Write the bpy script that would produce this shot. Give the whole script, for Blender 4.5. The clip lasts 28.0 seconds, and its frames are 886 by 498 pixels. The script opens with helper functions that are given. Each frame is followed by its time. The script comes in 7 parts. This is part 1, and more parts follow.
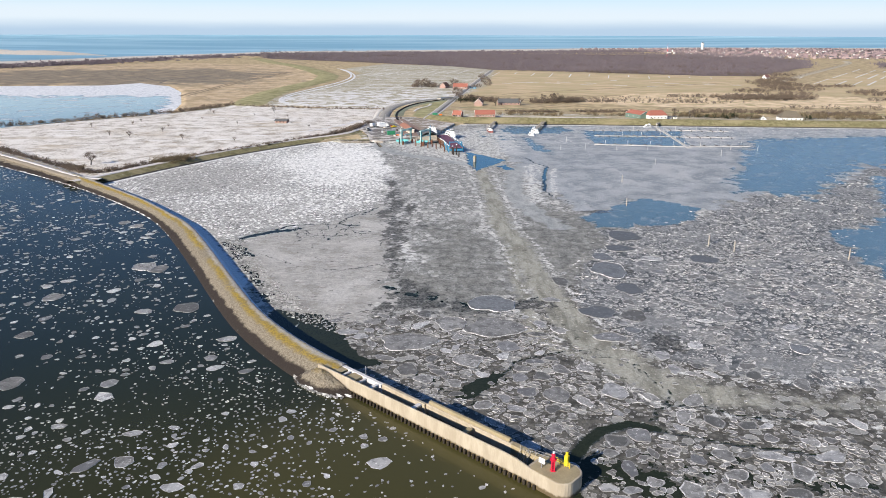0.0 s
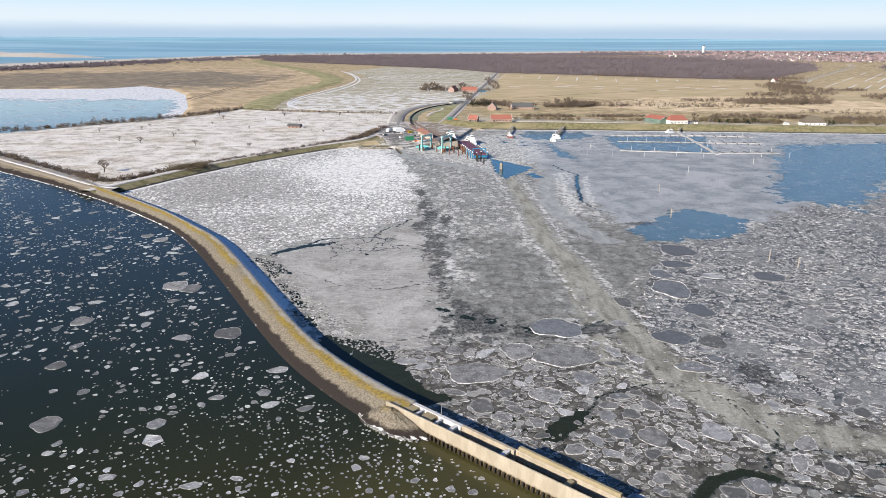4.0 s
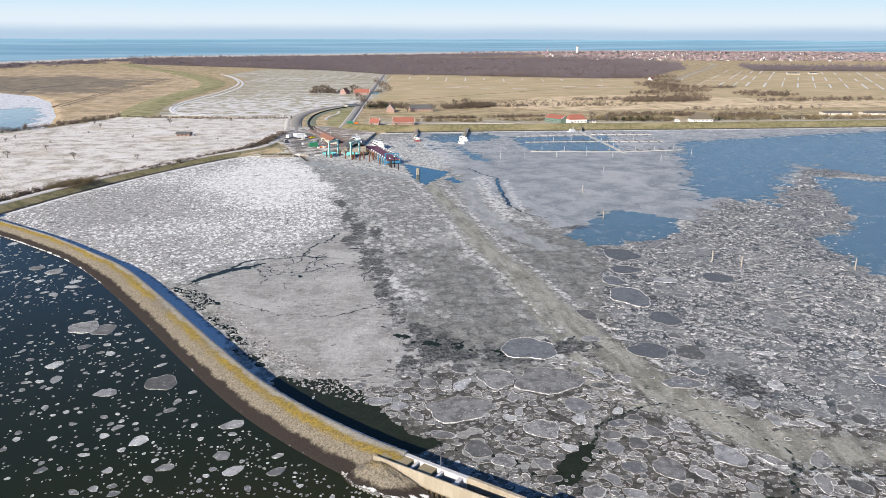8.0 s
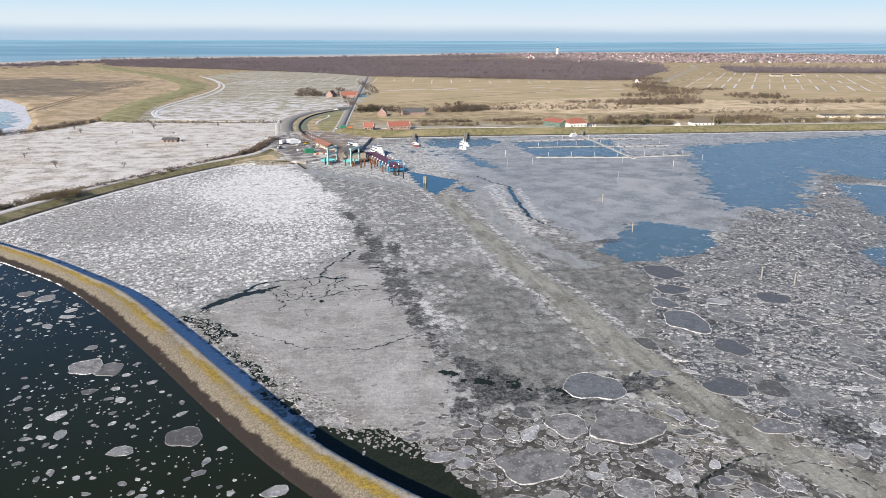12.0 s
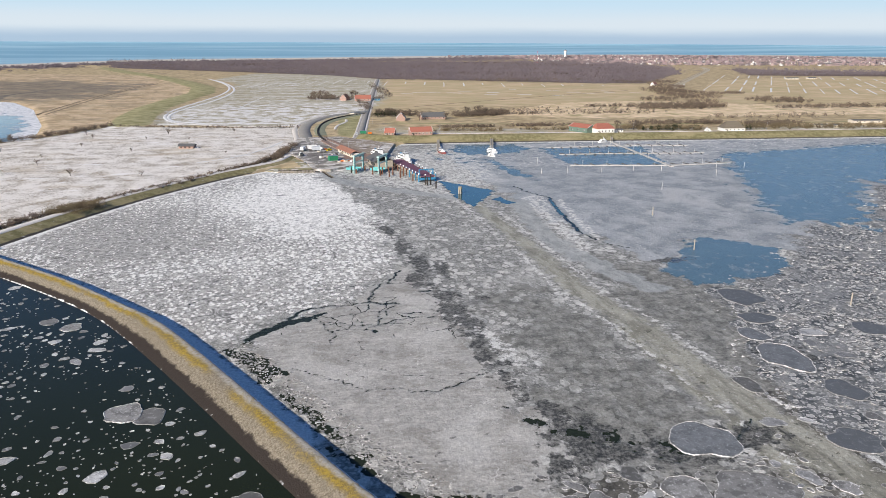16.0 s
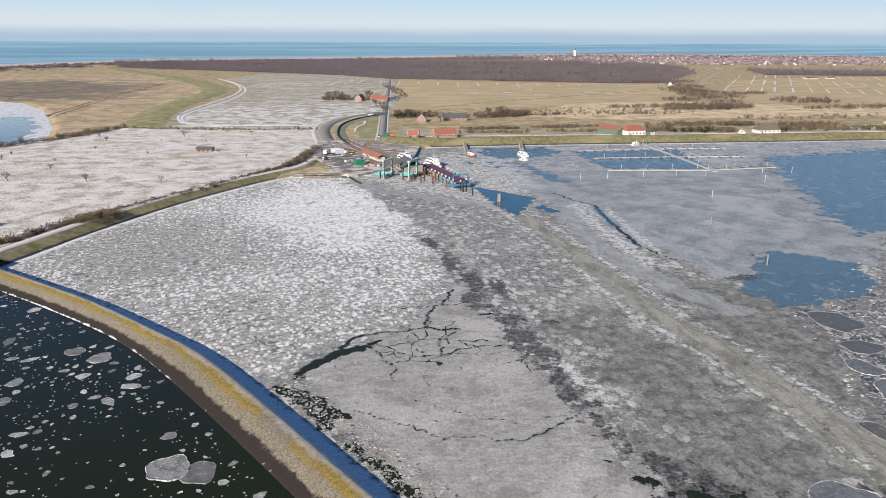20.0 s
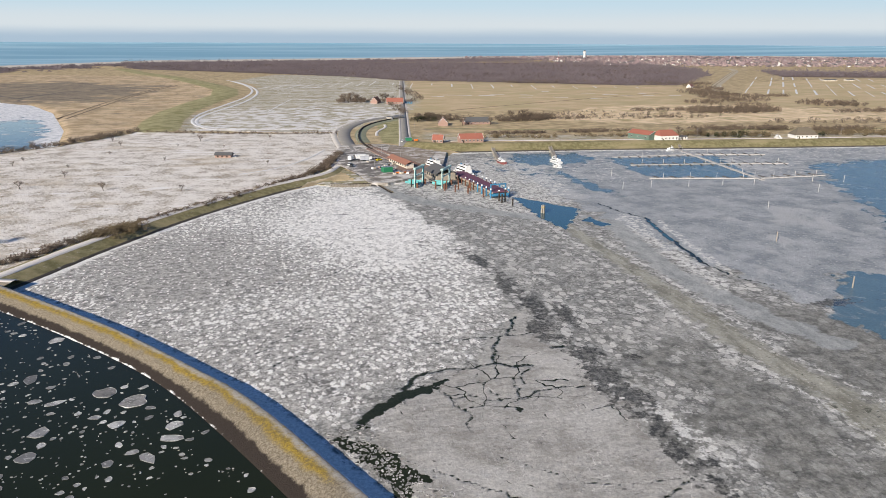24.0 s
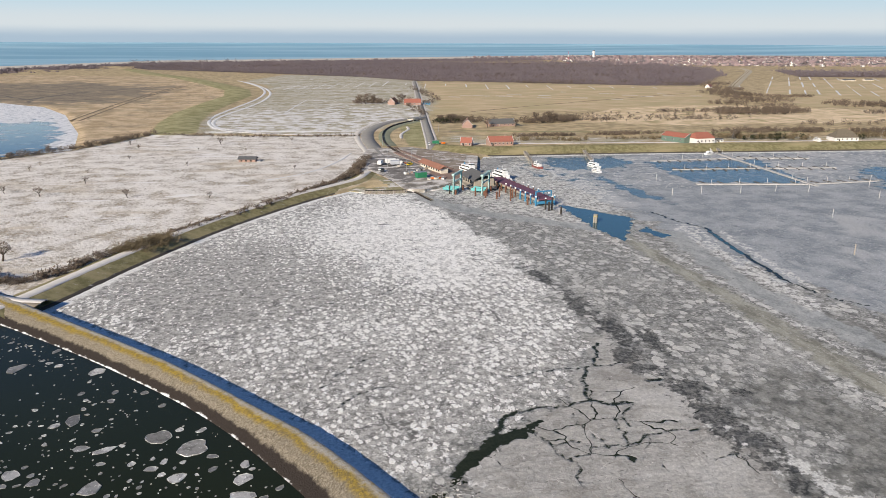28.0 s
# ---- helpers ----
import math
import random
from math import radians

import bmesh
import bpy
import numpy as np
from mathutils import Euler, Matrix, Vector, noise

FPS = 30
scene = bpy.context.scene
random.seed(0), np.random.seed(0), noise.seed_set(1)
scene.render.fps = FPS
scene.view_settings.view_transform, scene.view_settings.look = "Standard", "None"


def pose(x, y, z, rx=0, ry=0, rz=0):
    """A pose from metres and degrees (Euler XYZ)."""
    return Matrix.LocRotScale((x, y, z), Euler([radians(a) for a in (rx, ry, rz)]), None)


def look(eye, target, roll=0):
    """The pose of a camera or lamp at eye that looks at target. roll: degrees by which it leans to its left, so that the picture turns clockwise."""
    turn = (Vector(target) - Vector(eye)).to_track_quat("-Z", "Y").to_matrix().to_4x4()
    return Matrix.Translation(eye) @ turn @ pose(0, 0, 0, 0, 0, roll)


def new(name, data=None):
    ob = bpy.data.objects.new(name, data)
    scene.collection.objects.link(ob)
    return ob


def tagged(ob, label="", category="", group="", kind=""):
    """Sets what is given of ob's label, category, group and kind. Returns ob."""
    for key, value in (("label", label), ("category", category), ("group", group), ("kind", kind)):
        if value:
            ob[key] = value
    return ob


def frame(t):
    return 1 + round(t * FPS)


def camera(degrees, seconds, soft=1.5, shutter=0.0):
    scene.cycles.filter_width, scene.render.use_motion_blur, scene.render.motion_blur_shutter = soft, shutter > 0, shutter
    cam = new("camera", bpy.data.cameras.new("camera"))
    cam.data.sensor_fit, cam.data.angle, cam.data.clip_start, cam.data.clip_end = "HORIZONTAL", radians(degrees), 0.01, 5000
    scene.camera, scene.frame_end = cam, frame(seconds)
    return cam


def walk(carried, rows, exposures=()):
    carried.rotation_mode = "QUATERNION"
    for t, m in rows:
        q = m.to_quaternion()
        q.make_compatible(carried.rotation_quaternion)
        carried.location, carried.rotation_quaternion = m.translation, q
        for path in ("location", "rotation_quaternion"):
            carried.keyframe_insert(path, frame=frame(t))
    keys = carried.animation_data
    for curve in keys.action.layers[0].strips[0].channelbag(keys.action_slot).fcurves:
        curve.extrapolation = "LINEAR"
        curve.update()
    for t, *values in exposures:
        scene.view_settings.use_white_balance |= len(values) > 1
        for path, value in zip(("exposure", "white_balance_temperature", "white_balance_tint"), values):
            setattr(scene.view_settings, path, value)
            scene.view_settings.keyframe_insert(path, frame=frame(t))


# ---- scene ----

# camera: seconds, place, heading (clockwise from +y), tilt below level, roll
PATH = [
    (0, 0.00, -0.00, 80.18, 0.014, 17.013, -0.158),
    (1, -4.30, 3.78, 80.16, 0.156, 16.963, -0.187),
    (2, -8.80, 7.76, 80.18, 0.232, 16.917, -0.219),
    (3, -13.61, 11.96, 80.39, 0.291, 16.885, -0.259),
    (3.5, -16.11, 14.12, 80.41, 0.328, 16.852, -0.244),
    (5.5, -25.91, 23.43, 80.79, 1.833, 16.785, -0.215),
    (6, -28.25, 25.79, 80.71, 4.083, 16.774, -0.234),
    (6.5, -30.53, 28.25, 80.59, 6.740, 16.758, -0.215),
    (7, -32.88, 30.90, 80.42, 8.528, 16.753, -0.229),
    (7.5, -35.31, 33.82, 80.19, 9.196, 16.722, -0.224),
    (8, -37.54, 36.90, 80.09, 9.943, 16.717, -0.156),
    (8.5, -39.69, 39.89, 79.91, 10.737, 16.699, -0.206),
    (9, -41.69, 42.80, 79.82, 11.656, 16.676, -0.217),
    (9.5, -43.51, 45.64, 79.67, 12.005, 16.664, -0.215),
    (10, -45.16, 48.61, 79.53, 11.983, 16.652, -0.213),
    (10.5, -46.80, 51.87, 79.49, 11.946, 16.651, -0.221),
    (11, -48.46, 55.23, 79.55, 11.947, 16.650, -0.249),
    (11.5, -50.13, 58.55, 79.77, 11.893, 16.616, -0.218),
    (12, -51.80, 61.77, 79.94, 11.877, 16.596, -0.243),
    (12.5, -53.51, 64.94, 80.03, 11.847, 16.572, -0.250),
    (15, -62.19, 80.88, 80.35, 11.826, 16.458, -0.288),
    (17, -68.22, 92.73, 80.06, 11.542, 16.448, -0.244),
    (20, -77.85, 112.35, 79.57, 11.371, 16.482, -0.254),
    (21.5, -82.17, 122.44, 79.56, 11.219, 16.417, -0.265),
    (25, -94.06, 143.97, 79.49, 11.019, 16.399, -0.289),
    (28, -105.79, 161.44, 79.14, 10.814, 16.411, -0.232),
]


def aim(x, y, z, heading, tilt, roll):
    a, b = radians(heading), radians(tilt)
    way = Vector((math.sin(a) * math.cos(b), math.cos(a) * math.cos(b), -math.sin(b)))
    return look((x, y, z), Vector((x, y, z)) + way, -roll)


cam = camera(63.9, 28.0, soft=0.5)
walk(cam, [(t, aim(*row)) for t, *row in PATH], [(0, 0.49, 6450, 10), (6, 0.46, 6450, 10), (12, 0.37, 6450, 10), (19, 0.26, 6500, 10), (25, 0.20, 6750, 10), (28, 0.19, 6800, 10)])

# light: low winter sun over the camera's left shoulder, clear sky
SUN_AZ, SUN_EL = 223.0, 25.0
world = bpy.data.worlds.new("sky")
scene.world = world
world.use_nodes = True
wt = world.node_tree
sky = wt.nodes.new("ShaderNodeTexSky")
sky.sky_type = "NISHITA"
sky.sun_disc = False
sky.sun_elevation = radians(SUN_EL)
sky.sun_rotation = radians(SUN_AZ)
sky.air_density, sky.dust_density, sky.ozone_density = 0.9, 0.0, 3.0
tone = wt.nodes.new("ShaderNodeMix")
tone.data_type, tone.blend_type = "RGBA", "MULTIPLY"
tone.inputs[0].default_value = 1.0
tone.inputs[7].default_value = (0.72, 0.95, 1.25, 1)
wt.links.new(sky.outputs[0], tone.inputs[6])
wt.links.new(tone.outputs[2], wt.nodes["Background"].inputs[0])
wt.nodes["Background"].inputs[1].default_value = 0.065
sun = new("sun", bpy.data.lights.new("sun", "SUN"))
sun.data.energy, sun.data.angle, sun.data.color = 5.0, radians(0.55), (1.0, 0.915, 0.80)
sa, se = radians(SUN_AZ), radians(SUN_EL)
sun.matrix_world = look((0, 0, 300), (-300 * math.sin(sa) * math.cos(se), -300 * math.cos(sa) * math.cos(se), 300 - 300 * math.sin(se)))


# ---- node material helper ----
class Mat:
    """A node material written as a chain of small calls."""

    def __init__(self, name, rough=0.8, spec=0.3, metal=0.0):
        self.m = bpy.data.materials.new(name)
        self.m.use_nodes = True
        self.t = self.m.node_tree
        self.bsdf = self.t.nodes["Principled BSDF"]
        self.bsdf.inputs["Roughness"].default_value = rough
        self.bsdf.inputs["Specular IOR Level"].default_value = spec
        self.bsdf.inputs["Metallic"].default_value = metal
        self.co = self.t.nodes.new("ShaderNodeNewGeometry").outputs["Position"]

    def put(self, sock, v):
        if isinstance(v, bpy.types.NodeSocket):
            self.t.links.new(v, sock)
        elif isinstance(v, (tuple, list)) and len(v) == 3 and sock.type == "RGBA":
            sock.default_value = (*v, 1)
        else:
            sock.default_value = v

    def scaled(self, sx, sy, sz=1.0, turn=0.0):
        n = self.t.nodes.new("ShaderNodeMapping")
        self.put(n.inputs["Vector"], self.co)
        n.inputs["Rotation"].default_value = (0, 0, radians(turn))
        n.inputs["Scale"].default_value = (sx, sy, sz)
        return n.outputs[0]

    def noise(self, size, detail=3.0, rough=0.55, warp=0.0, co=None):
        n = self.t.nodes.new("ShaderNodeTexNoise")
        self.put(n.inputs["Vector"], co or self.co)
        n.inputs["Scale"].default_value = 1.0 / size
        n.inputs["Detail"].default_value = detail
        n.inputs["Roughness"].default_value = rough
        n.inputs["Distortion"].default_value = warp
        return n.outputs["Fac"]

    def cells(self, size, feature="F1", out="Distance", co=None, rand=1.0):
        n = self.t.nodes.new("ShaderNodeTexVoronoi")
        n.feature = feature
        self.put(n.inputs["Vector"], co or self.co)
        n.inputs["Scale"].default_value = 1.0 / size
        n.inputs["Randomness"].default_value = rand
        return n.outputs[out]

    def warped(self, size, amount, co=None):
        n = self.t.nodes.new("ShaderNodeTexNoise")
        self.put(n.inputs["Vector"], co or self.co)
        n.inputs["Scale"].default_value = 1.0 / size
        n.inputs["Detail"].default_value = 3
        a = self.vmath("SUBTRACT", n.outputs["Color"], (0.5, 0.5, 0.5))
        a = self.vmath("MULTIPLY", a, (amount, amount, 0))
        return self.vmath("ADD", co or self.co, a)

    def vmath(self, op, a, b):
        n = self.t.nodes.new("ShaderNodeVectorMath")
        n.operation = op
        self.put(n.inputs[0], a), self.put(n.inputs[1], b)
        return n.outputs[0]

    def math(self, op, a, b=0.0, c=0.0):
        n = self.t.nodes.new("ShaderNodeMath")
        n.operation = op
        self.put(n.inputs[0], a), self.put(n.inputs[1], b), self.put(n.inputs[2], c)
        return n.outputs[0]

    def attr(self, name):
        n = self.t.nodes.new("ShaderNodeAttribute")
        n.attribute_name = name
        return n.outputs["Fac"]

    def step(self, v, lo, hi, a=0.0, b=1.0):
        n = self.t.nodes.new("ShaderNodeMapRange")
        n.interpolation_type = "SMOOTHSTEP"
        self.put(n.inputs["Value"], v)
        for k, x in zip(("From Min", "From Max", "To Min", "To Max"), (lo, hi, a, b)):
            n.inputs[k].default_value = x
        return n.outputs[0]

    def mask(self, name, size, amp, soft=0.08, detail=4.0, warp=0.0):
        """A zone of the mesh, its edge roughened by noise."""
        v = self.math("MULTIPLY_ADD", self.math("SUBTRACT", self.noise(size, detail, 0.62, warp), 0.5), 2.2 * amp, self.attr(name))
        return self.step(v, 0.5 - soft, 0.5 + soft)

    def mix(self, f, a, b):
        n = self.t.nodes.new("ShaderNodeMix")
        n.data_type = "RGBA"
        self.put(n.inputs[0], f), self.put(n.inputs[6], a), self.put(n.inputs[7], b)
        return n.outputs[2]

    def fmix(self, f, a, b):
        n = self.t.nodes.new("ShaderNodeMix")
        self.put(n.inputs[0], f), self.put(n.inputs[2], a), self.put(n.inputs[3], b)
        return n.outputs[0]

    def pancakes(self, size, small, large, rim=0.08, warp=0.35, stretch=1.0, turn=0.0, grow=None):
        """Rounded floes that do not touch: their mask, each one's own value, and the mask of their raised rims."""
        base = self.scaled(1.0, stretch, 1.0, turn) if stretch != 1.0 else None
        co = self.warped(size * 0.8, size * warp * 2, co=base)
        d = self.cells(size, "F1", co=co)
        own = self.cells(size, "F1", "Color", co=co)
        r = self.step(own, 0.2, 0.8, small, large)
        if grow is not None:
            r = self.math("ADD", r, grow)
        e = self.math("SUBTRACT", d, r)
        body = self.step(e, 0.02, -0.02)
        edge = self.math("MULTIPLY", self.step(e, -rim * 1.4, -rim * 0.5), body)
        edge = self.math("MULTIPLY", edge, self.step(self.noise(size * 0.5, 3, 0.6), 0.40, 0.56))
        return body, own, edge

    def random(self):
        return self.t.nodes.new("ShaderNodeObjectInfo").outputs["Random"]

    def island(self):
        return self.t.nodes.new("ShaderNodeNewGeometry").outputs["Random Per Island"]

    def color(self, v):
        self.put(self.bsdf.inputs["Base Color"], v)
        return self

    def rough(self, v):
        self.put(self.bsdf.inputs["Roughness"], v)
        return self

    def bump(self, h, strength=0.5, dist=0.1):
        n = self.t.nodes.new("ShaderNodeBump")
        n.inputs["Strength"].default_value = strength
        n.inputs["Distance"].default_value = dist
        self.put(n.inputs["Height"], h)
        self.put(self.bsdf.inputs["Normal"], n.outputs[0])
        return self


def plain(name, color, rough=0.7, var=0.12, size=1.0, spec=0.3, metal=0.0):
    """One surface with a light stain and a fine grain."""
    m = Mat(name, rough, spec, metal)
    n = m.math("MULTIPLY_ADD", m.noise(size, 5, 0.65), 2 * var, 1 - var)
    g = m.math("MULTIPLY_ADD", m.noise(size * 0.13, 3, 0.6), var, 1 - var / 2)
    n = m.math("MULTIPLY", n, g)
    c = m.t.nodes.new("ShaderNodeVectorMath")
    c.operation = "SCALE"
    c.inputs[0].default_value = color
    m.put(c.inputs["Scale"], n)
    m.color(c.outputs[0])
    m.bump(m.noise(size * 0.1, 3), 0.3, 0.02)
    return m.m


# ---- geometry helpers ----
HUB = (-50.0, 80.0)


def lift(r):
    """The far land and sea rise gently, so that the horizon lies where it is seen inside the reach of the lens."""
    return 56.0 * np.clip((np.asarray(r, float) - 2200.0) / 2600.0, 0, None) ** 1.5


def lift_at(x, y):
    return float(lift(math.hypot(x - HUB[0], y - HUB[1])))


def dist_line(X, Y, pts):
    """Distance to a polyline, and how far along it (0 to 1)."""
    best = np.full(np.shape(X), 1e9)
    along = np.zeros(np.shape(X))
    p = np.array(pts, float)
    seg = np.hypot(*np.diff(p, axis=0).T)
    tot, run = seg.sum(), 0.0
    for (x0, y0), (x1, y1), l in zip(p[:-1], p[1:], seg):
        if l == 0:
            continue
        u = np.clip(((X - x0) * (x1 - x0) + (Y - y0) * (y1 - y0)) / (l * l), 0, 1)
        d = np.hypot(X - x0 - u * (x1 - x0), Y - y0 - u * (y1 - y0))
        along = np.where(d < best, (run + u * l) / tot, along)
        best = np.minimum(best, d)
        run += l
    return best, along


def inside(X, Y, pts):
    c = np.zeros(np.shape(X), bool)
    p = list(pts)
    for (x0, y0), (x1, y1) in zip(p, p[1:] + p[:1]):
        if y0 == y1:
            continue
        c ^= ((y0 > Y) != (y1 > Y)) & (X < (x1 - x0) * (Y - y0) / (y1 - y0) + x0)
    return c


def signed(X, Y, pts):
    """Distance to a polygon's edge, positive inside."""
    d, _ = dist_line(X, Y, list(pts) + [pts[0]])
    return np.where(inside(X, Y, pts), d, -d)


def zone(X, Y, pts, soft):
    return np.clip(0.5 + 0.5 * signed(X, Y, pts) / soft, 0, 1)


def band(X, Y, pts, half, soft):
    d, _ = dist_line(X, Y, pts)
    return np.clip(0.5 + 0.5 * (half - d) / soft, 0, 1)


def mesh_from(name, verts, faces, mats, attrs=None, index=None, smooth=False):
    me = bpy.data.meshes.new(name)
    me.from_pydata([tuple(v) for v in verts] if not isinstance(verts, np.ndarray) else verts.tolist(), [], faces if isinstance(faces, list) else faces.tolist())
    for m in mats if isinstance(mats, (list, tuple)) else [mats]:
        me.materials.append(m)
    for k, v in (attrs or {}).items():
        a = me.attributes.new(k, "FLOAT", "POINT")
        a.data.foreach_set("value", np.asarray(v, np.float32).ravel())
    if index is not None:
        me.polygons.foreach_set("material_index", np.asarray(index, np.int32))
    if smooth:
        me.polygons.foreach_set("use_smooth", np.ones(len(me.polygons), bool))
    me.update()
    return me


def grid_faces(rows, cols):
    i = np.arange(rows * cols).reshape(rows, cols)
    return np.stack([i[:-1, :-1], i[:-1, 1:], i[1:, 1:], i[1:, :-1]], -1).reshape(-1, 4)


def part(name, bm, material, parent=None, label=""):
    me = bpy.data.meshes.new(name)
    bm.to_mesh(me)
    bm.free()
    me.materials.append(material)
    ob = new(name, me)
    if parent is not None:
        ob.parent = parent
    if label:
        tagged(ob, label)
    return ob


def resample(pts, step):
    p = np.array(pts, float)
    s = np.concatenate([[0], np.cumsum(np.hypot(*np.diff(p[:, :2], axis=0).T))])
    u = np.linspace(0, s[-1], max(2, int(s[-1] / step) + 1))
    return np.stack([np.interp(u, s, p[:, k]) for k in range(p.shape[1])], -1)


def rounded(pts, times=2):
    """Chaikin: a polyline with its corners eased."""
    p = np.array(pts, float)
    for _ in range(times):
        q = np.empty((2 * len(p) - 2, p.shape[1]))
        q[0::2] = 0.75 * p[:-1] + 0.25 * p[1:]
        q[1::2] = 0.25 * p[:-1] + 0.75 * p[1:]
        p = np.vstack([p[:1], q, p[-1:]])
    return p


# ---- materials of the setting ----
def water_material():
    m = Mat("sea_water", 0.2, 0.18)
    deep = m.mix(m.noise(60, 4), (0.011, 0.015, 0.004), (0.023, 0.027, 0.008))
    c = m.mix(m.step(m.attr("brown"), 0.1, 0.9), deep, (0.062, 0.057, 0.018))
    # far out, the sky's pale blue is painted in and true reflection turned down
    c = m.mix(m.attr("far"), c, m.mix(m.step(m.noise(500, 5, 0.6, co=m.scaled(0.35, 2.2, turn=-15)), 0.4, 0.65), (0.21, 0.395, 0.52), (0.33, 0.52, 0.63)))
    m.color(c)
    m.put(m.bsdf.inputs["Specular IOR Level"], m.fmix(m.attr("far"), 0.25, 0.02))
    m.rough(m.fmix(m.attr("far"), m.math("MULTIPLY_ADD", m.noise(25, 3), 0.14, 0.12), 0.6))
    m.bump(m.math("ADD", m.noise(2.2, 4), m.noise(0.6, 2)), 0.15, 0.12)
    return m.m


def ice_material():
    m = Mat("harbour_ice", 0.6, 0.4)
    fine = m.noise(0.9, 5, 0.7)
    mid = m.noise(9, 5, 0.62)
    big = m.noise(40, 4, 0.55)
    patchy = m.noise(15, 5, 0.62, 0.4)
    # broken sheet: pale pieces frozen into a darker bed
    b1, o1, e1 = m.pancakes(2.6, 0.26, 0.56, 0.05, 0.4, 0.75, 12)
    b2, o2, e2 = m.pancakes(1.0, 0.22, 0.50, 0.10, 0.3)
    bed = m.mix(m.step(m.noise(3.0, 6, 0.7), 0.34, 0.66), (0.15, 0.15, 0.142), (0.38, 0.376, 0.357))
    grey = m.mix(m.math("MULTIPLY", b2, 0.75), bed, m.mix(o2, (0.29, 0.286, 0.27), (0.66, 0.648, 0.617)))
    grey = m.mix(m.math("MULTIPLY", b1, m.step(m.noise(7, 3), 0.36, 0.50)), grey, m.mix(m.step(m.math("MULTIPLY_ADD", fine, 0.35, o1), 0.4, 0.95), (0.31, 0.308, 0.295), (0.64, 0.63, 0.605)))
    grey = m.mix(m.math("MULTIPLY", e1, 0.6), grey, (0.66, 0.65, 0.63))
    grey = m.mix(m.math("MULTIPLY", m.step(big, 0.54, 0.68), 0.45), grey, m.mix(fine, (0.34, 0.335, 0.32), (0.60, 0.585, 0.56)))
    grey = m.mix(m.math("MULTIPLY", m.step(patchy, 0.40, 0.34), 0.55), grey, m.mix(m.noise(1.6, 5, 0.7), (0.08, 0.082, 0.08), (0.22, 0.222, 0.215)))
    # drifting pack: brash and small rimmed floes in a dark brown slush
    p1, q1, f1 = m.pancakes(3.4, 0.20, 0.46, 0.045, 0.3)
    p2, q2, f2 = m.pancakes(1.25, 0.16, 0.46, 0.10, 0.3)
    pack = m.mix(m.step(m.noise(2.4, 6, 0.7, 0.4), 0.34, 0.66), (0.055, 0.052, 0.043), (0.165, 0.156, 0.136))
    pack = m.mix(m.math("MULTIPLY", p2, 0.8), pack, m.mix(q2, (0.13, 0.127, 0.118), (0.38, 0.37, 0.345)))
    pack = m.mix(f2, pack, (0.58, 0.565, 0.54))
    pack = m.mix(p1, pack, m.mix(m.step(m.math("MULTIPLY_ADD", mid, 0.5, q1), 0.45, 1.1), (0.15, 0.15, 0.143), (0.36, 0.355, 0.335)))
    pack = m.mix(f1, pack, (0.66, 0.645, 0.62))
    # loose pack east of the lane: bright crumbs over dark water
    l1, k1, h1 = m.pancakes(1.9, 0.20, 0.50, 0.10, 0.3)
    l2, k2, h2 = m.pancakes(0.8, 0.15, 0.48, 0.14, 0.25)
    loose = m.mix(m.step(m.noise(3.5, 5, 0.65), 0.36, 0.62), (0.06, 0.068, 0.074), (0.19, 0.196, 0.198))
    loose = m.mix(m.math("MULTIPLY", l2, 0.9), loose, m.mix(m.step(k2, 0.25, 0.8), (0.13, 0.132, 0.132), (0.60, 0.592, 0.58)))
    loose = m.mix(m.math("MULTIPLY", l1, m.step(m.noise(9, 4, 0.6), 0.42, 0.50)), loose, m.mix(m.step(k1, 0.3, 0.8), (0.13, 0.137, 0.142), (0.48, 0.475, 0.463)))
    loose = m.mix(m.math("MULTIPLY", h1, 0.8), loose, (0.72, 0.71, 0.69))
    haze_ice = m.mix(m.noise(2.0, 6, 0.7), (0.15, 0.157, 0.162), (0.42, 0.418, 0.41))
    loose = m.mix(m.math("MULTIPLY", m.step(m.noise(13, 5, 0.62, 0.5), 0.46, 0.62), 0.75), loose, haze_ice)
    # smooth plate
    streak = m.noise(2.6, 6, 0.7, 0.5, co=m.scaled(0.8, 1.8, turn=15))
    plate = m.mix(m.step(streak, 0.30, 0.70), (0.345, 0.334, 0.314), (0.545, 0.527, 0.498))
    plate = m.mix(m.math("MULTIPLY", m.step(m.noise(9, 6, 0.66, 0.5), 0.50, 0.62), 0.75), plate, (0.31, 0.293, 0.268))
    vein = m.cells(4.2, "DISTANCE_TO_EDGE", co=m.warped(3, 5.5))
    plate = m.mix(m.math("MULTIPLY", m.step(vein, 0.035, 0.0), m.step(m.noise(7, 3), 0.56, 0.64)), plate, (0.66, 0.645, 0.62))
    fleck = m.math("MULTIPLY", m.step(m.noise(1.1, 4, 0.6, 0.6, co=m.scaled(0.7, 1.5, turn=20)), 0.37, 0.32), m.step(m.noise(14, 3), 0.40, 0.55))
    plate = m.mix(m.math("MULTIPLY", fleck, 0.75), plate, (0.14, 0.136, 0.128))
    plate = m.mix(m.math("MULTIPLY", m.step(m.noise(22, 5, 0.6, 0.4), 0.52, 0.64), 0.5), plate, (0.64, 0.625, 0.60))
    plate = m.mix(m.step(fine, 0.60, 0.70), plate, (0.66, 0.642, 0.618))
    plate = m.mix(m.math("MULTIPLY", m.step(fine, 0.40, 0.30), 0.8), plate, (0.25, 0.24, 0.228))
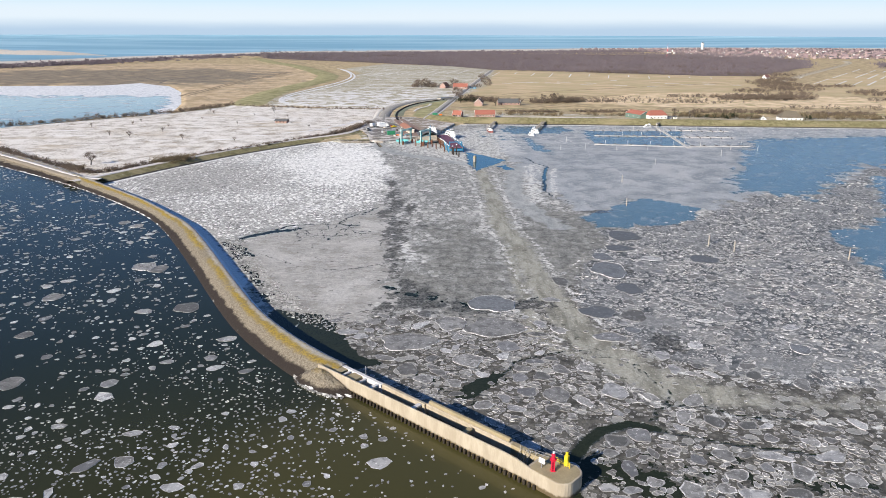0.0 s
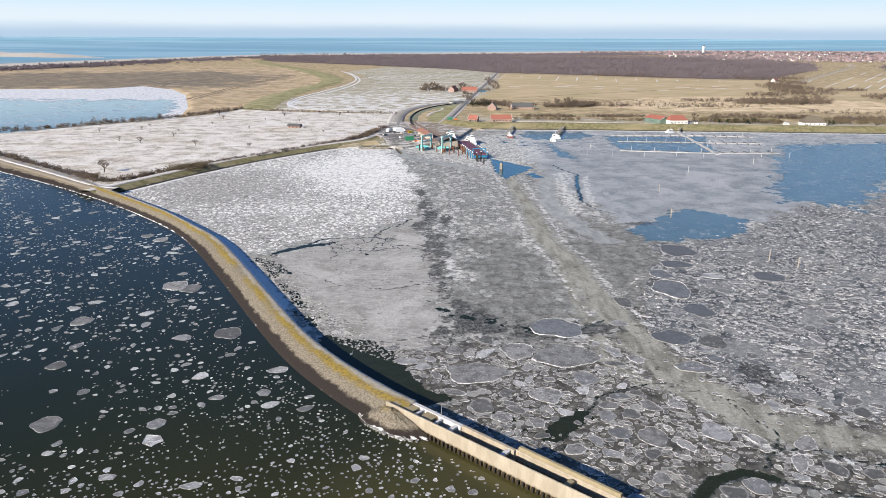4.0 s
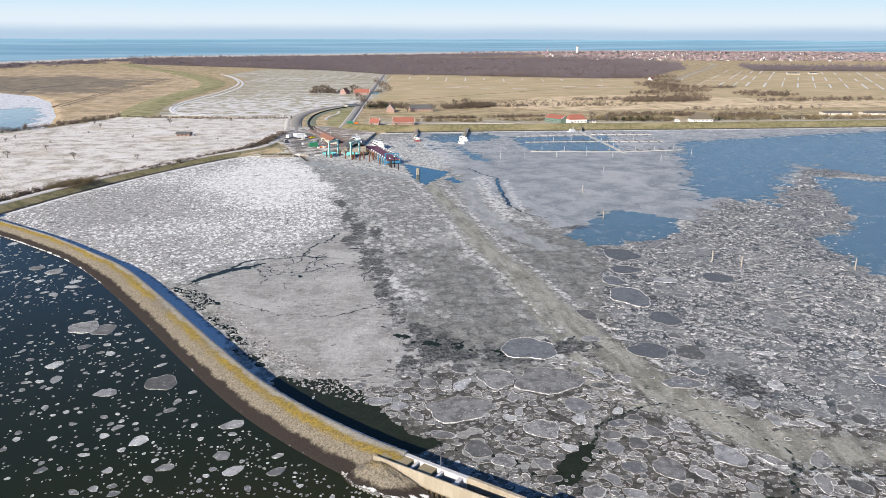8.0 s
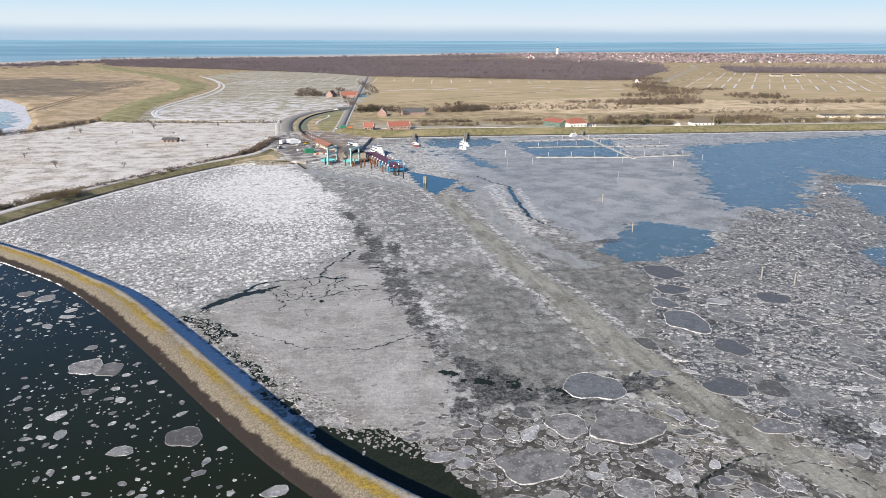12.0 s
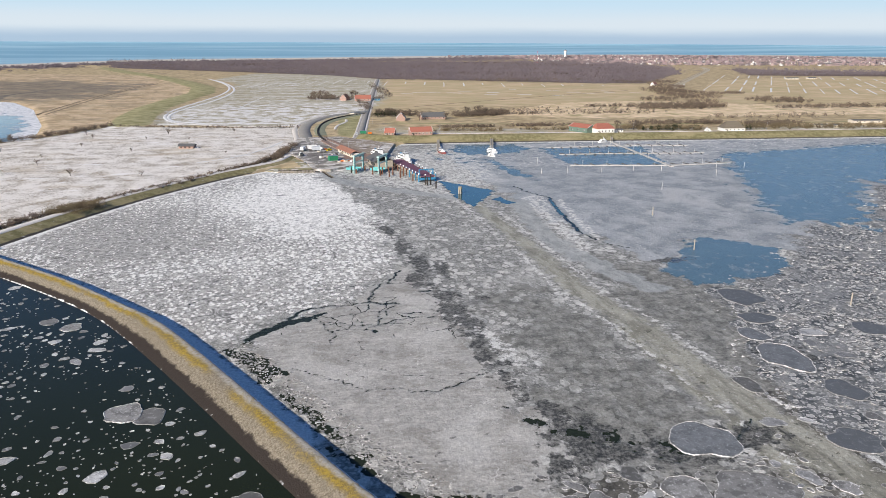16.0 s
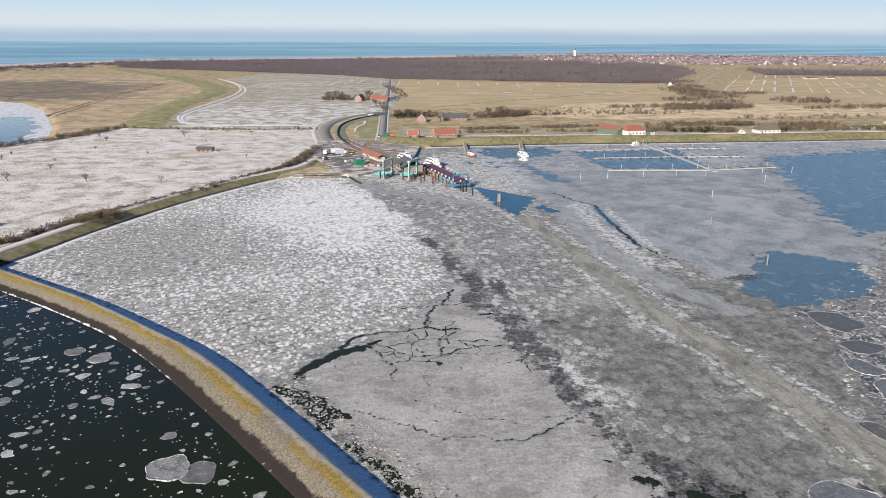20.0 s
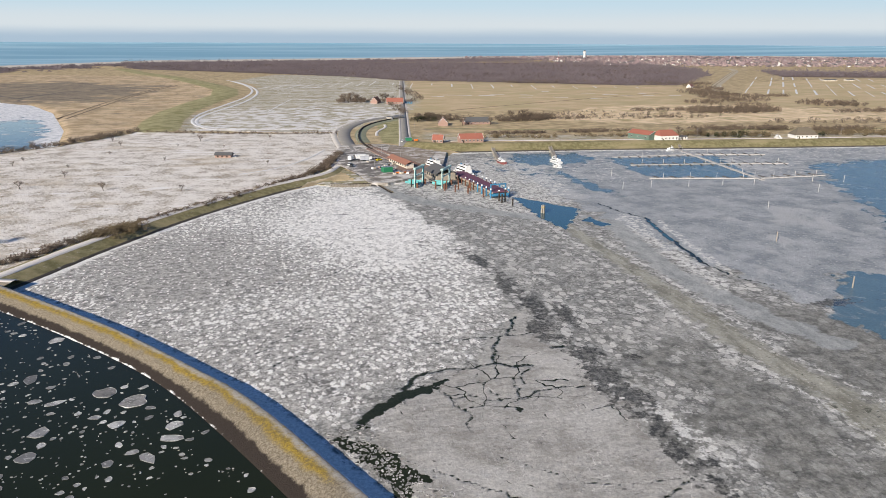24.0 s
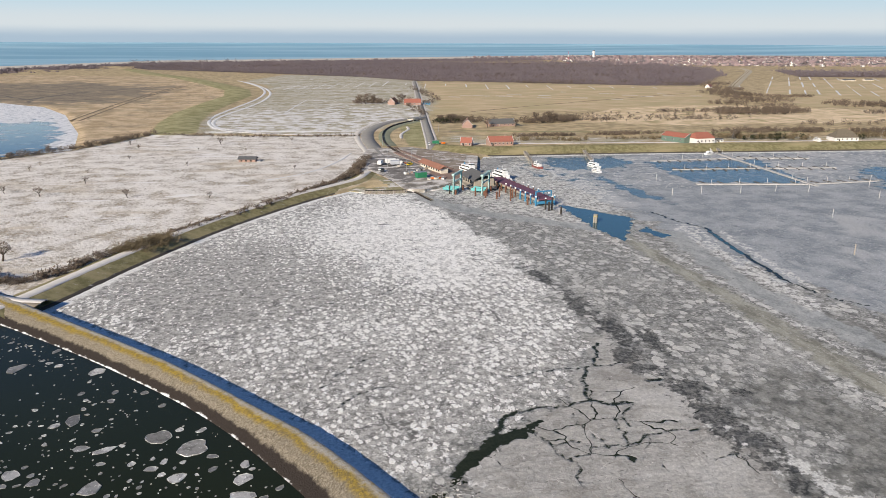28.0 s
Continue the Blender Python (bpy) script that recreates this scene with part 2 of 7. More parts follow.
    # white crusted ice: rounded scabs of snow on a greyer bed, closing up where the crust is whole
    cover = m.math("MULTIPLY_ADD", m.math("SUBTRACT", big, 0.5), 0.55, m.math("MULTIPLY_ADD", m.attr("bare"), -0.30, m.math("MULTIPLY_ADD", m.attr("crust"), 0.34, 0.14)))
    cover = m.math("MULTIPLY_ADD", m.math("SUBTRACT", m.noise(4.5, 5, 0.65), 0.5), 0.5, cover)
    cover = m.math("MULTIPLY_ADD", m.math("SUBTRACT", m.noise(0.8, 5, 0.75, 0.6), 0.5), 0.85, cover)
    s1, t1, g1 = m.pancakes(1.3, 0.22, 0.50, 0.08, 0.5, 0.66, -8, cover)
    s2, t2, g2 = m.pancakes(0.55, 0.14, 0.48, 0.08, 0.3, 0.8, 10, cover)
    flake = s1
    under = m.mix(m.step(m.noise(2.2, 5, 0.68), 0.34, 0.64), (0.20, 0.194, 0.184), (0.58, 0.566, 0.542))
    snow = m.mix(m.math("MULTIPLY", s2, 0.72), under, (0.70, 0.69, 0.665))
    snow = m.mix(s1, snow, m.mix(m.step(m.math("MULTIPLY_ADD", fine, 0.5, t1), 0.45, 0.95), (0.74, 0.73, 0.71), (0.96, 0.95, 0.93)))
    snow = m.mix(m.math("MULTIPLY", m.step(m.noise(1.0, 5, 0.75, 0.5, co=m.scaled(0.8, 0.6, turn=-20)), 0.42, 0.34), 0.75), snow, (0.15, 0.145, 0.135))
    rift = m.cells(7.5, "DISTANCE_TO_EDGE", co=m.warped(5, 8.0))
    snow = m.mix(m.math("MULTIPLY", m.math("MULTIPLY", m.step(rift, 0.03, 0.01), m.step(m.noise(10, 4), 0.52, 0.60)), 0.8), snow, (0.12, 0.118, 0.11))
    # slush of the shipping lane
    sl = m.noise(6.0, 6, 0.62, 0.4, co=m.scaled(1.5, 0.45, turn=-8))
    slush = m.mix(m.step(sl, 0.34, 0.64), (0.225, 0.218, 0.178), (0.42, 0.408, 0.352))
    slush = m.mix(m.step(m.noise(1.4, 5, 0.7), 0.57, 0.66), slush, (0.56, 0.545, 0.50))
    slush = m.mix(m.step(m.noise(3.0, 5, 0.65, 0.6), 0.39, 0.33), slush, (0.12, 0.12, 0.095))
    # thin bluish ice
    thin = m.mix(m.step(m.noise(14, 5, 0.65), 0.35, 0.66), (0.25, 0.275, 0.30), (0.44, 0.456, 0.478))
    thin = m.mix(m.step(m.noise(1.3, 5, 0.75), 0.56, 0.66), thin, (0.66, 0.665, 0.675))
    thin = m.mix(m.step(m.noise(1.9, 5, 0.7, 0.4), 0.42, 0.33), thin, (0.17, 0.19, 0.21))
    thin = m.mix(m.math("MULTIPLY", m.step(m.noise(26, 5, 0.6, 0.8, co=m.scaled(1, 0.5, turn=40)), 0.54, 0.64), 0.8), thin, (0.50, 0.508, 0.52))
    c = grey
    c = m.mix(m.math("MULTIPLY", m.mask("dusky", 14, 1.3, 0.16, 6), 0.72), c, m.mix(m.step(m.noise(4, 6, 0.68), 0.36, 0.64), (0.09, 0.09, 0.08), (0.30, 0.295, 0.268)))
    c = m.mix(m.mask("pack", 12, 0.8, 0.1), c, pack)
    c = m.mix(m.mask("loose", 12, 0.8, 0.1), c, loose)
    c = m.mix(m.mask("thin", 14, 0.8, 0.1), c, thin)
    c = m.mix(m.mask("slush", 5, 0.75, 0.22, 6), c, slush)
    c = m.mix(m.math("MULTIPLY", m.mask("ridge", 4, 1.0, 0.15), m.step(m.noise(2.2, 5, 0.68), 0.45, 0.53)), c, (0.72, 0.715, 0.695))
    c = m.mix(m.math("MULTIPLY", m.mask("glaze", 8, 0.6, 0.12), 0.85), c, m.mix(m.step(m.noise(5, 5, 0.65, co=m.scaled(1.5, 0.6, turn=40)), 0.35, 0.65), (0.30, 0.315, 0.32), (0.47, 0.48, 0.48)))
    c = m.mix(m.mask("plate", 11, 1.0, 0.05, 7), c, plate)
    c = m.mix(m.mask("snow", 10, 1.0, 0.14, 7), c, snow)
    c = m.mix(m.mask("white", 4, 0.8, 0.2), c, (0.84, 0.84, 0.83))
    blue = m.mask("blue", 9, 0.9, 0.06, 7)
    skin = m.step(m.noise(9, 6, 0.65, 0.6, co=m.scaled(1, 0.8, turn=30)), 0.54, 0.62)
    bc = m.mix(m.noise(18, 4), (0.07, 0.13, 0.165), (0.13, 0.20, 0.24))
    c = m.mix(m.math("MULTIPLY", blue, m.step(skin, 0, 1, 1.0, 0.72)), c, bc)
    dark = m.math("MULTIPLY", m.mask("dark", 3.2, 1.25, 0.12, 7), 0.9)
    c = m.mix(dark, c, m.mix(m.step(m.noise(1.5, 5, 0.75), 0.42, 0.62), (0.025, 0.027, 0.027), (0.20, 0.195, 0.18)))
    # long uneven rifts, and single leads
    wn = m.warped(14, 16.0)
    net = m.math("MULTIPLY", m.step(m.cells(13.0, "DISTANCE_TO_EDGE", co=wn), 0.011, 0.005), m.step(m.math("MULTIPLY_ADD", m.noise(11, 3), 1.2, m.attr("net")), 0.98, 1.02))
    crack = m.mask("crack", 1.2, 0.22, 0.08, 7)
    wet = m.mask("water", 5, 0.9, 0.03, 6)
    w = m.math("MAXIMUM", m.math("MAXIMUM", wet, crack), net)
    c = m.mix(w, c, m.mix(m.noise(3, 4, 0.65), (0.014, 0.020, 0.011), (0.036, 0.042, 0.026)))
    speck = m.step(m.noise(0.75, 4, 0.75), 0.32, 0.68, 0.84, 1.16)
    tint = m.t.nodes.new("ShaderNodeVectorMath")
    tint.operation = "SCALE"
    m.put(tint.inputs[0], m.vmath("MULTIPLY", c, (1.0, 0.988, 0.95)))
    m.put(tint.inputs["Scale"], speck)
    c = tint.outputs[0]
    teal = m.mask("teal", 5, 0.7, 0.04, 6)
    c = m.mix(teal, c, (0.042, 0.105, 0.125))
    m.color(c)
    wb = m.math("MAXIMUM", m.math("MAXIMUM", w, teal), m.math("MULTIPLY", blue, 0.75))
    m.put(m.bsdf.inputs["Specular IOR Level"], m.fmix(w, 0.35, 0.10))
    m.rough(m.fmix(wb, 0.7, 0.10))
    dry = m.math("SUBTRACT", 1.0, wb)
    m.bump(m.math("MULTIPLY", m.math("ADD", m.math("MULTIPLY_ADD", mid, 1.5, fine), m.math("MULTIPLY", flake, 0.3)), dry), 1.0, 0.2)
    return m.m


def land_material():
    m = Mat("island_ground", 0.95, 0.1)
    fine = m.noise(1.5, 4, 0.65)
    mid = m.noise(12, 5, 0.62)
    big = m.noise(70, 4, 0.6)
    base = m.mix(m.step(mid, 0.35, 0.68), (0.36, 0.285, 0.17), (0.62, 0.49, 0.30))
    base = m.mix(m.step(fine, 0.58, 0.7), base, (0.30, 0.235, 0.14))
    snow = m.mix(m.step(m.math("ADD", m.math("MULTIPLY", mid, 0.6), m.math("MULTIPLY", fine, 0.4)), 0.36, 0.56), (0.38, 0.325, 0.25), (0.84, 0.795, 0.73))
    snow = m.mix(m.math("MULTIPLY", m.step(m.noise(34, 6, 0.66, co=m.scaled(0.6, 1.5, turn=10)), 0.52, 0.66), 0.6), snow, m.mix(fine, (0.42, 0.345, 0.24), (0.64, 0.535, 0.39)))
    snow = m.mix(m.step(m.noise(2.4, 5, 0.7), 0.60, 0.68), snow, (0.24, 0.195, 0.13))
    snow = m.mix(m.step(m.noise(18, 6, 0.7, 0.5, co=m.scaled(0.3, 1.9, turn=12)), 0.58, 0.64), snow, (0.88, 0.85, 0.81))
    reed = m.mix(m.step(m.noise(24, 7, 0.72), 0.36, 0.64), (0.42, 0.315, 0.19), (0.68, 0.53, 0.355))
    creek = m.step(m.cells(55, "DISTANCE_TO_EDGE", co=m.warped(40, 40)), 0.03, 0.0)
    reed = m.mix(m.math("MULTIPLY", creek, 0.5), reed, (0.24, 0.19, 0.13))
    reed = m.mix(m.math("MULTIPLY", m.step(m.noise(90, 6, 0.68), 0.52, 0.62), 0.6), reed, (0.33, 0.27, 0.18))
    mud = m.mix(m.step(m.noise(14, 6, 0.7, co=m.scaled(0.6, 1.6)), 0.36, 0.66), (0.19, 0.16, 0.125), (0.37, 0.305, 0.22))
    field = m.mix(m.step(m.noise(22, 6, 0.65, co=m.scaled(0.5, 1.6, turn=-35)), 0.35, 0.65), (0.49, 0.38, 0.22), (0.66, 0.52, 0.34))
    field = m.mix(m.math("MULTIPLY", m.step(big, 0.4, 0.65), 0.7), field, (0.47, 0.395, 0.225))
    green = m.mix(m.step(mid, 0.35, 0.65), (0.27, 0.255, 0.12), (0.43, 0.39, 0.22))
    frost = m.mix(m.step(m.noise(26, 6, 0.68, co=m.scaled(0.5, 1.7, turn=8)), 0.38, 0.60), (0.33, 0.295, 0.185), (0.53, 0.485, 0.38))
    frost = m.mix(m.step(m.noise(6, 6, 0.7, co=m.scaled(0.45, 1.8, turn=8)), 0.53, 0.62), frost, (0.74, 0.71, 0.665))
    frost = m.mix(m.step(fine, 0.40, 0.30), frost, (0.25, 0.215, 0.14))
    dune = m.mix(m.step(m.noise(16, 6, 0.66), 0.36, 0.64), (0.58, 0.45, 0.27), (0.84, 0.67, 0.46))
    dune = m.mix(m.step(m.noise(30, 5, 0.6), 0.56, 0.66), dune, (0.40, 0.335, 0.18))
    wood = m.mix(mid, (0.13, 0.095, 0.085), (0.22, 0.165, 0.14))
    sand = m.mix(mid, (0.52, 0.46, 0.38), (0.70, 0.65, 0.58))
    white = m.mix(m.step(fine, 0.3, 0.6), (0.62, 0.59, 0.55), (0.82, 0.80, 0.77))
    c = base
    for name, col, size, amp, soft in (("reed", reed, 25, 0.5, 0.12), ("mud", mud, 50, 1.5, 0.3), ("field", field, 10, 0.2, 0.1), ("dune", dune, 22, 0.7, 0.15), ("frost", frost, 30, 0.6, 0.25),
                                       ("snow", snow, 15, 0.3, 0.15), ("green", green, 8, 0.25, 0.12), ("wood", wood, 30, 0.3, 0.1),
                                       ("sand", sand, 40, 0.3, 0.15), ("white", white, 14, 0.75, 0.10), ("creek", (0.15, 0.14, 0.125), 9, 0.4, 0.15)):
        c = m.mix(m.mask(name, size, amp, soft), c, col)
    m.color(c)
    m.bump(m.math("ADD", fine, mid), 0.8, 0.5)
    return m.m


def stone_material():
    """Rubble slope: weed-dark foot, grey stone, yellow lichen near the crest."""
    m = Mat("rubble_stone", 0.9, 0.2)
    s = m.attr("across")
    n = m.math("MULTIPLY_ADD", m.math("SUBTRACT", m.noise(5, 5, 0.65), 0.5), 0.30, s)
    grit = m.noise(0.45, 5, 0.75)
    c = m.mix(m.step(grit, 0.32, 0.68), (0.125, 0.103, 0.070), (0.36, 0.31, 0.235))
    c = m.mix(m.math("MULTIPLY", m.step(m.noise(3.0, 5, 0.7), 0.5, 0.66), 0.5), c, (0.21, 0.185, 0.14))
    gold = m.math("MULTIPLY", m.step(n, 0.56, 0.70), m.step(m.math("MULTIPLY_ADD", grit, 0.5, m.noise(26, 4)), 0.55, 0.78))
    c = m.mix(m.math("MULTIPLY", gold, 0.9), c, m.mix(m.step(m.noise(0.7, 5, 0.75), 0.36, 0.62), (0.19, 0.135, 0.04), (0.40, 0.275, 0.035)))
    c = m.mix(m.math("MULTIPLY", m.step(n, 0.76, 0.88), m.step(m.noise(1.1, 5, 0.7), 0.36, 0.52, 0.35, 0.95)), c, m.mix(grit, (0.28, 0.25, 0.20), (0.58, 0.555, 0.51)))
    weed = m.math("MULTIPLY_ADD", m.math("SUBTRACT", m.noise(1.3, 5, 0.7), 0.5), 0.16, n)
    c = m.mix(m.step(weed, 0.40, 0.31), c, m.mix(grit, (0.014, 0.012, 0.010), (0.062, 0.048, 0.040)))
    c = m.mix(m.mask("rime", 2.6, 0.8, 0.12, 8), c, (0.80, 0.79, 0.78))
    # lee slope: pale frost, its colour tinted blue to deepen the shade there
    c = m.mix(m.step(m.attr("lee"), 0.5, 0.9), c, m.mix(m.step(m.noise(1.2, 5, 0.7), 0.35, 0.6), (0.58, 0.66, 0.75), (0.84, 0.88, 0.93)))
    m.color(c)
    m.bump(m.math("ADD", grit, m.noise(0.25, 4)), 0.8, 0.18)
    return m.m


WATER, ICE, LAND, STONE = water_material(), ice_material(), land_material(), stone_material()

# ---- the sea: one sheet that reaches the horizon ----
SEA_R = np.concatenate([np.linspace(0, 300, 40), np.geomspace(310, 4850, 150)])
SEA_A = np.radians(np.linspace(0, 360, 241))
RR, AA = np.meshgrid(SEA_R, SEA_A, indexing="ij")
SX, SY = HUB[0] + RR * np.sin(AA), HUB[1] + RR * np.cos(AA)
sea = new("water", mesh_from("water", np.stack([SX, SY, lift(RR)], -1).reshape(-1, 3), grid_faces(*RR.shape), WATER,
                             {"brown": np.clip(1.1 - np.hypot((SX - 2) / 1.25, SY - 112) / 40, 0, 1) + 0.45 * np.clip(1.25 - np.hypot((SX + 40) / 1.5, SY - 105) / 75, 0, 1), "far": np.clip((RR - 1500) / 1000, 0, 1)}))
tagged(sea, "dark greenish winter sea, calm, painted pale sky blue far out, with drifting ice", "water", kind="structure")

# ---- haze low over the horizon: a plain backdrop far behind everything ----
def haze():
    m = Mat("horizon_haze", 1.0, 0.0)
    h = m.t.nodes.new("ShaderNodeSeparateXYZ")
    m.put(h.inputs[0], m.co)
    wisp = m.math("MULTIPLY_ADD", m.noise(900, 5, 0.6, co=m.scaled(1, 1, 9)), 40.0, h.outputs[2])
    c = m.mix(m.step(wisp, 105, 185), (0.46, 0.60, 0.75), (0.74, 0.83, 0.90))
    c = m.mix(m.step(wisp, 190, 340), c, (0.60, 0.79, 0.93))
    e = m.t.nodes.new("ShaderNodeEmission")
    m.put(e.inputs["Color"], c)
    e.inputs["Strength"].default_value = 0.78
    clear = m.t.nodes.new("ShaderNodeBsdfTransparent")
    mx = m.t.nodes.new("ShaderNodeMixShader")
    m.put(mx.inputs[0], m.step(h.outputs[2], 330, 620))
    m.t.links.new(e.outputs[0], mx.inputs[1]), m.t.links.new(clear.outputs[0], mx.inputs[2])
    m.t.links.new(mx.outputs[0], m.t.nodes["Material Output"].inputs["Surface"])
    a = np.radians(np.linspace(0, 360, 121))
    zs = np.array([20.0, 60, 120, 250, 400, 620])
    zz, aa = np.meshgrid(zs, a, indexing="ij")
    me = mesh_from("backdrop", np.stack([HUB[0] + 4840 * np.sin(aa), HUB[1] + 4840 * np.cos(aa), zz], -1).reshape(-1, 3), grid_faces(*zz.shape), m.m, smooth=True)
    ob = tagged(new("backdrop", me), "pale blue winter haze over the horizon", "sky", kind="structure")
    return ob


haze()

# ---- outlines of the plan ----
CREST = [(-470, 607), (-380, 535), (-283, 460), (-240, 425), (-190, 377), (-156, 344), (-138, 325), (-120, 303), (-107, 287), (-89, 255), (-71, 221), (-54.5, 191), (-41, 173), (-30, 161), (-24, 155.5)]
TOE = [(-480, 592), (-380, 512), (-272, 433), (-215, 389), (-172, 351), (-141, 319), (-126, 301), (-112, 279), (-92, 244), (-71, 205), (-57, 181), (-43, 163), (-31, 150), (-23.5, 146)]
HARBOUR_EDGE = [(-186, 382), (-168, 424), (-142, 473), (-105, 523), (-80, 546), (-54, 536)]
QUAY_EDGE = [(-54, 536), (-45, 534), (-34, 540), (-20, 556), (-6, 580), (4, 618), (16, 646)]
SEA_DIKE = [(16, 646), (47, 646), (119, 643.5), (205, 636), (325, 627), (600, 612), (1100, 590), (2600, 560)]
NORTH = [(2500, 2450), (2050, 2900), (1500, 3150), (1050, 3230), (600, 3170), (250, 3080), (-180, 2960), (-590, 2830), (-830, 2560), (-1000, 2330), (-1180, 1960), (-1700, 1500)]
LAGOON = [(-1700, 1090), (-665, 1093), (-520, 1111), (-485, 1165), (-440, 1120), (-415, 1100), (-360, 995), (-300, 825), (-275, 722), (-326, 684), (-378, 608), (-440, 556)]
ISLAND = [(-470, 560), (-300, 458), (-235, 412), (-198, 376)] + HARBOUR_EDGE + QUAY_EDGE[1:] + SEA_DIKE[1:] + NORTH + LAGOON

# ---- the island's ground ----
LR = np.geomspace(230, 4000, 430)
LA = np.radians(np.linspace(-56, 62, 560))
RR, AA = np.meshgrid(LR, LA, indexing="ij")
X, Y = HUB[0] + RR * np.sin(AA), HUB[1] + RR * np.cos(AA)
sd = signed(X, Y, ISLAND)
MARSH = [(-440, 556), (-198, 376), (-170, 424), (-142, 475), (-105, 525), (-75, 560), (-64, 620), (-62, 766), (-135, 772), (-230, 797), (-271, 716), (-318, 668), (-378, 600)]
REED = [(-276, 724), (-300, 825), (-360, 995), (-415, 1100), (-485, 1165), (-520, 1111), (-900, 1093), (-1000, 1500), (-700, 1900), (-420, 1800), (-260, 1560), (-225, 1415), (-205, 1300), (-206, 1177), (-235, 963), (-237, 822)]
MUDFLAT = [(-520, 1111), (-435, 1126), (-365, 1128), (-331, 1141), (-318, 1253), (-325, 1438), (-404, 1495), (-500, 1600), (-900, 1500), (-900, 1093)]
POLDER = [(-200, 800), (-62, 768), (-30, 840), (16, 905), (60, 1075), (110, 1570), (20, 1761), (-150, 1850), (-219, 1608), (-171, 1475), (-156, 1329), (-159, 1216), (-181, 1085), (-205, 928)]
FIELD = [(20, 930), (100, 940), (230, 950), (402, 960), (470, 1080), (596, 1359), (322, 1440), (120, 1560), (70, 1200)]
FIELD_EAST = [(455, 965), (640, 905), (900, 850), (1700, 900), (1700, 1400), (1075, 1560), (770, 1430), (570, 1140)]
FOREST = [(-152, 1900), (20, 1741), (110, 1580), (202, 1550), (339, 1470), (510, 1380), (585, 1375), (845, 1715), (1010, 2050), (1000, 2480), (700, 2570), (200, 2640), (-300, 2560), (-600, 2440), (-520, 2200)]
FOREST_EAST = [(1000, 1640), (1500, 1500), (1650, 1650), (1160, 1960)]
DIKE_GREEN = [(-218, 806), (-225, 882), (-226, 975), (-214, 1101), (-199, 1214), (-210, 1340), (-262, 1500), (-345, 1720), (-450, 1930), (-560, 2200)]
DITCH_RING = [[(-233, 1621), (-205, 1549), (-170, 1398), (-155, 1279), (-157, 1165), (-169, 1063), (-189, 967), (-196, 913), (-193, 863), (-181, 828), (-150, 811)],
              [(-223, 1590), (-187, 1462), (-164, 1318), (-167, 1177), (-185, 1055), (-202, 941), (-200, 888), (-190, 840), (-175, 816)]]
DUNES = [(150, 835), (190, 905), (270, 978), (355, 993), (430, 985), (560, 900), (720, 850), (720, 780), (430, 790), (250, 795)]
STRIP = [(0, 700), (100, 692), (330, 672), (620, 655), (620, 690), (330, 700), (110, 728), (10, 760)]
CREEK = [[(-560, 1300), (-526, 1279), (-504, 1249), (-464, 1194), (-461, 1224), (-443, 1311), (-398, 1370), (-356, 1460)], [(-447, 1148), (-457, 1192), (-458, 1238), (-422, 1306)]]
REED_TRACK = [(-334, 919), (-335, 1102), (-331, 1283), (-312, 1471)]
ROAD = [(-27, 605), (-13, 686), (4, 819), (32, 1030), (55, 1199), (103, 1558)]
FERRY_ROAD = [(-54, 630), (-57, 696), (-58, 750), (-51, 805), (-26, 868), (16, 900)]
DUNE_BELT = [(2050, 2560), (1500, 2800), (1050, 2890), (600, 2820), (250, 2730), (-180, 2620), (-520, 2500), (-680, 2330), (-790, 2120), (-900, 1830), (-1060, 1560)]
rng = np.random.default_rng(3)
z = np.where(sd > 0, np.clip(sd * 0.25, 0, 1.4), np.clip(sd * 0.3, -3, 0) - 0.05)
z += lift(RR) + np.where(sd > 4, rng.uniform(0, 0.15, X.shape), 0)
d_green, _ = dist_line(X, Y, DIKE_GREEN)
z += 1.6 * np.clip(1 - (d_green / 26) ** 2, 0, 1)
dune = np.clip(1 - np.abs(sd - 330) / 90, 0, 1) * (Y > 1500) * (Y > 1700 - X * 0.2)
z += dune * (3 + 3 * np.sin(X / 37) * np.cos(Y / 29 + X / 61))
d_north, _ = dist_line(X, Y, NORTH)
land_zones = {
    "snow": zone(X, Y, MARSH, 8),
    "reed": zone(X, Y, REED, 12),
    "mud": zone(X, Y, MUDFLAT, 60),
    "frost": np.maximum(zone(X, Y, POLDER, 14), zone(X, Y, STRIP, 8) * 0.6),
    "field": np.maximum(zone(X, Y, FIELD, 6), zone(X, Y, FIELD_EAST, 6)),
    "dune": zone(X, Y, DUNES, 12),
    "green": np.maximum(band(X, Y, DIKE_GREEN, 19, 5), zone(X, Y, [(-30, 700), (-22, 820), (8, 880), (-2, 700), (-14, 680)], 5)),
    "wood": np.maximum.reduce([zone(X, Y, FOREST, 30), zone(X, Y, FOREST_EAST, 15), 0.9 * band(X, Y, DUNE_BELT, 60, 40)]),
    "sand": np.clip(0.5 + (240 - d_north) / 60, 0, 1) * (Y > 1300),
    "creek": np.maximum.reduce([band(X, Y, c, 4.0, 6.0) for c in CREEK]) * 0.8,
    "white": np.maximum.reduce([                                0.50 * zone(X, Y, POLDER, 14) * np.clip((1250 - Y) / 300, 0.55, 1), 0.26 * zone(X, Y, STRIP, 8), 0.9 * band(X, Y, [(-80, 795), (-70, 884), (13, 905)], 0.6, 4)]),
}
keep = (sd > -25)
F = grid_faces(*RR.shape)
F = F[keep.ravel()[F].any(1)]
ground = new("ground", mesh_from("ground", np.stack([X, Y, z], -1).reshape(-1, 3), F, LAND, land_zones, smooth=True))
tagged(ground, "flat winter island with snowy marsh, reed and straw-coloured fields", "ground", kind="structure")

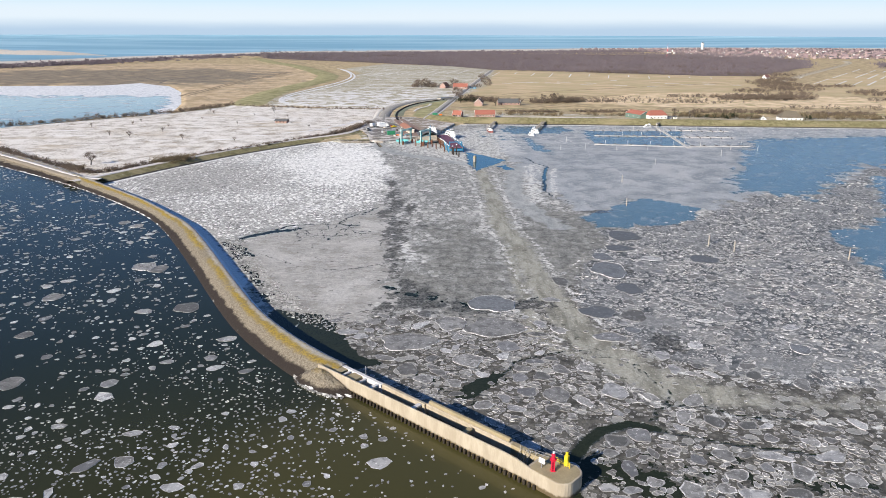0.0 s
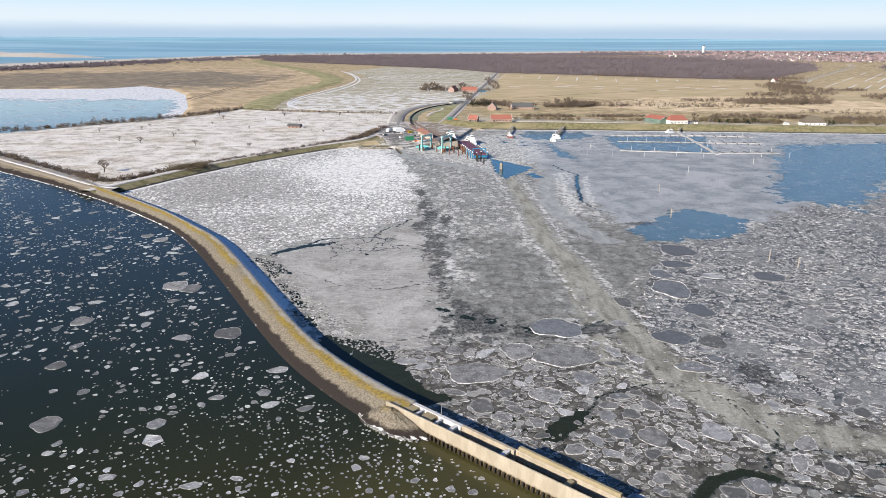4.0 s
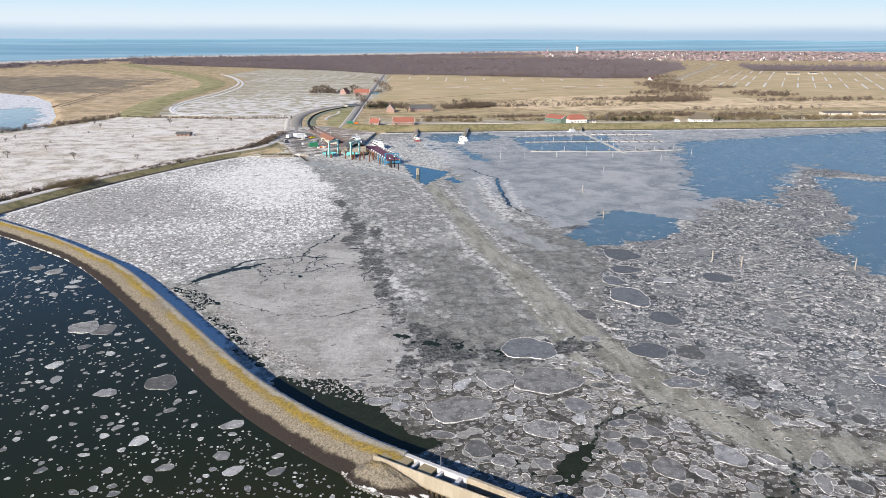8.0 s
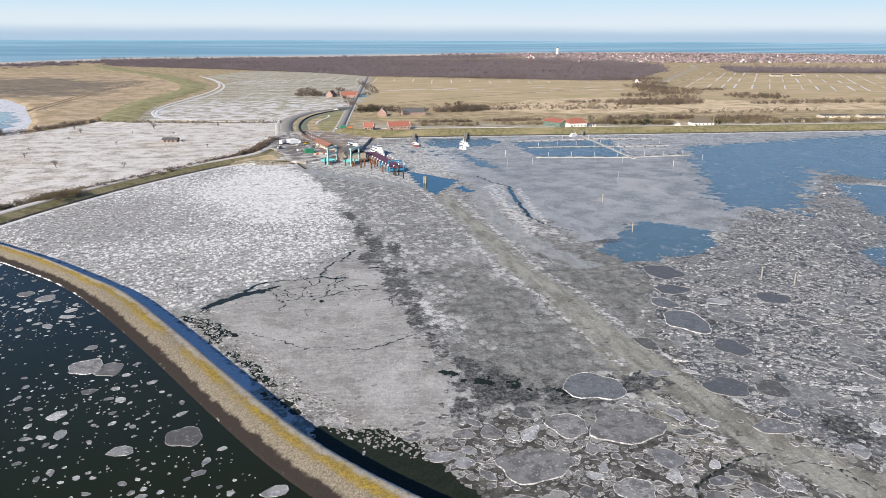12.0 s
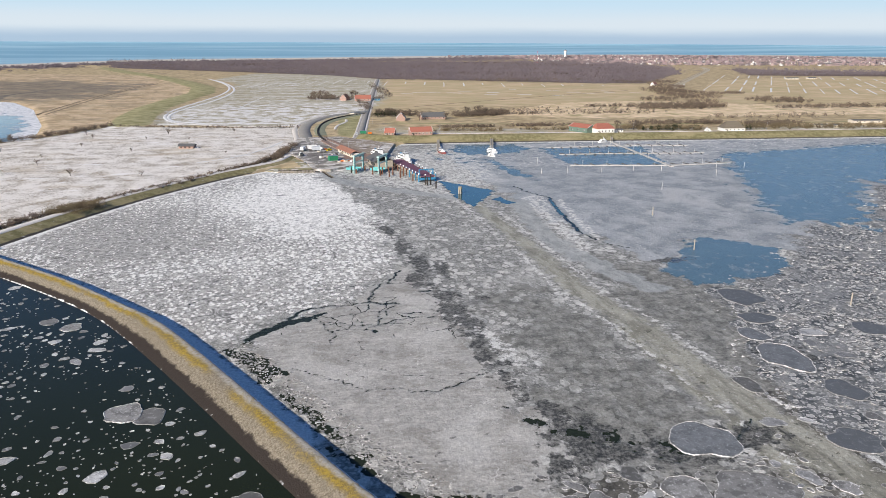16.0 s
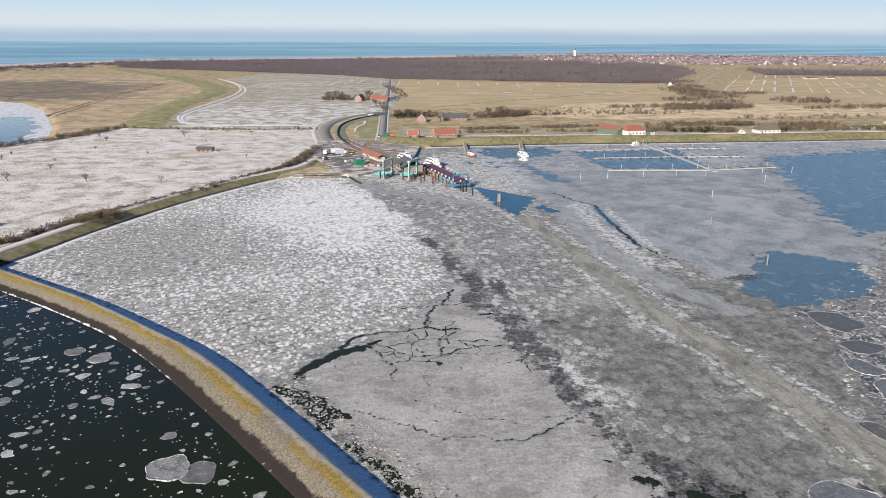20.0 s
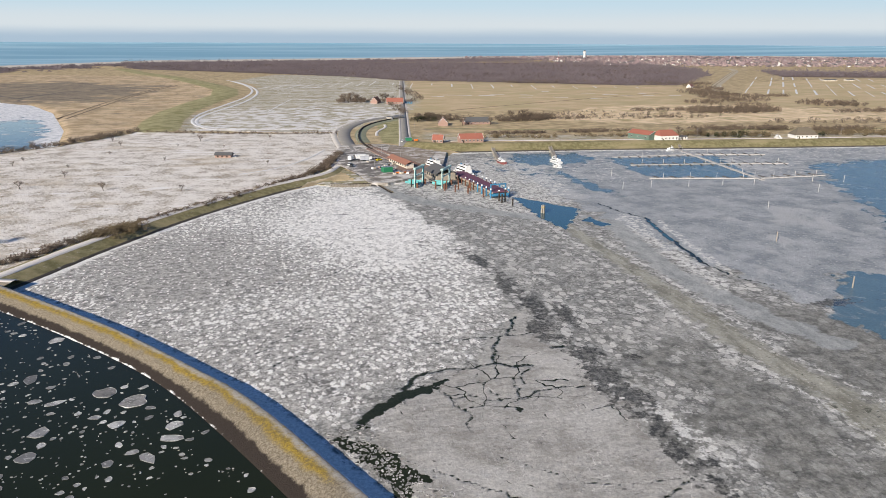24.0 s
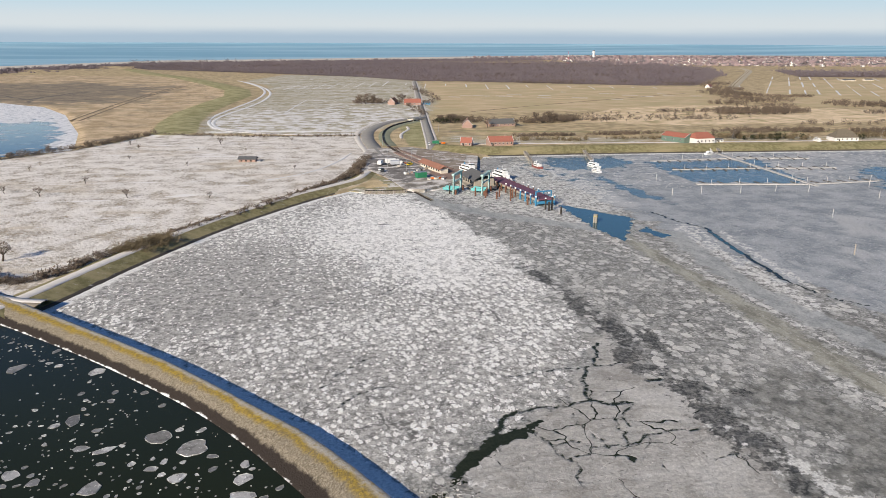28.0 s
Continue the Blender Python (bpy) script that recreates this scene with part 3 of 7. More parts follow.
# ---- harbour ice ----
gx = np.concatenate([np.arange(-200, -115, 2.0), np.arange(-115, -90, 1.2), np.arange(-90, 82, 1.0), np.arange(82, 500, 2.5)])
gy = np.concatenate([np.arange(70, 110, 2.0), np.arange(110, 225, 1.0), np.arange(225, 345, 0.8), np.arange(345, 450, 1.5), np.arange(450, 650, 2.5)])
Y, X = np.meshgrid(gy, gx, indexing="ij")
BASIN = CREST[4:] + [(-26.5, 158.5), (19.5, 113.5), (24, 108), (60, 60), (520, 60), (520, 640)] + SEA_DIKE[4:0:-1] + QUAY_EDGE[::-1] + HARBOUR_EDGE[::-1]
inb = signed(X, Y, BASIN)
SNOW_ICE = [(-190, 377), (-168, 424), (-142, 473), (-105, 523), (-80, 548), (-54, 540), (-48, 495), (-37, 459), (-30, 421), (-30, 379), (-31, 348), (-37, 330), (-45, 312), (-56, 301), (-67, 293), (-77, 284), (-88, 270), (-112, 300), (-150, 345)]
PLATE = [(-84, 268), (-79, 279), (-65, 290), (-50, 300), (-40, 316), (-31, 334), (-26, 318), (-24, 298), (-23, 278), (-21, 249), (-16, 213), (-20, 197), (-26, 189), (-36, 191), (-44, 197), (-60, 224), (-77, 252)]
LANE = [(20, 470), (23, 420), (25, 343), (25, 297), (30, 267), (31.5, 238), (34.5, 208), (36.5, 191), (40, 177), (44.5, 167), (48.5, 158), (55, 150), (68, 146), (100, 142)]
LANE_WEST = [(25, 262), (25.5, 226), (26, 202), (24.8, 186), (27, 177), (33, 170), (41, 164)]
THIN = [(45, 640), (40, 520), (45, 440), (52, 380), (60, 340), (70, 315), (100, 348), (125, 325), (160, 360), (230, 400), (280, 450), (520, 420), (520, 650)]
OPEN_EAST = [(252, 412), (300, 380), (520, 330), (520, 60), (260, 60), (150, 225), (158, 265), (163, 288), (192, 301), (211, 330), (222, 356)]
BREAK = [(-31, 398), (-28, 384), (-23, 358), (-24.5, 340), (-22.5, 330), (-23.5, 314), (-22, 301), (-21, 288), (-19, 277), (-16.5, 269), (-19, 258), (-18, 246), (-16, 232), (-11, 216)]
# dark rubble along the break: place and half lengths
SCARS = [(-22, 337, 2.7, 7), (-27, 319, 2.6, 6), (-21, 299.5, 3, 4.5), (-20.5, 287.6, 3.6, 6), (-18.6, 276.7, 3.4, 4.5), (-19.5, 261, 1.6, 2.4), (-20, 253, 2, 3), (-16.4, 327, 1.6, 7), (-26, 357, 2.2, 8), (-28, 386, 1.8, 8), (-8.2, 296, 1.8, 2),
         (-9, 209.5, 6, 8.5), (-12, 222, 2.4, 5), (61, 175, 3.6, 5), (-2, 203, 3, 2.5)]
PACK = [(38, 210), (50, 240), (60, 262), (66, 290), (92, 297), (113, 306), (125, 325), (160, 356), (190, 352), (226, 396), (275, 452), (310, 420), (255, 412), (222, 356), (211, 330), (192, 301), (163, 288), (158, 265), (150, 225), (200, 60), (22, 60), (24, 110), (-28, 160), (-44, 185), (-30, 190), (-18, 196), (8, 190), (28, 196)]
GREEN_LEAD = [(-52, 199), (-42, 197), (-35, 193.5), (-30.5, 189), (-29, 182), (-25, 174.5), (-21, 168), (-15, 162), (-22, 160), (-36, 172), (-50, 190)]
LOOSE = [(38, 290), (40, 240), (42, 210), (46, 190), (52, 176), (60, 163), (75, 156), (110, 152), (320, 140), (320, 480), (60, 480)]
LEADS = [[(5.5, 149), (13.4, 156.3), (16.8, 160), (18.2, 164), (24, 167.2), (32.5, 170.7)], [(25.6, 121), (29.6, 127.5), (33.6, 131.7), (40, 134.3), (45, 132.3)], [(45, 132.3), (53, 128.5), (62.5, 126), (75, 123)], [(45, 136), (50.4, 142.5), (57.3, 142.4), (65.4, 137.6), (78, 136.5)], [(32.5, 170.7), (40, 170), (48.8, 161.7), (52.6, 147.7), (50, 142.5)]]
# the fan of leads at the plate's corner: half width of each, then its run
RIFTS = [(1.6, [(-81.2, 275.8), (-77.3, 281.6), (-71.2, 286.8)]), (0.9, [(-71.2, 286.8), (-67.2, 293.8), (-62.9, 296.8)]), (0.5, [(-62.9, 296.8), (-57.5, 297.3), (-51.1, 297.4), (-44.6, 298.8)]),
         (0.35, [(-62.7, 290.5), (-61.4, 285.6), (-59.2, 282.2), (-58.7, 277.2), (-57.8, 274.4), (-58.6, 268.0)]), (0.3, [(-59.2, 282.2), (-54.7, 283.5), (-51.7, 280.7), (-48.9, 279.5), (-44.5, 280.0), (-39.3, 282.2), (-33.3, 283.8), (-23.6, 282.2)]),
         (0.8, [(-44.6, 298.8), (-42.6, 296.1), (-36.2, 295.9)]), (0.3, [(-36.2, 295.9), (-40.4, 291.8), (-40.9, 287.8), (-39.3, 282.2)])]
RIFTS += [(0.6, [(-40.0, 315.0), (-42.1, 309.0), (-45.6, 301.8), (-44.6, 298.8)]), (0.3, [(-63.8, 316.5), (-58.7, 314.0), (-52.5, 314.9), (-39.4, 315.3), (-29.7, 316.3)]), (0.6, [(-36.8, 316.6), (-30.9, 328.8)]),
          (0.3, [(-51.1, 293.9), (-51.7, 289.1), (-50.0, 284.8), (-48.5, 282.3), (-48.9, 279.5)]), (0.2, [(-58.7, 277.2), (-54.5, 277.8), (-51.7, 280.7)]), (0.35, [(-42.7, 290.6), (-44.3, 286.0), (-43.0, 283.4), (-44.2, 279.9)])]
RIFTS += [(0.8, [(-27.4, 306.1), (-23.6, 305.7)]), (0.1, [(-39.3, 282.2), (-42.3, 275.3), (-40.8, 269.7)]), (0.15, [(-30.9, 278.8), (-30.1, 271.5), (-24.1, 273.1)]), (0.3, [(-5, 342), (0.2, 338), (4, 340)]),
          (0.25, [(-69.4, 256.5), (-64.8, 251.1), (-58.3, 246.9), (-52.1, 240.1), (-48.0, 240.5), (-40.8, 237.6), (-35.8, 236.0), (-26.9, 239.9), (-22.1, 243.0)]), (0.12, [(-55.3, 257.3), (-40.3, 245.7), (-30.8, 243.6), (-21.9, 244.4)])]
RIFTS += [(0.25, [(-110.7, 364.3), (-103.7, 371.0), (-94.1, 374.1), (-84.1, 377.5), (-76.5, 387.4)]), (0.3, [(-106.2, 315.6), (-102.5, 318.8), (-99.5, 324.4), (-92.3, 329.7)]), (0.25, [(-102.3, 305.6), (-98.6, 310.2), (-89.3, 314.1)]),
          (1.3, [(64.7, 437.3), (60.7, 418.9), (57.1, 394.6), (55.4, 380.4), (53.8, 367.5)]), (0.6, [(53.8, 367.5), (54.9, 357.2), (57.2, 351.1), (59.4, 345.3), (63.9, 340.9)]), (0.8, [(55, 470), (58, 452), (64.7, 437.3)])]
def wiggle(run, seed):
    """A rift's run, broken up by small sideways steps."""
    p = resample(run, 1.6)
    g = np.random.default_rng(200 + seed)
    p[1:-1] += g.normal(0, 0.45, p[1:-1].shape)
    return [tuple(q) for q in p]


ice_zones = {
    "snow": zone(X, Y, SNOW_ICE, 10),
    "bare": np.clip(1.3 - np.hypot((X + 140) / 42, (Y - 402) / 58), 0, 1) + 0.5 * np.clip(1 - np.hypot((X + 95) / 40, (Y - 380) / 40), 0, 1) + np.clip(1 - np.hypot((X + 132) / 12, (Y - 365) / 7), 0, 1) + 0.45 * np.clip((352 - Y) / 40, 0, 1),
    "crust": np.clip(1 - np.hypot((X + 60) / 50, (Y - 460) / 90), 0, 1) * 1.6,
    "plate": zone(X, Y, PLATE, 6),
    "slush": np.maximum(band(X, Y, LANE_WEST, 1.8, 3.5), band(X, Y, LANE, 4.6 - 1.2 * np.clip((Y - 300) / 80, 0, 1) + 1.6 * np.clip((230 - Y) / 60, 0, 1.2), 4) * np.clip((95 - X) / 40, 0.42, 1)),
    "ridge": np.maximum.reduce([np.clip(0.62 - np.abs(dist_line(X, Y, LANE)[0] - 7 - 1.6 * np.clip((230 - Y) / 60, 0, 1.6)) / 4, 0, 1), band(X, Y, [(57, 440), (50, 410), (49, 382), (47, 355), (46, 342)], 4, 6), band(X, Y, [(68, 430), (63, 405), (60, 380), (58, 362)], 1.5, 3),
                                band(X, Y, [(-27, 300), (-20, 280), (-12, 250)], 3, 5),
                                0.62 * zone(X, Y, [(-48, 535), (-34, 495), (-10, 470), (22, 420), (40, 470), (62, 520), (66, 610), (30, 630), (8, 600)], 10), 0.36 * zone(X, Y, THIN, 14) * (Y > 520)]),
    "glaze": np.maximum(band(X, Y, [(-52, 530), (-42, 506), (-26, 482), (-4, 462), (16, 446)], 5, 5), band(X, Y, [(46, 432), (39, 387), (37, 362), (39, 338), (44, 312), (50, 295)], 5, 6)),
    "pack": zone(X, Y, PACK, 9),
    "loose": zone(X, Y, PACK, 9) * zone(X, Y, LOOSE, 6),
    "dusky": np.maximum.reduce([zone(X, Y, [(-24, 190), (-14, 215), (-18, 262), (-4, 300), (14, 300), (26, 262), (34, 215), (30, 196), (10, 190)], 14) * 0.80, zone(X, Y, [(34, 296), (46, 335), (74, 300), (76, 255), (60, 216), (40, 200)], 10)]),
    "thin": zone(X, Y, THIN, 14),
    "dark": np.maximum.reduce([np.clip(1.2 - np.hypot((X - 26) / 11, (Y - 204) / 6), 0, 0.9), np.maximum.reduce([np.clip(1.25 - 0.62 * np.hypot((X - a) / p, (Y - b) / q), 0, 1) for a, b, p, q in SCARS]), band(X, Y, BREAK, 1.6, 5) * 0.86, band(X, Y, [(-18, 200), (-5, 205), (10, 200)], 4, 8) * 0.9, band(X, Y, [(-13.3, 334.7), (-14.3, 328), (-14.3, 321.6)], 1.2, 3), band(X, Y, [(-23.6, 282), (-22, 279), (-20, 268)], 1.5, 5),
                               np.clip(1.2 - np.hypot((X + 19.5) / 6, (Y - 301) / 5), 0, 1), np.clip(1.3 - np.hypot((X + 21.5) / 5, (Y - 289) / 5), 0, 1),
                               np.clip(1 - np.hypot(X - 61, Y - 174) / 7, 0, 1), np.clip(1 - np.hypot(X - 60, Y - 239) / 12, 0, 0.8), np.clip(1.1 - np.hypot((X - 72) / 12, (Y - 322) / 5), 0, 0.8)]),
    "net": np.clip(0.9 - np.hypot((X + 45) / 24, (Y - 290) / 22), 0, 0.5) + 0.22 * (zone(X, Y, PLATE, 12) > 0.4),
    "blue": np.maximum.reduce([0.36 * zone(X, Y, [(14, 575), (36, 540), (52, 505), (74, 540), (112, 590), (104, 632), (60, 640), (22, 636)], 10),
                               zone(X, Y, [(242, 557), (330, 574), (520, 604), (520, 380), (290, 402), (270, 455), (225, 398), (185, 354), (157, 365), (162, 392)], 18),
                               zone(X, Y, OPEN_EAST, 8), zone(X, Y, [(63, 310), (92, 345), (107, 350), (122, 328), (112, 306), (90, 296), (66, 294)], 6),
                               zone(X, Y, [(118, 606), (203, 604), (180, 522), (112, 534)], 6) * 0.9, zone(X, Y, [(58, 636), (48, 600), (66, 584), (92, 588), (112, 606), (104, 630)], 8) * 0.95, zone(X, Y, [(62, 575), (72, 540), (78, 500), (70, 480), (62, 520)], 8) * 0.8]),
    "water": np.maximum.reduce([band(X, Y, [(-20, 222), (-14, 214), (-4, 208), (8, 203), (20, 200)], 1.0, 6) * 0.85, 0.43 * zone(X, Y, [(24, 106), (34, 128), (60, 124), (95, 116), (200, 104), (200, 60), (22, 60)], 6),
                                zone(X, Y, [(3.4, 148.6), (7.5, 154.6), (14.5, 158.2), (16.2, 155.2), (10.5, 149.5), (7.6, 144.5), (4.6, 145.5)], 1.6),
                                zone(X, Y, GREEN_LEAD, 2.0), band(X, Y, [(-14, 162), (-4, 154), (8, 143)], 0.8, 2.5), zone(X, Y, [(-86, 270), (-80, 279), (-72, 287), (-63, 291.5), (-56, 294), (-60, 290), (-66, 285.5), (-73, 281), (-79, 276), (-84, 267)], 2.2) * 0.8, zone(X, Y, [(-88, 270), (-81, 268), (-76, 262), (-70, 252), (-76, 250)], 2.0),
                                band(X, Y, [(22, 112), (30, 120), (40, 112)], 4, 5), band(X, Y, [(-86, 270), (-70, 240), (-54, 206)], 1.5, 4) * 0.9]),
    "teal": np.maximum.reduce([zone(X, Y, [(16, 494), (31, 474), (41, 459), (30, 440), (20, 423), (16, 448)], 3), zone(X, Y, [(34, 438), (39, 443), (43, 430), (38, 425)], 3), band(X, Y, [(63.5, 432), (60.7, 419), (57.5, 398)], 0.7, 2)]),
    "crack": np.maximum.reduce([band(X, Y, LEADS[0], 0.35, 1.2), band(X, Y, LEADS[1], 1.5, 2.2), band(X, Y, wiggle(LEADS[2], 1), 0.45, 1.3), band(X, Y, wiggle(LEADS[3], 2), 0.4, 1.3), band(X, Y, wiggle(LEADS[4], 3), 0.3, 1.2)]
                               + [band(X, Y, wiggle(run, i), 0.62 * half + 0.10, 1.3 + 0.6 * half) for i, (half, run) in enumerate(RIFTS)] + [band(X, Y, [(-8, 208), (6, 198), (22, 203), (30, 210)], 0.3, 1.8)]),
    "white": np.maximum.reduce([band(X, Y, SEA_DIKE[:6], 4, 4), band(X, Y, HARBOUR_EDGE, 3.0, 3), band(X, Y, CREST[3:11], 6.6, 2.0)]),
}
F = grid_faces(*X.shape)
F = F[(inb.ravel()[F] > -3).all(1)]
ice = new("ice_sheet", mesh_from("ice_sheet", np.stack([X, Y, np.full(X.shape, 0.06)], -1).reshape(-1, 3), F, ICE, ice_zones))
tagged(ice, "frozen harbour basin, white and grey cracked sea ice", "sea ice", kind="structure")


# ---- breakwater ----
def breakwater():
    n = 760
    c, o = rounded(CREST, 2), rounded(TOE, 2)
    c, o = (resample(p, 0.5) for p in (c, o))
    u = np.linspace(0, 1, n)
    c = np.stack([np.interp(u, np.linspace(0, 1, len(c)), c[:, k]) for k in (0, 1)], -1)
    # matching point of the foot: the nearest one
    near = np.array([o[np.argmin(np.hypot(*(o - p).T))] for p in c])
    for _ in range(8):
        near[1:-1] = (near[:-2] + near[1:-1] + near[2:]) / 3
    out = near - c
    wide = np.hypot(*out.T)[:, None]
    out = out / wide
    prof = [(1.25, -1.2, 0.0), (1.10, -0.5, 0.05), (1.02, -0.1, 0.11), (0.985, 0.1, 0.13), (0.95, 0.28, 0.16), (0.9, 0.5, 0.2), (0.75, 1.15, 0.3), (0.6, 1.8, 0.42), (0.45, 2.4, 0.55), (0.3, 2.85, 0.66), (0.15, 3.15, 0.78),
            (0.0, 3.3, 0.88), (-0.08, 3.28, 0.94), (-0.16, 3.05, 1.0), (-0.27, 1.95, 1.0), (-0.38, 0.8, 1.0), (-0.49, -0.3, 1.0), (-0.6, -1.2, 1.0)]
    rg = np.random.default_rng(7)
    V, S, R, L = [], [], [], []
    for k, h, s in prof:
        calm = 0.2 if abs(h) < 0.6 else 1.0
        jit = rg.normal(0, 0.06 * calm, (n, 1))
        p = c + out * (wide * k + jit)
        zz = h + rg.normal(0, 0.035 * calm, n)
        V.append(np.column_stack([p, zz]))
        S.append(np.full(n, s))
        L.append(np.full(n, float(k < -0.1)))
        R.append(max(0, 0.57 - abs(h - 0.12) * 1.2) * np.clip((-70 - c[:, 0]) / 60, 0.4, 1))
    V = np.stack(V, 1)
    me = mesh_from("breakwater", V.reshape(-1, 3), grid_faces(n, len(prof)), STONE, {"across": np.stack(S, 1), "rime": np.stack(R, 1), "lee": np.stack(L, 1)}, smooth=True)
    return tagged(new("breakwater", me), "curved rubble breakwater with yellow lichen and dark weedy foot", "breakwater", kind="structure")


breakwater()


# ---- pier on the breakwater's end ----
CONCRETE = Mat("pier_concrete", 0.9, 0.2)
_n = CONCRETE.math("MULTIPLY_ADD", CONCRETE.noise(3.0, 6, 0.65), 0.5, 0.72)
_c = CONCRETE.mix(CONCRETE.step(CONCRETE.noise(2.2, 5, 0.7, co=CONCRETE.scaled(1, 1, 0.25)), 0.35, 0.7), (0.36, 0.305, 0.225), (0.47, 0.405, 0.31))
_h = CONCRETE.t.nodes.new("ShaderNodeSeparateXYZ")
CONCRETE.put(_h.inputs[0], CONCRETE.co)
_c = CONCRETE.mix(CONCRETE.step(CONCRETE.math("MULTIPLY_ADD", CONCRETE.noise(1.5, 4), 0.8, _h.outputs[2]), 5.2, 5.35), _c, (0.36, 0.29, 0.11))
_c = CONCRETE.mix(CONCRETE.step(CONCRETE.math("MULTIPLY_ADD", CONCRETE.noise(1.0, 4), 1.0, _h.outputs[2]), 1.7, 1.1), _c, (0.12, 0.09, 0.05))
CONCRETE.color(_c)
CONCRETE.bump(CONCRETE.noise(0.4, 5), 0.4, 0.05)
CONCRETE = CONCRETE.m
OLD_TOP = plain("weathered_concrete", (0.34, 0.28, 0.17), 0.9, 0.35, 2.0)
FROST = plain("frosted_slab", (0.62, 0.60, 0.58), 0.9, 0.3, 1.5)
PILE_AND_SHADE = plain("wet_pile_and_shade", (0.035, 0.028, 0.02), 0.6, 0.4, 1.0)
RED = plain("red_paint", (0.62, 0.02, 0.05), 0.45, 0.1)
YELLOW = plain("yellow_paint", (0.72, 0.56, 0.03), 0.5, 0.1)
WHITE = plain("white_paint", (0.80, 0.80, 0.78), 0.5, 0.06)
STEEL = plain("galvanised_steel", (0.42, 0.43, 0.44), 0.45, 0.1, metal=0.6)
TIMBER_GREY = plain("driftwood", (0.42, 0.38, 0.33), 0.9, 0.25)
DARK = plain("dark_timber", (0.045, 0.037, 0.03), 0.85, 0.3)

PA, PD = Vector((-29.76, 154.55)), Vector((46.95, -43.48)).normalized()
PN = Vector((-PD.y, PD.x))


def pier_at(u, v, z=0.0):
    p = PA + PD * u + PN * v
    return Vector((p.x, p.y, z))


def box_bm(size, at=(0, 0, 0), turn=0.0, bevel=0.0, bm=None, segs=1):
    """A block with eased edges, standing on its base point."""
    bm = bm or bmesh.new()
    r = bmesh.ops.create_cube(bm, size=1.0)
    m = Matrix.Translation(at) @ Matrix.Rotation(radians(turn), 4, "Z") @ Matrix.Translation((0, 0, size[2] / 2)) @ Matrix.Diagonal((*size, 1))
    bmesh.ops.transform(bm, matrix=m, verts=r["verts"])
    if bevel:
        e = list({e for v in r["verts"] for e in v.link_edges})
        bmesh.ops.bevel(bm, geom=e, offset=bevel, segments=segs, affect="EDGES", profile=0.5)
    return bm


def tube_bm(r0, r1, a, b, n=10, bm=None, cap=True):
    """A round bar from a to b, tapered."""
    bm = bm or bmesh.new()
    a, b = Vector(a), Vector(b)
    g = bmesh.ops.create_cone(bm, cap_ends=cap, segments=n, radius1=r0, radius2=r1, depth=(b - a).length)
    m = Matrix.Translation((a + b) / 2) @ (b - a).to_track_quat("Z", "Y").to_matrix().to_4x4()
    bmesh.ops.transform(bm, matrix=m, verts=g["verts"])
    return bm


def prism_bm(ring, z0, z1, bevel=0.0, bm=None):
    """A slab with the plan of a ring of (x, y)."""
    bm = bm or bmesh.new()
    lo = [bm.verts.new((x, y, z0)) for x, y in ring]
    hi = [bm.verts.new((x, y, z1 if not callable(z1) else z1(x, y))) for x, y in ring]
    n = len(ring)
    bm.faces.new(lo[::-1])
    top = bm.faces.new(hi)
    for i in range(n):
        bm.faces.new((lo[i], lo[(i + 1) % n], hi[(i + 1) % n], hi[i]))
    if bevel:
        bmesh.ops.bevel(bm, geom=list(top.edges), offset=bevel, segments=2, affect="EDGES", profile=0.5)
    bmesh.ops.recalc_face_normals(bm, faces=bm.faces)
    return bm


def wall_strip(stations, v0, v1, foot=-1.5):
    """A wall along the pier: stations of (u, top)."""
    bm = bmesh.new()
    rows = []
    for u, top in stations:
        rows.append([bm.verts.new(pier_at(u, v, z)) for v, z in ((v0 - 0.25, foot), (v0, 0.6), (v0, top - 0.12), (v0 + 0.12, top), (v1 - 0.12, top), (v1, top - 0.12), (v1, foot))])
    for p, q in zip(rows, rows[1:]):
        for i in range(6):
            bm.faces.new((p[i], q[i], q[i + 1], p[i + 1]))
    bm.faces.new(rows[0]), bm.faces.new(rows[-1][::-1])
    bmesh.ops.recalc_face_normals(bm, faces=bm.faces)
    return bm


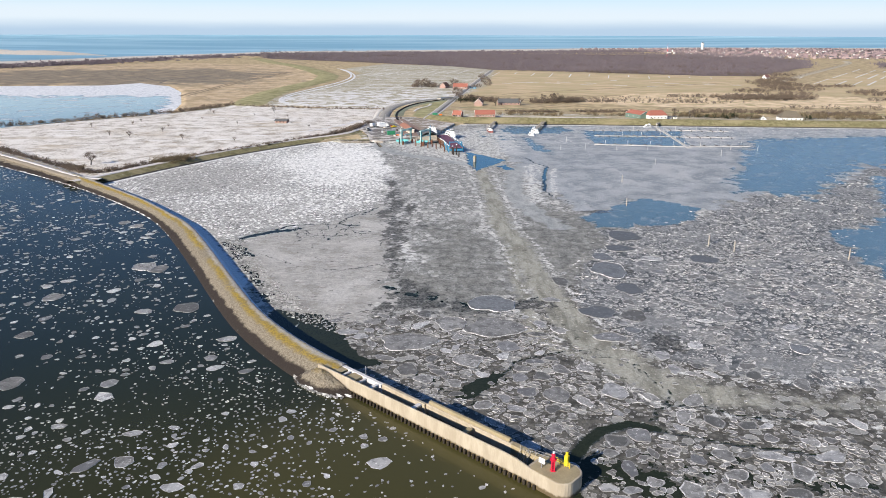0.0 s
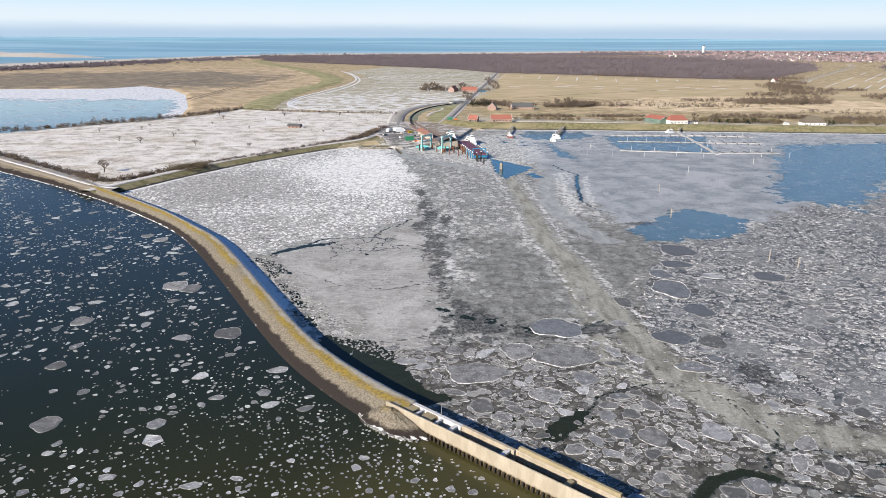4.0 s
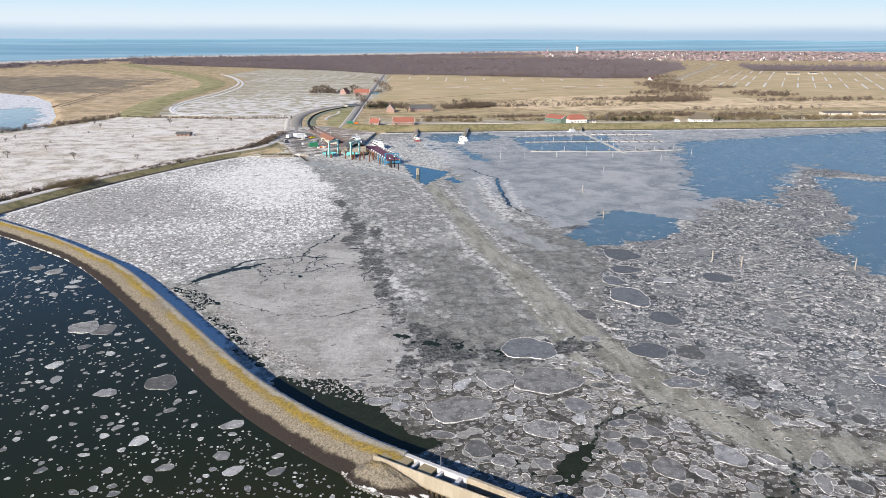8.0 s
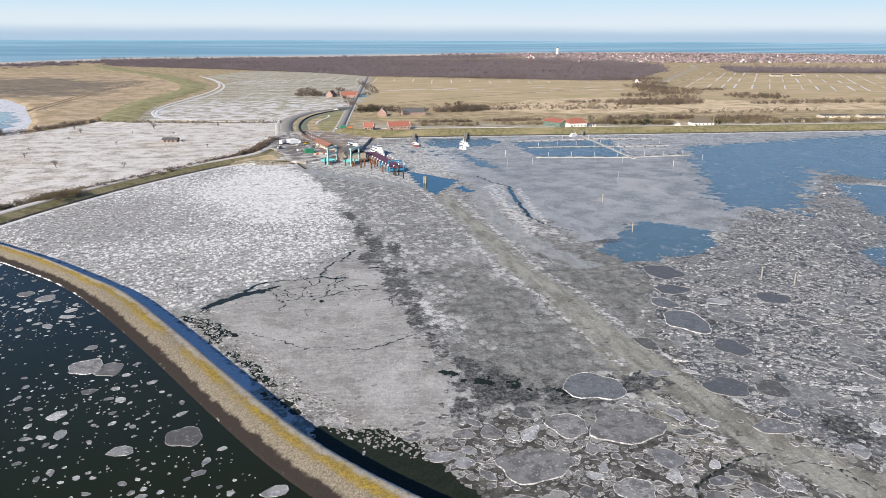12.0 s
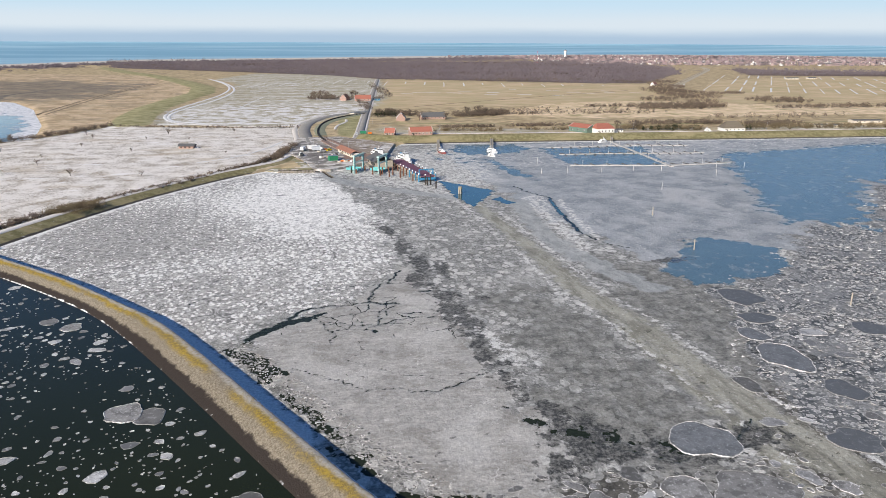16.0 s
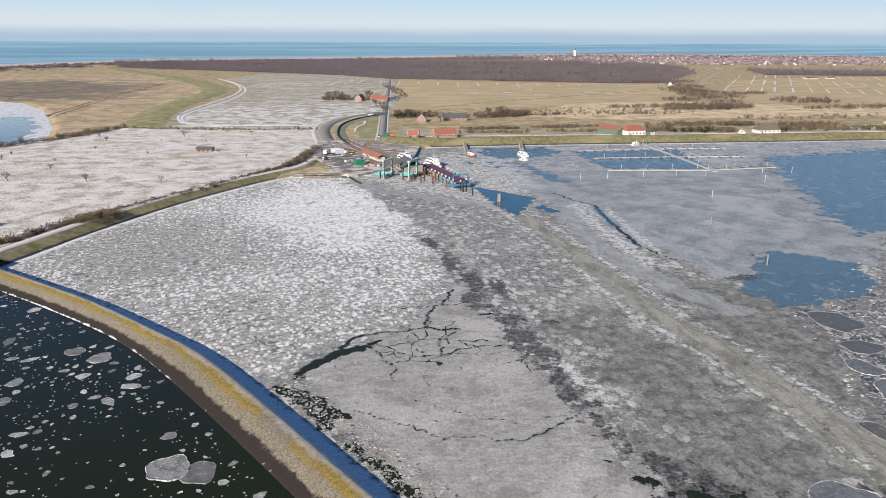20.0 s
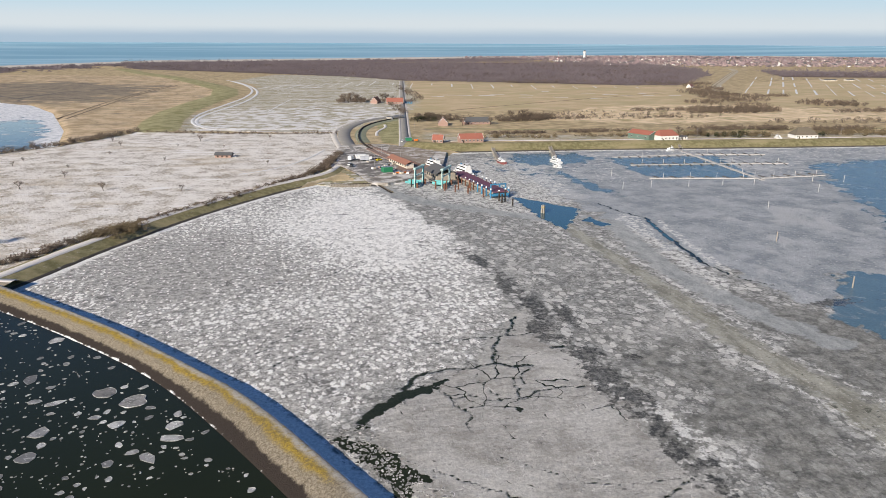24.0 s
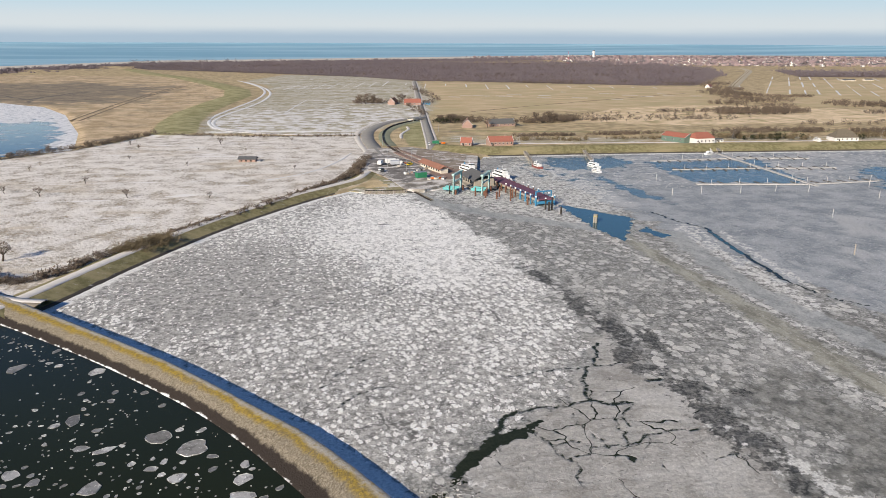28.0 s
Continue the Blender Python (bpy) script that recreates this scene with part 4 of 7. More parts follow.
def pier():
    top = new("pier")
    tagged(top, "concrete harbour pier, two walls with an open channel", "pier", kind="structure")
    part("outer_wall", wall_strip([(-1.0, 3.5)] + [(u, 3.5 + 0.014 * u) for u in range(2, 55, 4)] + [(56, 4.25), (58.5, 4.15), (60.5, 3.8), (62, 3.55), (63, 3.5)], 0.55, 1.05), CONCRETE, top, "pale concrete sea wall with lichen-yellow edge")
    part("inner_wall", wall_strip([(0, 3.1), (17.5, 3.1)], 4.3, 5.4), FROST, top, "low frosted inner wall")
    part("inner_wall", wall_strip([(17.5, 3.15), (31, 3.15)], 4.6, 5.5), CONCRETE, top)
    part("inner_wall", wall_strip([(31, 3.1), (54, 3.1)], 5.2, 6.4), CONCRETE, top)
    part("parapet", wall_strip([(31.5, 3.8), (53.5, 3.8)], 5.5, 6.3, 3.0), OLD_TOP, top, "weathered raised parapet")
    part("inner_wall", wall_strip([(54, 3.0), (61, 3.0)], 5.2, 6.6), OLD_TOP, top)
    for u, w, mat in ((0.8, 2.2, OLD_TOP), (4.4, 2.8, OLD_TOP), (6.9, 0.6, FROST), (9.6, 3.0, OLD_TOP), (12.4, 0.6, FROST), (16.4, 0.9, FROST), (29.8, 1.0, FROST), (44.3, 1.1, OLD_TOP)):
        c = pier_at(u, 2.75, 2.5)
        part("cross_slab", box_bm((w, 3.6, 0.5), c, math.degrees(math.atan2(PD.y, PD.x)), 0.05), mat, top)
    # dark slab added between the walls to paint the channel's shade black
    bed = [pier_at(u, v) for u, v in ((1.0, 1.1), (60, 1.1), (60, 5.3), (31, 4.7), (1.0, 4.4))]
    part("channel_bed", prism_bm([(p.x, p.y) for p in bed], -0.8, 0.45), PILE_AND_SHADE, top, "dark slab standing in for the channel's deep shade")
    for k in range(9):
        a, b = 56.6 + 0.33 * k, 3.4 + 0.25 * (k % 4)
        part("debris", tube_bm(0.07, 0.05, pier_at(a, b, 0.4), pier_at(a + 1.2 * math.sin(k * 2.1), b + 1.5, 3.5 + 0.1 * (k % 3)), 6), TIMBER_GREY, top, "washed-up timber")
    # rounded head
    ring = []
    for cu, cv, a0 in ((61.0, 0.55, None), (67.6, 2.65, -90), (67.6, 4.9, 0), (61.0, 7.2, None)):
        if a0 is None:
            ring.append(pier_at(cu, cv))
        else:
            for k in range(7):
                a = radians(a0 + 90 * k / 6)
                ring.append(pier_at(cu + 2.4 * math.cos(a), cv + 2.4 * math.sin(a)))
    part("pier_head", prism_bm([(p.x, p.y) for p in ring], -1.5, 3.5, 0.15), CONCRETE, top, "rounded concrete pier head")
    ring2 = [((p.x - 21) * 0.90 + 21, (p.y - 111) * 0.90 + 111) for p in ring]
    part("deck", prism_bm(ring2, 3.2, 3.55), OLD_TOP, top, "brown weathered deck")
    # sheet piles along the foot
    mesh = None
    for k in range(54):
        u = 4 + k * 1.12
        if mesh is None:
            ob = part("pile", box_bm((0.55, 0.5, 2.0), (0, 0, -1.1), 0, 0.06), PILE_AND_SHADE, top)
            mesh = ob.data
        else:
            ob = new("pile", mesh)
            ob.parent = top
        ob.matrix_basis = Matrix.Translation(pier_at(u, 0.12)) @ Matrix.Rotation(math.atan2(PD.y, PD.x), 4, "Z")
    return top


pier()


def lantern_column(name, mat, label, height, base):
    """Harbour light: square lattice-like column, gallery and lamp house."""
    t = new(name)
    t.location = base
    tagged(t, label, "harbour light")
    part("foot", box_bm((0.9, 0.9, 0.15), bevel=0.03), mat, t)
    for sx in (-0.28, 0.28):
        for sy in (-0.28, 0.28):
            part("leg", tube_bm(0.07, 0.07, (sx, sy, 0.1), (sx * 0.8, sy * 0.8, height * 0.62), 8), mat, t)
    for k in range(5):
        zc = 0.4 + k * height * 0.12
        part("brace", box_bm((0.62, 0.62, 0.07), (0, 0, zc), bevel=0.015), mat, t)
    part("gallery", tube_bm(0.65, 0.65, (0, 0, height * 0.62), (0, 0, height * 0.66), 12), mat, t)
    lamp = part("lamp_house", tube_bm(0.36, 0.33, (0, 0, height * 0.66), (0, 0, height * 0.92), 12), mat, t)
    part("cap", tube_bm(0.42, 0.08, (0, 0, height * 0.92), (0, 0, height), 12), mat, t)
    part("lens", tube_bm(0.22, 0.2, (0, 0, height), (0, 0, height + 0.3), 10), WHITE, t, "white lamp glass")
    return t


lantern_column("red_harbour_light", RED, "bright red steel harbour light on the pier head", 3.7, pier_at(65.4, 2.9, 3.55))


def yellow_beacon():
    t = new("yellow_beacon")
    t.matrix_basis = Matrix.Translation(pier_at(66.0, 6.0, 3.55)) @ Matrix.Rotation(math.atan2(PD.y, PD.x), 4, "Z")
    tagged(t, "yellow steel beacon with ladder rails on the pier head", "beacon")
    part("body", box_bm((0.75, 0.75, 2.2), (0.3, 0, 0), bevel=0.08), YELLOW, t)
    part("cap", box_bm((0.5, 0.5, 0.6), (0.3, 0, 2.2), bevel=0.1), YELLOW, t)
    for k in range(3):
        part("rail", tube_bm(0.06, 0.06, (-2.0, -0.5, 0.4 + 0.35 * k), (1.3, -0.5, 0.4 + 0.35 * k), 8), YELLOW, t)
    for x in (-2.0, -0.9, 0.2, 1.3):
        part("post", tube_bm(0.06, 0.06, (x, -0.5, 0), (x, -0.5, 1.12), 8), YELLOW, t)
    return t


yellow_beacon()


def sign_board():
    t = new("notice_board")
    t.matrix_basis = Matrix.Translation(pier_at(63.3, 2.3, 3.55)) @ Matrix.Rotation(math.atan2(PD.y, PD.x), 4, "Z")
    tagged(t, "blank white board on a steel post", "board")
    part("post", tube_bm(0.09, 0.09, (0, 0, 0), (0, 0, 1.2), 8), STEEL, t)
    part("brace", tube_bm(0.05, 0.05, (0, 0.9, 0), (0, 0.1, 1.2), 8), STEEL, t)
    part("panel", box_bm((1.3, 0.08, 1.1), (0, 0, 0.9), bevel=0.02), WHITE, t, "white painted panel")
    return t


sign_board()


def head_railing():
    t = new("railing")
    tagged(t, "grey steel railing along the pier head", "railing")
    for k in range(6):
        part("post", tube_bm(0.045, 0.045, pier_at(58.5 + k * 1.5, 4.8 + 0.3 * k, 3.2), pier_at(58.5 + k * 1.5, 4.8 + 0.3 * k, 4.4), 6), STEEL, t)
    for zc in (3.9, 4.4):
        part("rail", tube_bm(0.04, 0.04, pier_at(58.5, 4.8, zc), pier_at(66, 6.3, zc), 6), STEEL, t)
    return t


head_railing()
pole = new("marker_pole")
tagged(pole, "thin steel marker pole on the inner wall", "pole")
part("shaft", tube_bm(0.08, 0.06, pier_at(11.5, 5.0, 3.1), pier_at(11.5, 5.0, 5.6), 8), STEEL, pole)


# ---- loose ice: floes and crumbs ----
def floe_material(name, lo, hi, spot, frost, broken=0.0):
    """Ice of one floe: its own grey, rough frost and wetter spots."""
    m = Mat(name, 0.6, 0.35)
    i = m.math("FRACT", m.math("ADD", m.island(), m.random()))
    g = m.noise(0.6, 5, 0.7)
    c = m.mix(m.step(i, 0.0, 1.0), lo, hi)
    c = m.mix(m.math("MULTIPLY", m.step(m.noise(1.5, 5, 0.68, 0.4), 0.52, 0.66), 0.6), c, m.mix(0.5, hi, frost))
    c = m.mix(m.math("MULTIPLY", m.step(m.noise(2.8, 4, 0.6), 0.52, 0.42), 0.6), c, spot)
    c = m.mix(m.step(m.math("MULTIPLY_ADD", i, 0.10, g), 0.64, 0.74), c, frost)
    c = m.mix(m.math("MULTIPLY", m.step(g, 0.40, 0.30), 0.8), c, spot)
    c = m.mix(m.math("MULTIPLY", m.step(m.noise(1.1, 3, 0.6), 0.52, 0.44), broken), c, m.mix(g, spot, lo))
    m.color(c)
    m.bump(m.noise(0.5, 5, 0.7), 0.8, 0.08)
    return m.m


FLOE = floe_material("floe_ice", (0.12, 0.117, 0.108), (0.31, 0.301, 0.283), (0.095, 0.092, 0.084), (0.60, 0.59, 0.565))
RIM = floe_material("floe_rim", (0.28, 0.272, 0.255), (0.74, 0.725, 0.70), (0.16, 0.155, 0.145), (0.86, 0.85, 0.825), 0.85)
PALE_FLOE = floe_material("pale_floe_ice", (0.15, 0.15, 0.15), (0.54, 0.533, 0.518), (0.14, 0.14, 0.14), (0.88, 0.87, 0.85))
DARK_FLOE = floe_material("dark_floe_ice", (0.12, 0.126, 0.13), (0.19, 0.198, 0.202), (0.11, 0.115, 0.118), (0.34, 0.345, 0.345))


def floe_ring(rg, n, stretch):
    if n > 20:
        # a wide pan, worn round
        a = np.linspace(0, 2 * math.pi, n, endpoint=False)
        r = 1 + sum(w * np.sin(k * a + rg.uniform(0, 6)) for k, w in ((2, 0.05), (3, 0.07), (4, 0.05), (5, 0.045), (7, 0.035))) + rg.uniform(-0.02, 0.02, n)
        return np.stack([r * np.cos(a), r * np.sin(a)], -1)
    a = np.linspace(0, 2 * math.pi, n, endpoint=False) + rg.uniform(-0.2, 0.2, n)
    r = 1 + 0.13 * np.sin(2 * a + rg.uniform(0, 6)) + 0.10 * np.sin(3 * a + rg.uniform(0, 6)) + rg.uniform(-0.14, 0.14, n)
    t = rg.uniform(0, math.pi)
    x, y = r * np.cos(a) * stretch, r * np.sin(a) / stretch
    return np.stack([x * math.cos(t) - y * math.sin(t), x * math.sin(t) + y * math.cos(t)], -1)


def floe_field(name, x, y, r, z0, rg, label, face, rimmed=0.12, thick=0.10):
    """Thousands of eight-sided floes: side, raised rim, slightly tilted face."""
    k = len(x)
    a = np.arange(8) * math.pi / 4 + rg.uniform(-0.28, 0.28, (k, 8))
    q = 1 + 0.16 * np.sin(2 * a + rg.uniform(0, 6, (k, 1))) + rg.uniform(-0.17, 0.17, (k, 8))
    st, tn = rg.uniform(1.0, 1.35, (k, 1)), rg.uniform(0, math.pi, (k, 1))
    px, py = q * np.cos(a) * st * r[:, None], q * np.sin(a) / st * r[:, None]
    px, py = px * np.cos(tn) - py * np.sin(tn), px * np.sin(tn) + py * np.cos(tn)
    h = thick * rg.uniform(0.5, 1.4, (k, 1))
    tx, ty = rg.normal(0, 0.035, (k, 1)), rg.normal(0, 0.035, (k, 1))
    w = 1 - np.clip(rimmed * rg.uniform(0.4, 1.6, (k, 1)) + 0.05 / r[:, None], 0, 0.45)
    rings = [np.stack([x[:, None] + px * f, y[:, None] + py * f, z0 + hh + (px * tx + py * ty) * g], -1) for f, hh, g in ((1.0, np.full((k, 1), -0.06), 0), (0.95, h, 1), (w, h * 0.55, 1))]
    V = np.stack(rings, 1).reshape(-1, 3)
    i = np.arange(8)
    j = (i + 1) % 8
    one = np.concatenate([np.stack([i, j, j + 8, i + 8], -1), np.stack([i + 8, j + 8, j + 16, i + 16], -1), np.array([(16, 17, 18, 19), (16, 19, 20, 21), (16, 21, 22, 23)])])
    F = (one[None] + 24 * np.arange(k)[:, None, None]).reshape(-1, 4)
    I = np.tile(np.array([1] * 16 + [0] * 3), k)
    return tagged(new(name, mesh_from(name, V, F, [face, RIM], index=I)), label, "ice floes", kind="stuff")


def jittered(box, step, rg):
    gx, gy = np.meshgrid(np.arange(box[0], box[1], step), np.arange(box[2], box[3], step))
    return gx.ravel() + rg.uniform(-0.42, 0.42, gx.size) * step, gy.ravel() + rg.uniform(-0.42, 0.42, gx.size) * step


def floes(name, spots, z0, rg, n=9, label="", rimmed=0.14, thick=0.12, face=None):
    """Many floes in one mesh: side, raised rim, sunken face."""
    V, F, I = [], [], []
    for x, y, r in spots:
        p = floe_ring(rg, n, rg.uniform(1.0, 1.3)) * r
        h = thick * (0.6 + 0.15 * r) * rg.uniform(0.7, 1.3)
        w = 1 - min(0.4, rimmed * rg.uniform(0.5, 1.6) + 0.10 / r)
        b = len(V)
        for k, zz in ((1.0, z0 - 0.05), (0.96, z0 + h), (w, z0 + h * 0.5)):
            V.extend((x + q[0] * k, y + q[1] * k, zz) for q in p)
        for i in range(n):
            j = (i + 1) % n
            F.append((b + i, b + j, b + n + j, b + n + i)), I.append(1)
            F.append((b + n + i, b + n + j, b + 2 * n + j, b + 2 * n + i)), I.append(1)
        F.append(tuple(range(b + 2 * n, b + 3 * n))), I.append(0)
    ob = new(name, mesh_from(name, V, F, [face or FLOE, RIM], index=I))
    return tagged(ob, label, "ice floes", kind="stuff")


class Darts:
    """Throws discs that keep clear of each other."""

    def __init__(self, cell=3.0):
        self.c, self.g = cell, {}

    def free(self, x, y, r, gap):
        k = int((r + 9) / self.c) + 1
        i, j = int(x // self.c), int(y // self.c)
        k = min(k, 4)
        for a in range(i - k, i + k + 1):
            for b in range(j - k, j + k + 1):
                for px, py, pr in self.g.get((a, b), ()):
                    if (px - x) ** 2 + (py - y) ** 2 < (gap * (pr + r)) ** 2:
                        return False
        return True

    def add(self, x, y, r):
        self.g.setdefault((int(x // self.c), int(y // self.c)), []).append((x, y, r))


def throw(rg, darts, tries, box, size, allow, gap):
    xs, ys = rg.uniform(box[0], box[1], tries), rg.uniform(box[2], box[3], tries)
    rs = size(rg, tries)
    ok = allow(xs, ys) > rg.uniform(0, 1, tries)
    out = []
    for x, y, r in zip(xs[ok], ys[ok], rs[ok]):
        if darts.free(x, y, r, gap):
            darts.add(x, y, r)
            out.append((x, y, r))
    return out


rg = np.random.default_rng(11)
pack_darts = Darts()


def pack_here(x, y):
    lane, _ = dist_line(x, y, LANE)
    sh = zone(x, y, PACK, 8) * np.clip((lane - 4) / 8, 0.03, 1)
    for cx, cy, r in ((9.2, 151.5, 4.2), (-34, 181, 8), (28, 118, 4), (-22, 170, 5)):
        sh = np.where(np.hypot(x - cx, y - cy) < r, sh * 0.12, sh)
    for lead, w in zip(LEADS, (1.2, 2.6, 1.2, 1.1, 0.9)):
        sh = np.where(dist_line(x, y, lead)[0] < w, 0, sh)
    sh = np.where(signed(x, y, GREEN_LEAD) > -0.5, sh * 0.03, sh)
    pier_side = (x - PA.x) * PN.x + (y - PA.y) * PN.y
    along = (x - PA.x) * PD.x + (y - PA.y) * PD.y
    return np.where((pier_side < 7.5) & (along > -6) & (along < 74), 0, sh)


# the largest pans: place, half width and half length, and how dark they lie
BIG = [(15.2, 204.5, 7.4, 7.0, 0), (14.8, 186, 9.0, 6.6, 1), (2.5, 189, 4.2, 5.4, 1), (-9.2, 176.2, 8.0, 5.6, 1), (6.5, 165, 3.8, 4.0, 1), (17.4, 173.3, 3.2, 3.4, 2), (-20.2, 190, 2.7, 2.0, 1), (-14.4, 189.3, 2.4, 2.8, 1),
       (-26.7, 182.7, 3.3, 1.9, 2), (-8.7, 159.7, 2.5, 3.6, 1), (-22.5, 179.7, 2.0, 2.0, 2), (-4.5, 154.9, 2.4, 2.4, 1), (74.5, 281, 6.4, 8.5, 0), (58.6, 237.4, 6.4, 8.8, 0), (60.9, 218.2, 4.6, 5.4, 0), (68.4, 263.4, 5.6, 4.8, 0),
       (59.5, 252.5, 3.8, 5.2, 0), (46.5, 198, 5.2, 5.4, 0), (56.5, 195, 4.0, 4.6, 1), (46, 179.5, 4.6, 3.2, 2), (53.4, 184.5, 2.3, 2.4, 0), (26.4, 147, 3.2, 3.8, 1), (77.3, 250.4, 4.2, 3.0, 2), (96.3, 249.7, 5.6, 5.2, 0), (39.5, 225, 2.6, 4.6, 1),
       (18.7, 155.5, 2.0, 2.4, 2), (20, 160.2, 2.3, 1.8, 1), (19.7, 148.4, 2.4, 2.2, 2), (24.2, 156.2, 2.0, 2.4, 1), (41, 130, 2.6, 2.7, 2), (40.2, 148.9, 3.0, 4.0, 2), (94.8, 172.1, 2.8, 3.2, 0), (98.4, 154.9, 2.4, 1.8, 2), (36, 118.1, 1.5, 2.7, 2), (50.2, 121.1, 1.6, 1.9, 2)]
WORDS = ("dark blue-grey ice pan with a raised white rim", "wide grey ice pan with a broken pale rim", "pale snow-dusted ice pan with raised edges")
for x, y, r1, r2, tone in BIG:
    r = max(r1, r2)
    pack_darts.add(x, y, r * 0.95)
    ob = floes("ice_floe", [(0, 0, r)], 0.0, rg, 24, "", 0.03 if tone else 0.035, 0.09, (DARK_FLOE, FLOE, PALE_FLOE)[tone])
    ob.matrix_basis = Matrix.LocRotScale((x, y, 0.065), None, (r1 / r, r2 / r, 1.0))
    tagged(ob, WORDS[tone], "ice floe", "pans in the pack ice")
    del ob["kind"]


def is_loose(x, y):
    return zone(x, y, LOOSE, 5) > rg.uniform(0.2, 0.8, np.shape(x))


def clear_of(x, y, r):
    """Keeps small floes off the pans that lie already."""
    ok = np.ones(len(x), bool)
    for spots in pack_darts.g.values():
        for px, py, pr in spots:
            ok &= np.hypot(x - px, y - py) > pr + r * 0.75
    return ok


spots = throw(rg, pack_darts, 3600, (-40, 130, 60, 260), lambda g, n: g.uniform(1.3, 2.7, n), lambda x, y: pack_here(x, y) * (1 - 0.85 * zone(x, y, LOOSE, 5)), 1.05)
shapes = []
for k in range(12):
    ob = floes("ice_floe", [(0, 0, 1.0)], 0.0, rg, 14, "", 0.07, 0.07, PALE_FLOE if k % 3 == 0 else FLOE)
    shapes.append(ob.data)
    bpy.data.objects.remove(ob)
for k, (x, y, r) in enumerate(spots[:280]):
    ob = new("ice_floe", shapes[k % 12])
    ob.matrix_basis = Matrix.LocRotScale((x, y, 0.06), Euler((0, 0, rg.uniform(0, 6.28))), (r, r * rg.uniform(0.8, 1.15), 1.0 + 0.3 * r))
    tagged(ob, "grey ice floe with a raised pale rim" if r < 2.1 else "broad grey ice floe with a raised pale rim", "ice floe", "floes in the pack ice")
x, y = jittered((-50, 130, 62, 230), 1.5, rg)
r = rg.uniform(0.32, 1.0, x.size)
ok = (pack_here(x, y) * 0.9 > rg.uniform(0, 1, x.size)) & ~is_loose(x, y)
x, y, r = x[ok], y[ok], r[ok]
ok = clear_of(x, y, r)
floe_field("pack_ice", x[ok], y[ok], r[ok], 0.06, rg, "brown-grey pack of small ice floes with white rims", FLOE, 0.13)
x, y = jittered((36, 260, 100, 420), 1.2, rg)
r = 0.20 + 0.58 * rg.uniform(0, 1, x.size) ** 2
patch = np.array([noise.noise((a / 16, b / 22, 7.7)) for a, b in zip(x, y)])
ok = (pack_here(x, y) * np.clip(0.62 + 1.1 * patch, 0.12, 1.0) * np.clip(0.9 - np.hypot(x - 70, y - 190) / 260, 0.3, 0.75) > rg.uniform(0, 1, x.size)) & is_loose(x, y)
x, y, r = x[ok], y[ok], r[ok]
ok = clear_of(x, y, r)
floe_field("brash_pack", x[ok], y[ok], r[ok], 0.06, rg, "loose pack of bright ice crumbs over dark water", PALE_FLOE, 0.10)

# drifting floes on the open water outside the breakwater
out_darts = Darts()


def outside(x, y):
    toe, _ = dist_line(x, y, TOE)
    bay = inside(x, y, [(-480, 590)] + TOE + [(22, 104), (110, 10), (90, -160), (-420, -160), (-800, 200)])
    clump = np.array([noise.noise((a / 34, b / 34, 3.1)) for a, b in zip(x, y)])
    return np.where(bay & (toe > 2.0), np.clip(0.5 + 1.0 * clump, 0.08, 1), 0)


for x, y, r, words in ((-77.5, 200.5, 4.0, "large round grey ice floe with a pale rim"), (-106, 239.5, 4.4, "large grey ice floe, half clear"), (-100.3, 237, 3.8, "large grey ice floe, half clear"), (-102.8, 152, 3.2, "angular white ice floe"),
                       (-139, 300, 2.6, "rounded pale ice floe"), (-131.5, 294.5, 3.0, "cracked pale ice floe"), (-122.5, 209, 3.2, "long pale ice floe"), (-62, 120, 2.0, "small white ice floe"), (-115, 180, 2.4, "grey translucent ice floe")):
    out_darts.add(x, y, r)
    ob = floes("ice_floe", [(x, y, r)], 0.0, rg, 22, "", 0.04, 0.12)
    tagged(ob, words + " on dark water", "ice floe", "floes outside the breakwater")
    del ob["kind"]
spots = throw(rg, out_darts, 2600, (-480, 100, -150, 540), lambda g, n: g.uniform(1.1, 2.3, n), outside, 1.3)
spots += throw(rg, out_darts, 36000, (-480, 100, -150, 540), lambda g, n: 0.35 + 0.8 * g.uniform(0, 1, n) ** 2, outside, 1.15)
floes("drift_ice", spots, 0.0, rg, 8, "scattered small ice floes on dark sea water", 0.05, 0.10, PALE_FLOE)
crumbs = throw(rg, out_darts, 48000, (-360, 100, -60, 440), lambda g, n: g.uniform(0.12, 0.3, n), outside, 1.1)
crumbs += throw(rg, out_darts, 26000, (-130, 60, 20, 180), lambda g, n: g.uniform(0.14, 0.42, n), lambda x, y: outside(x, y) * np.clip(1.25 - np.hypot((x + 30) / 75, (y - 110) / 62), 0, 1), 1.1)
floes("ice_crumbs", crumbs, 0.0, rg, 5, "fine ice crumbs drifting on dark water", 0.05, 0.08, PALE_FLOE)

# brash heaped between breakwater and plate
brash_darts = Darts(1.5)


def brash_here(x, y):
    d, _ = dist_line(x, y, [(-84, 270), (-74, 252), (-62, 228), (-50, 207), (-40, 194), (-30, 187)])
    return np.clip(1.2 - d / 4.5, 0, 1)


spots = throw(rg, brash_darts, 16000, (-95, -20, 180, 275), lambda g, n: 0.14 + 0.45 * g.uniform(0, 1, n) ** 2, brash_here, 0.9)
floes("brash_ice", spots, 0.06, rg, 7, "brash of broken ice lumps beside the breakwater", 0.1, 0.18)


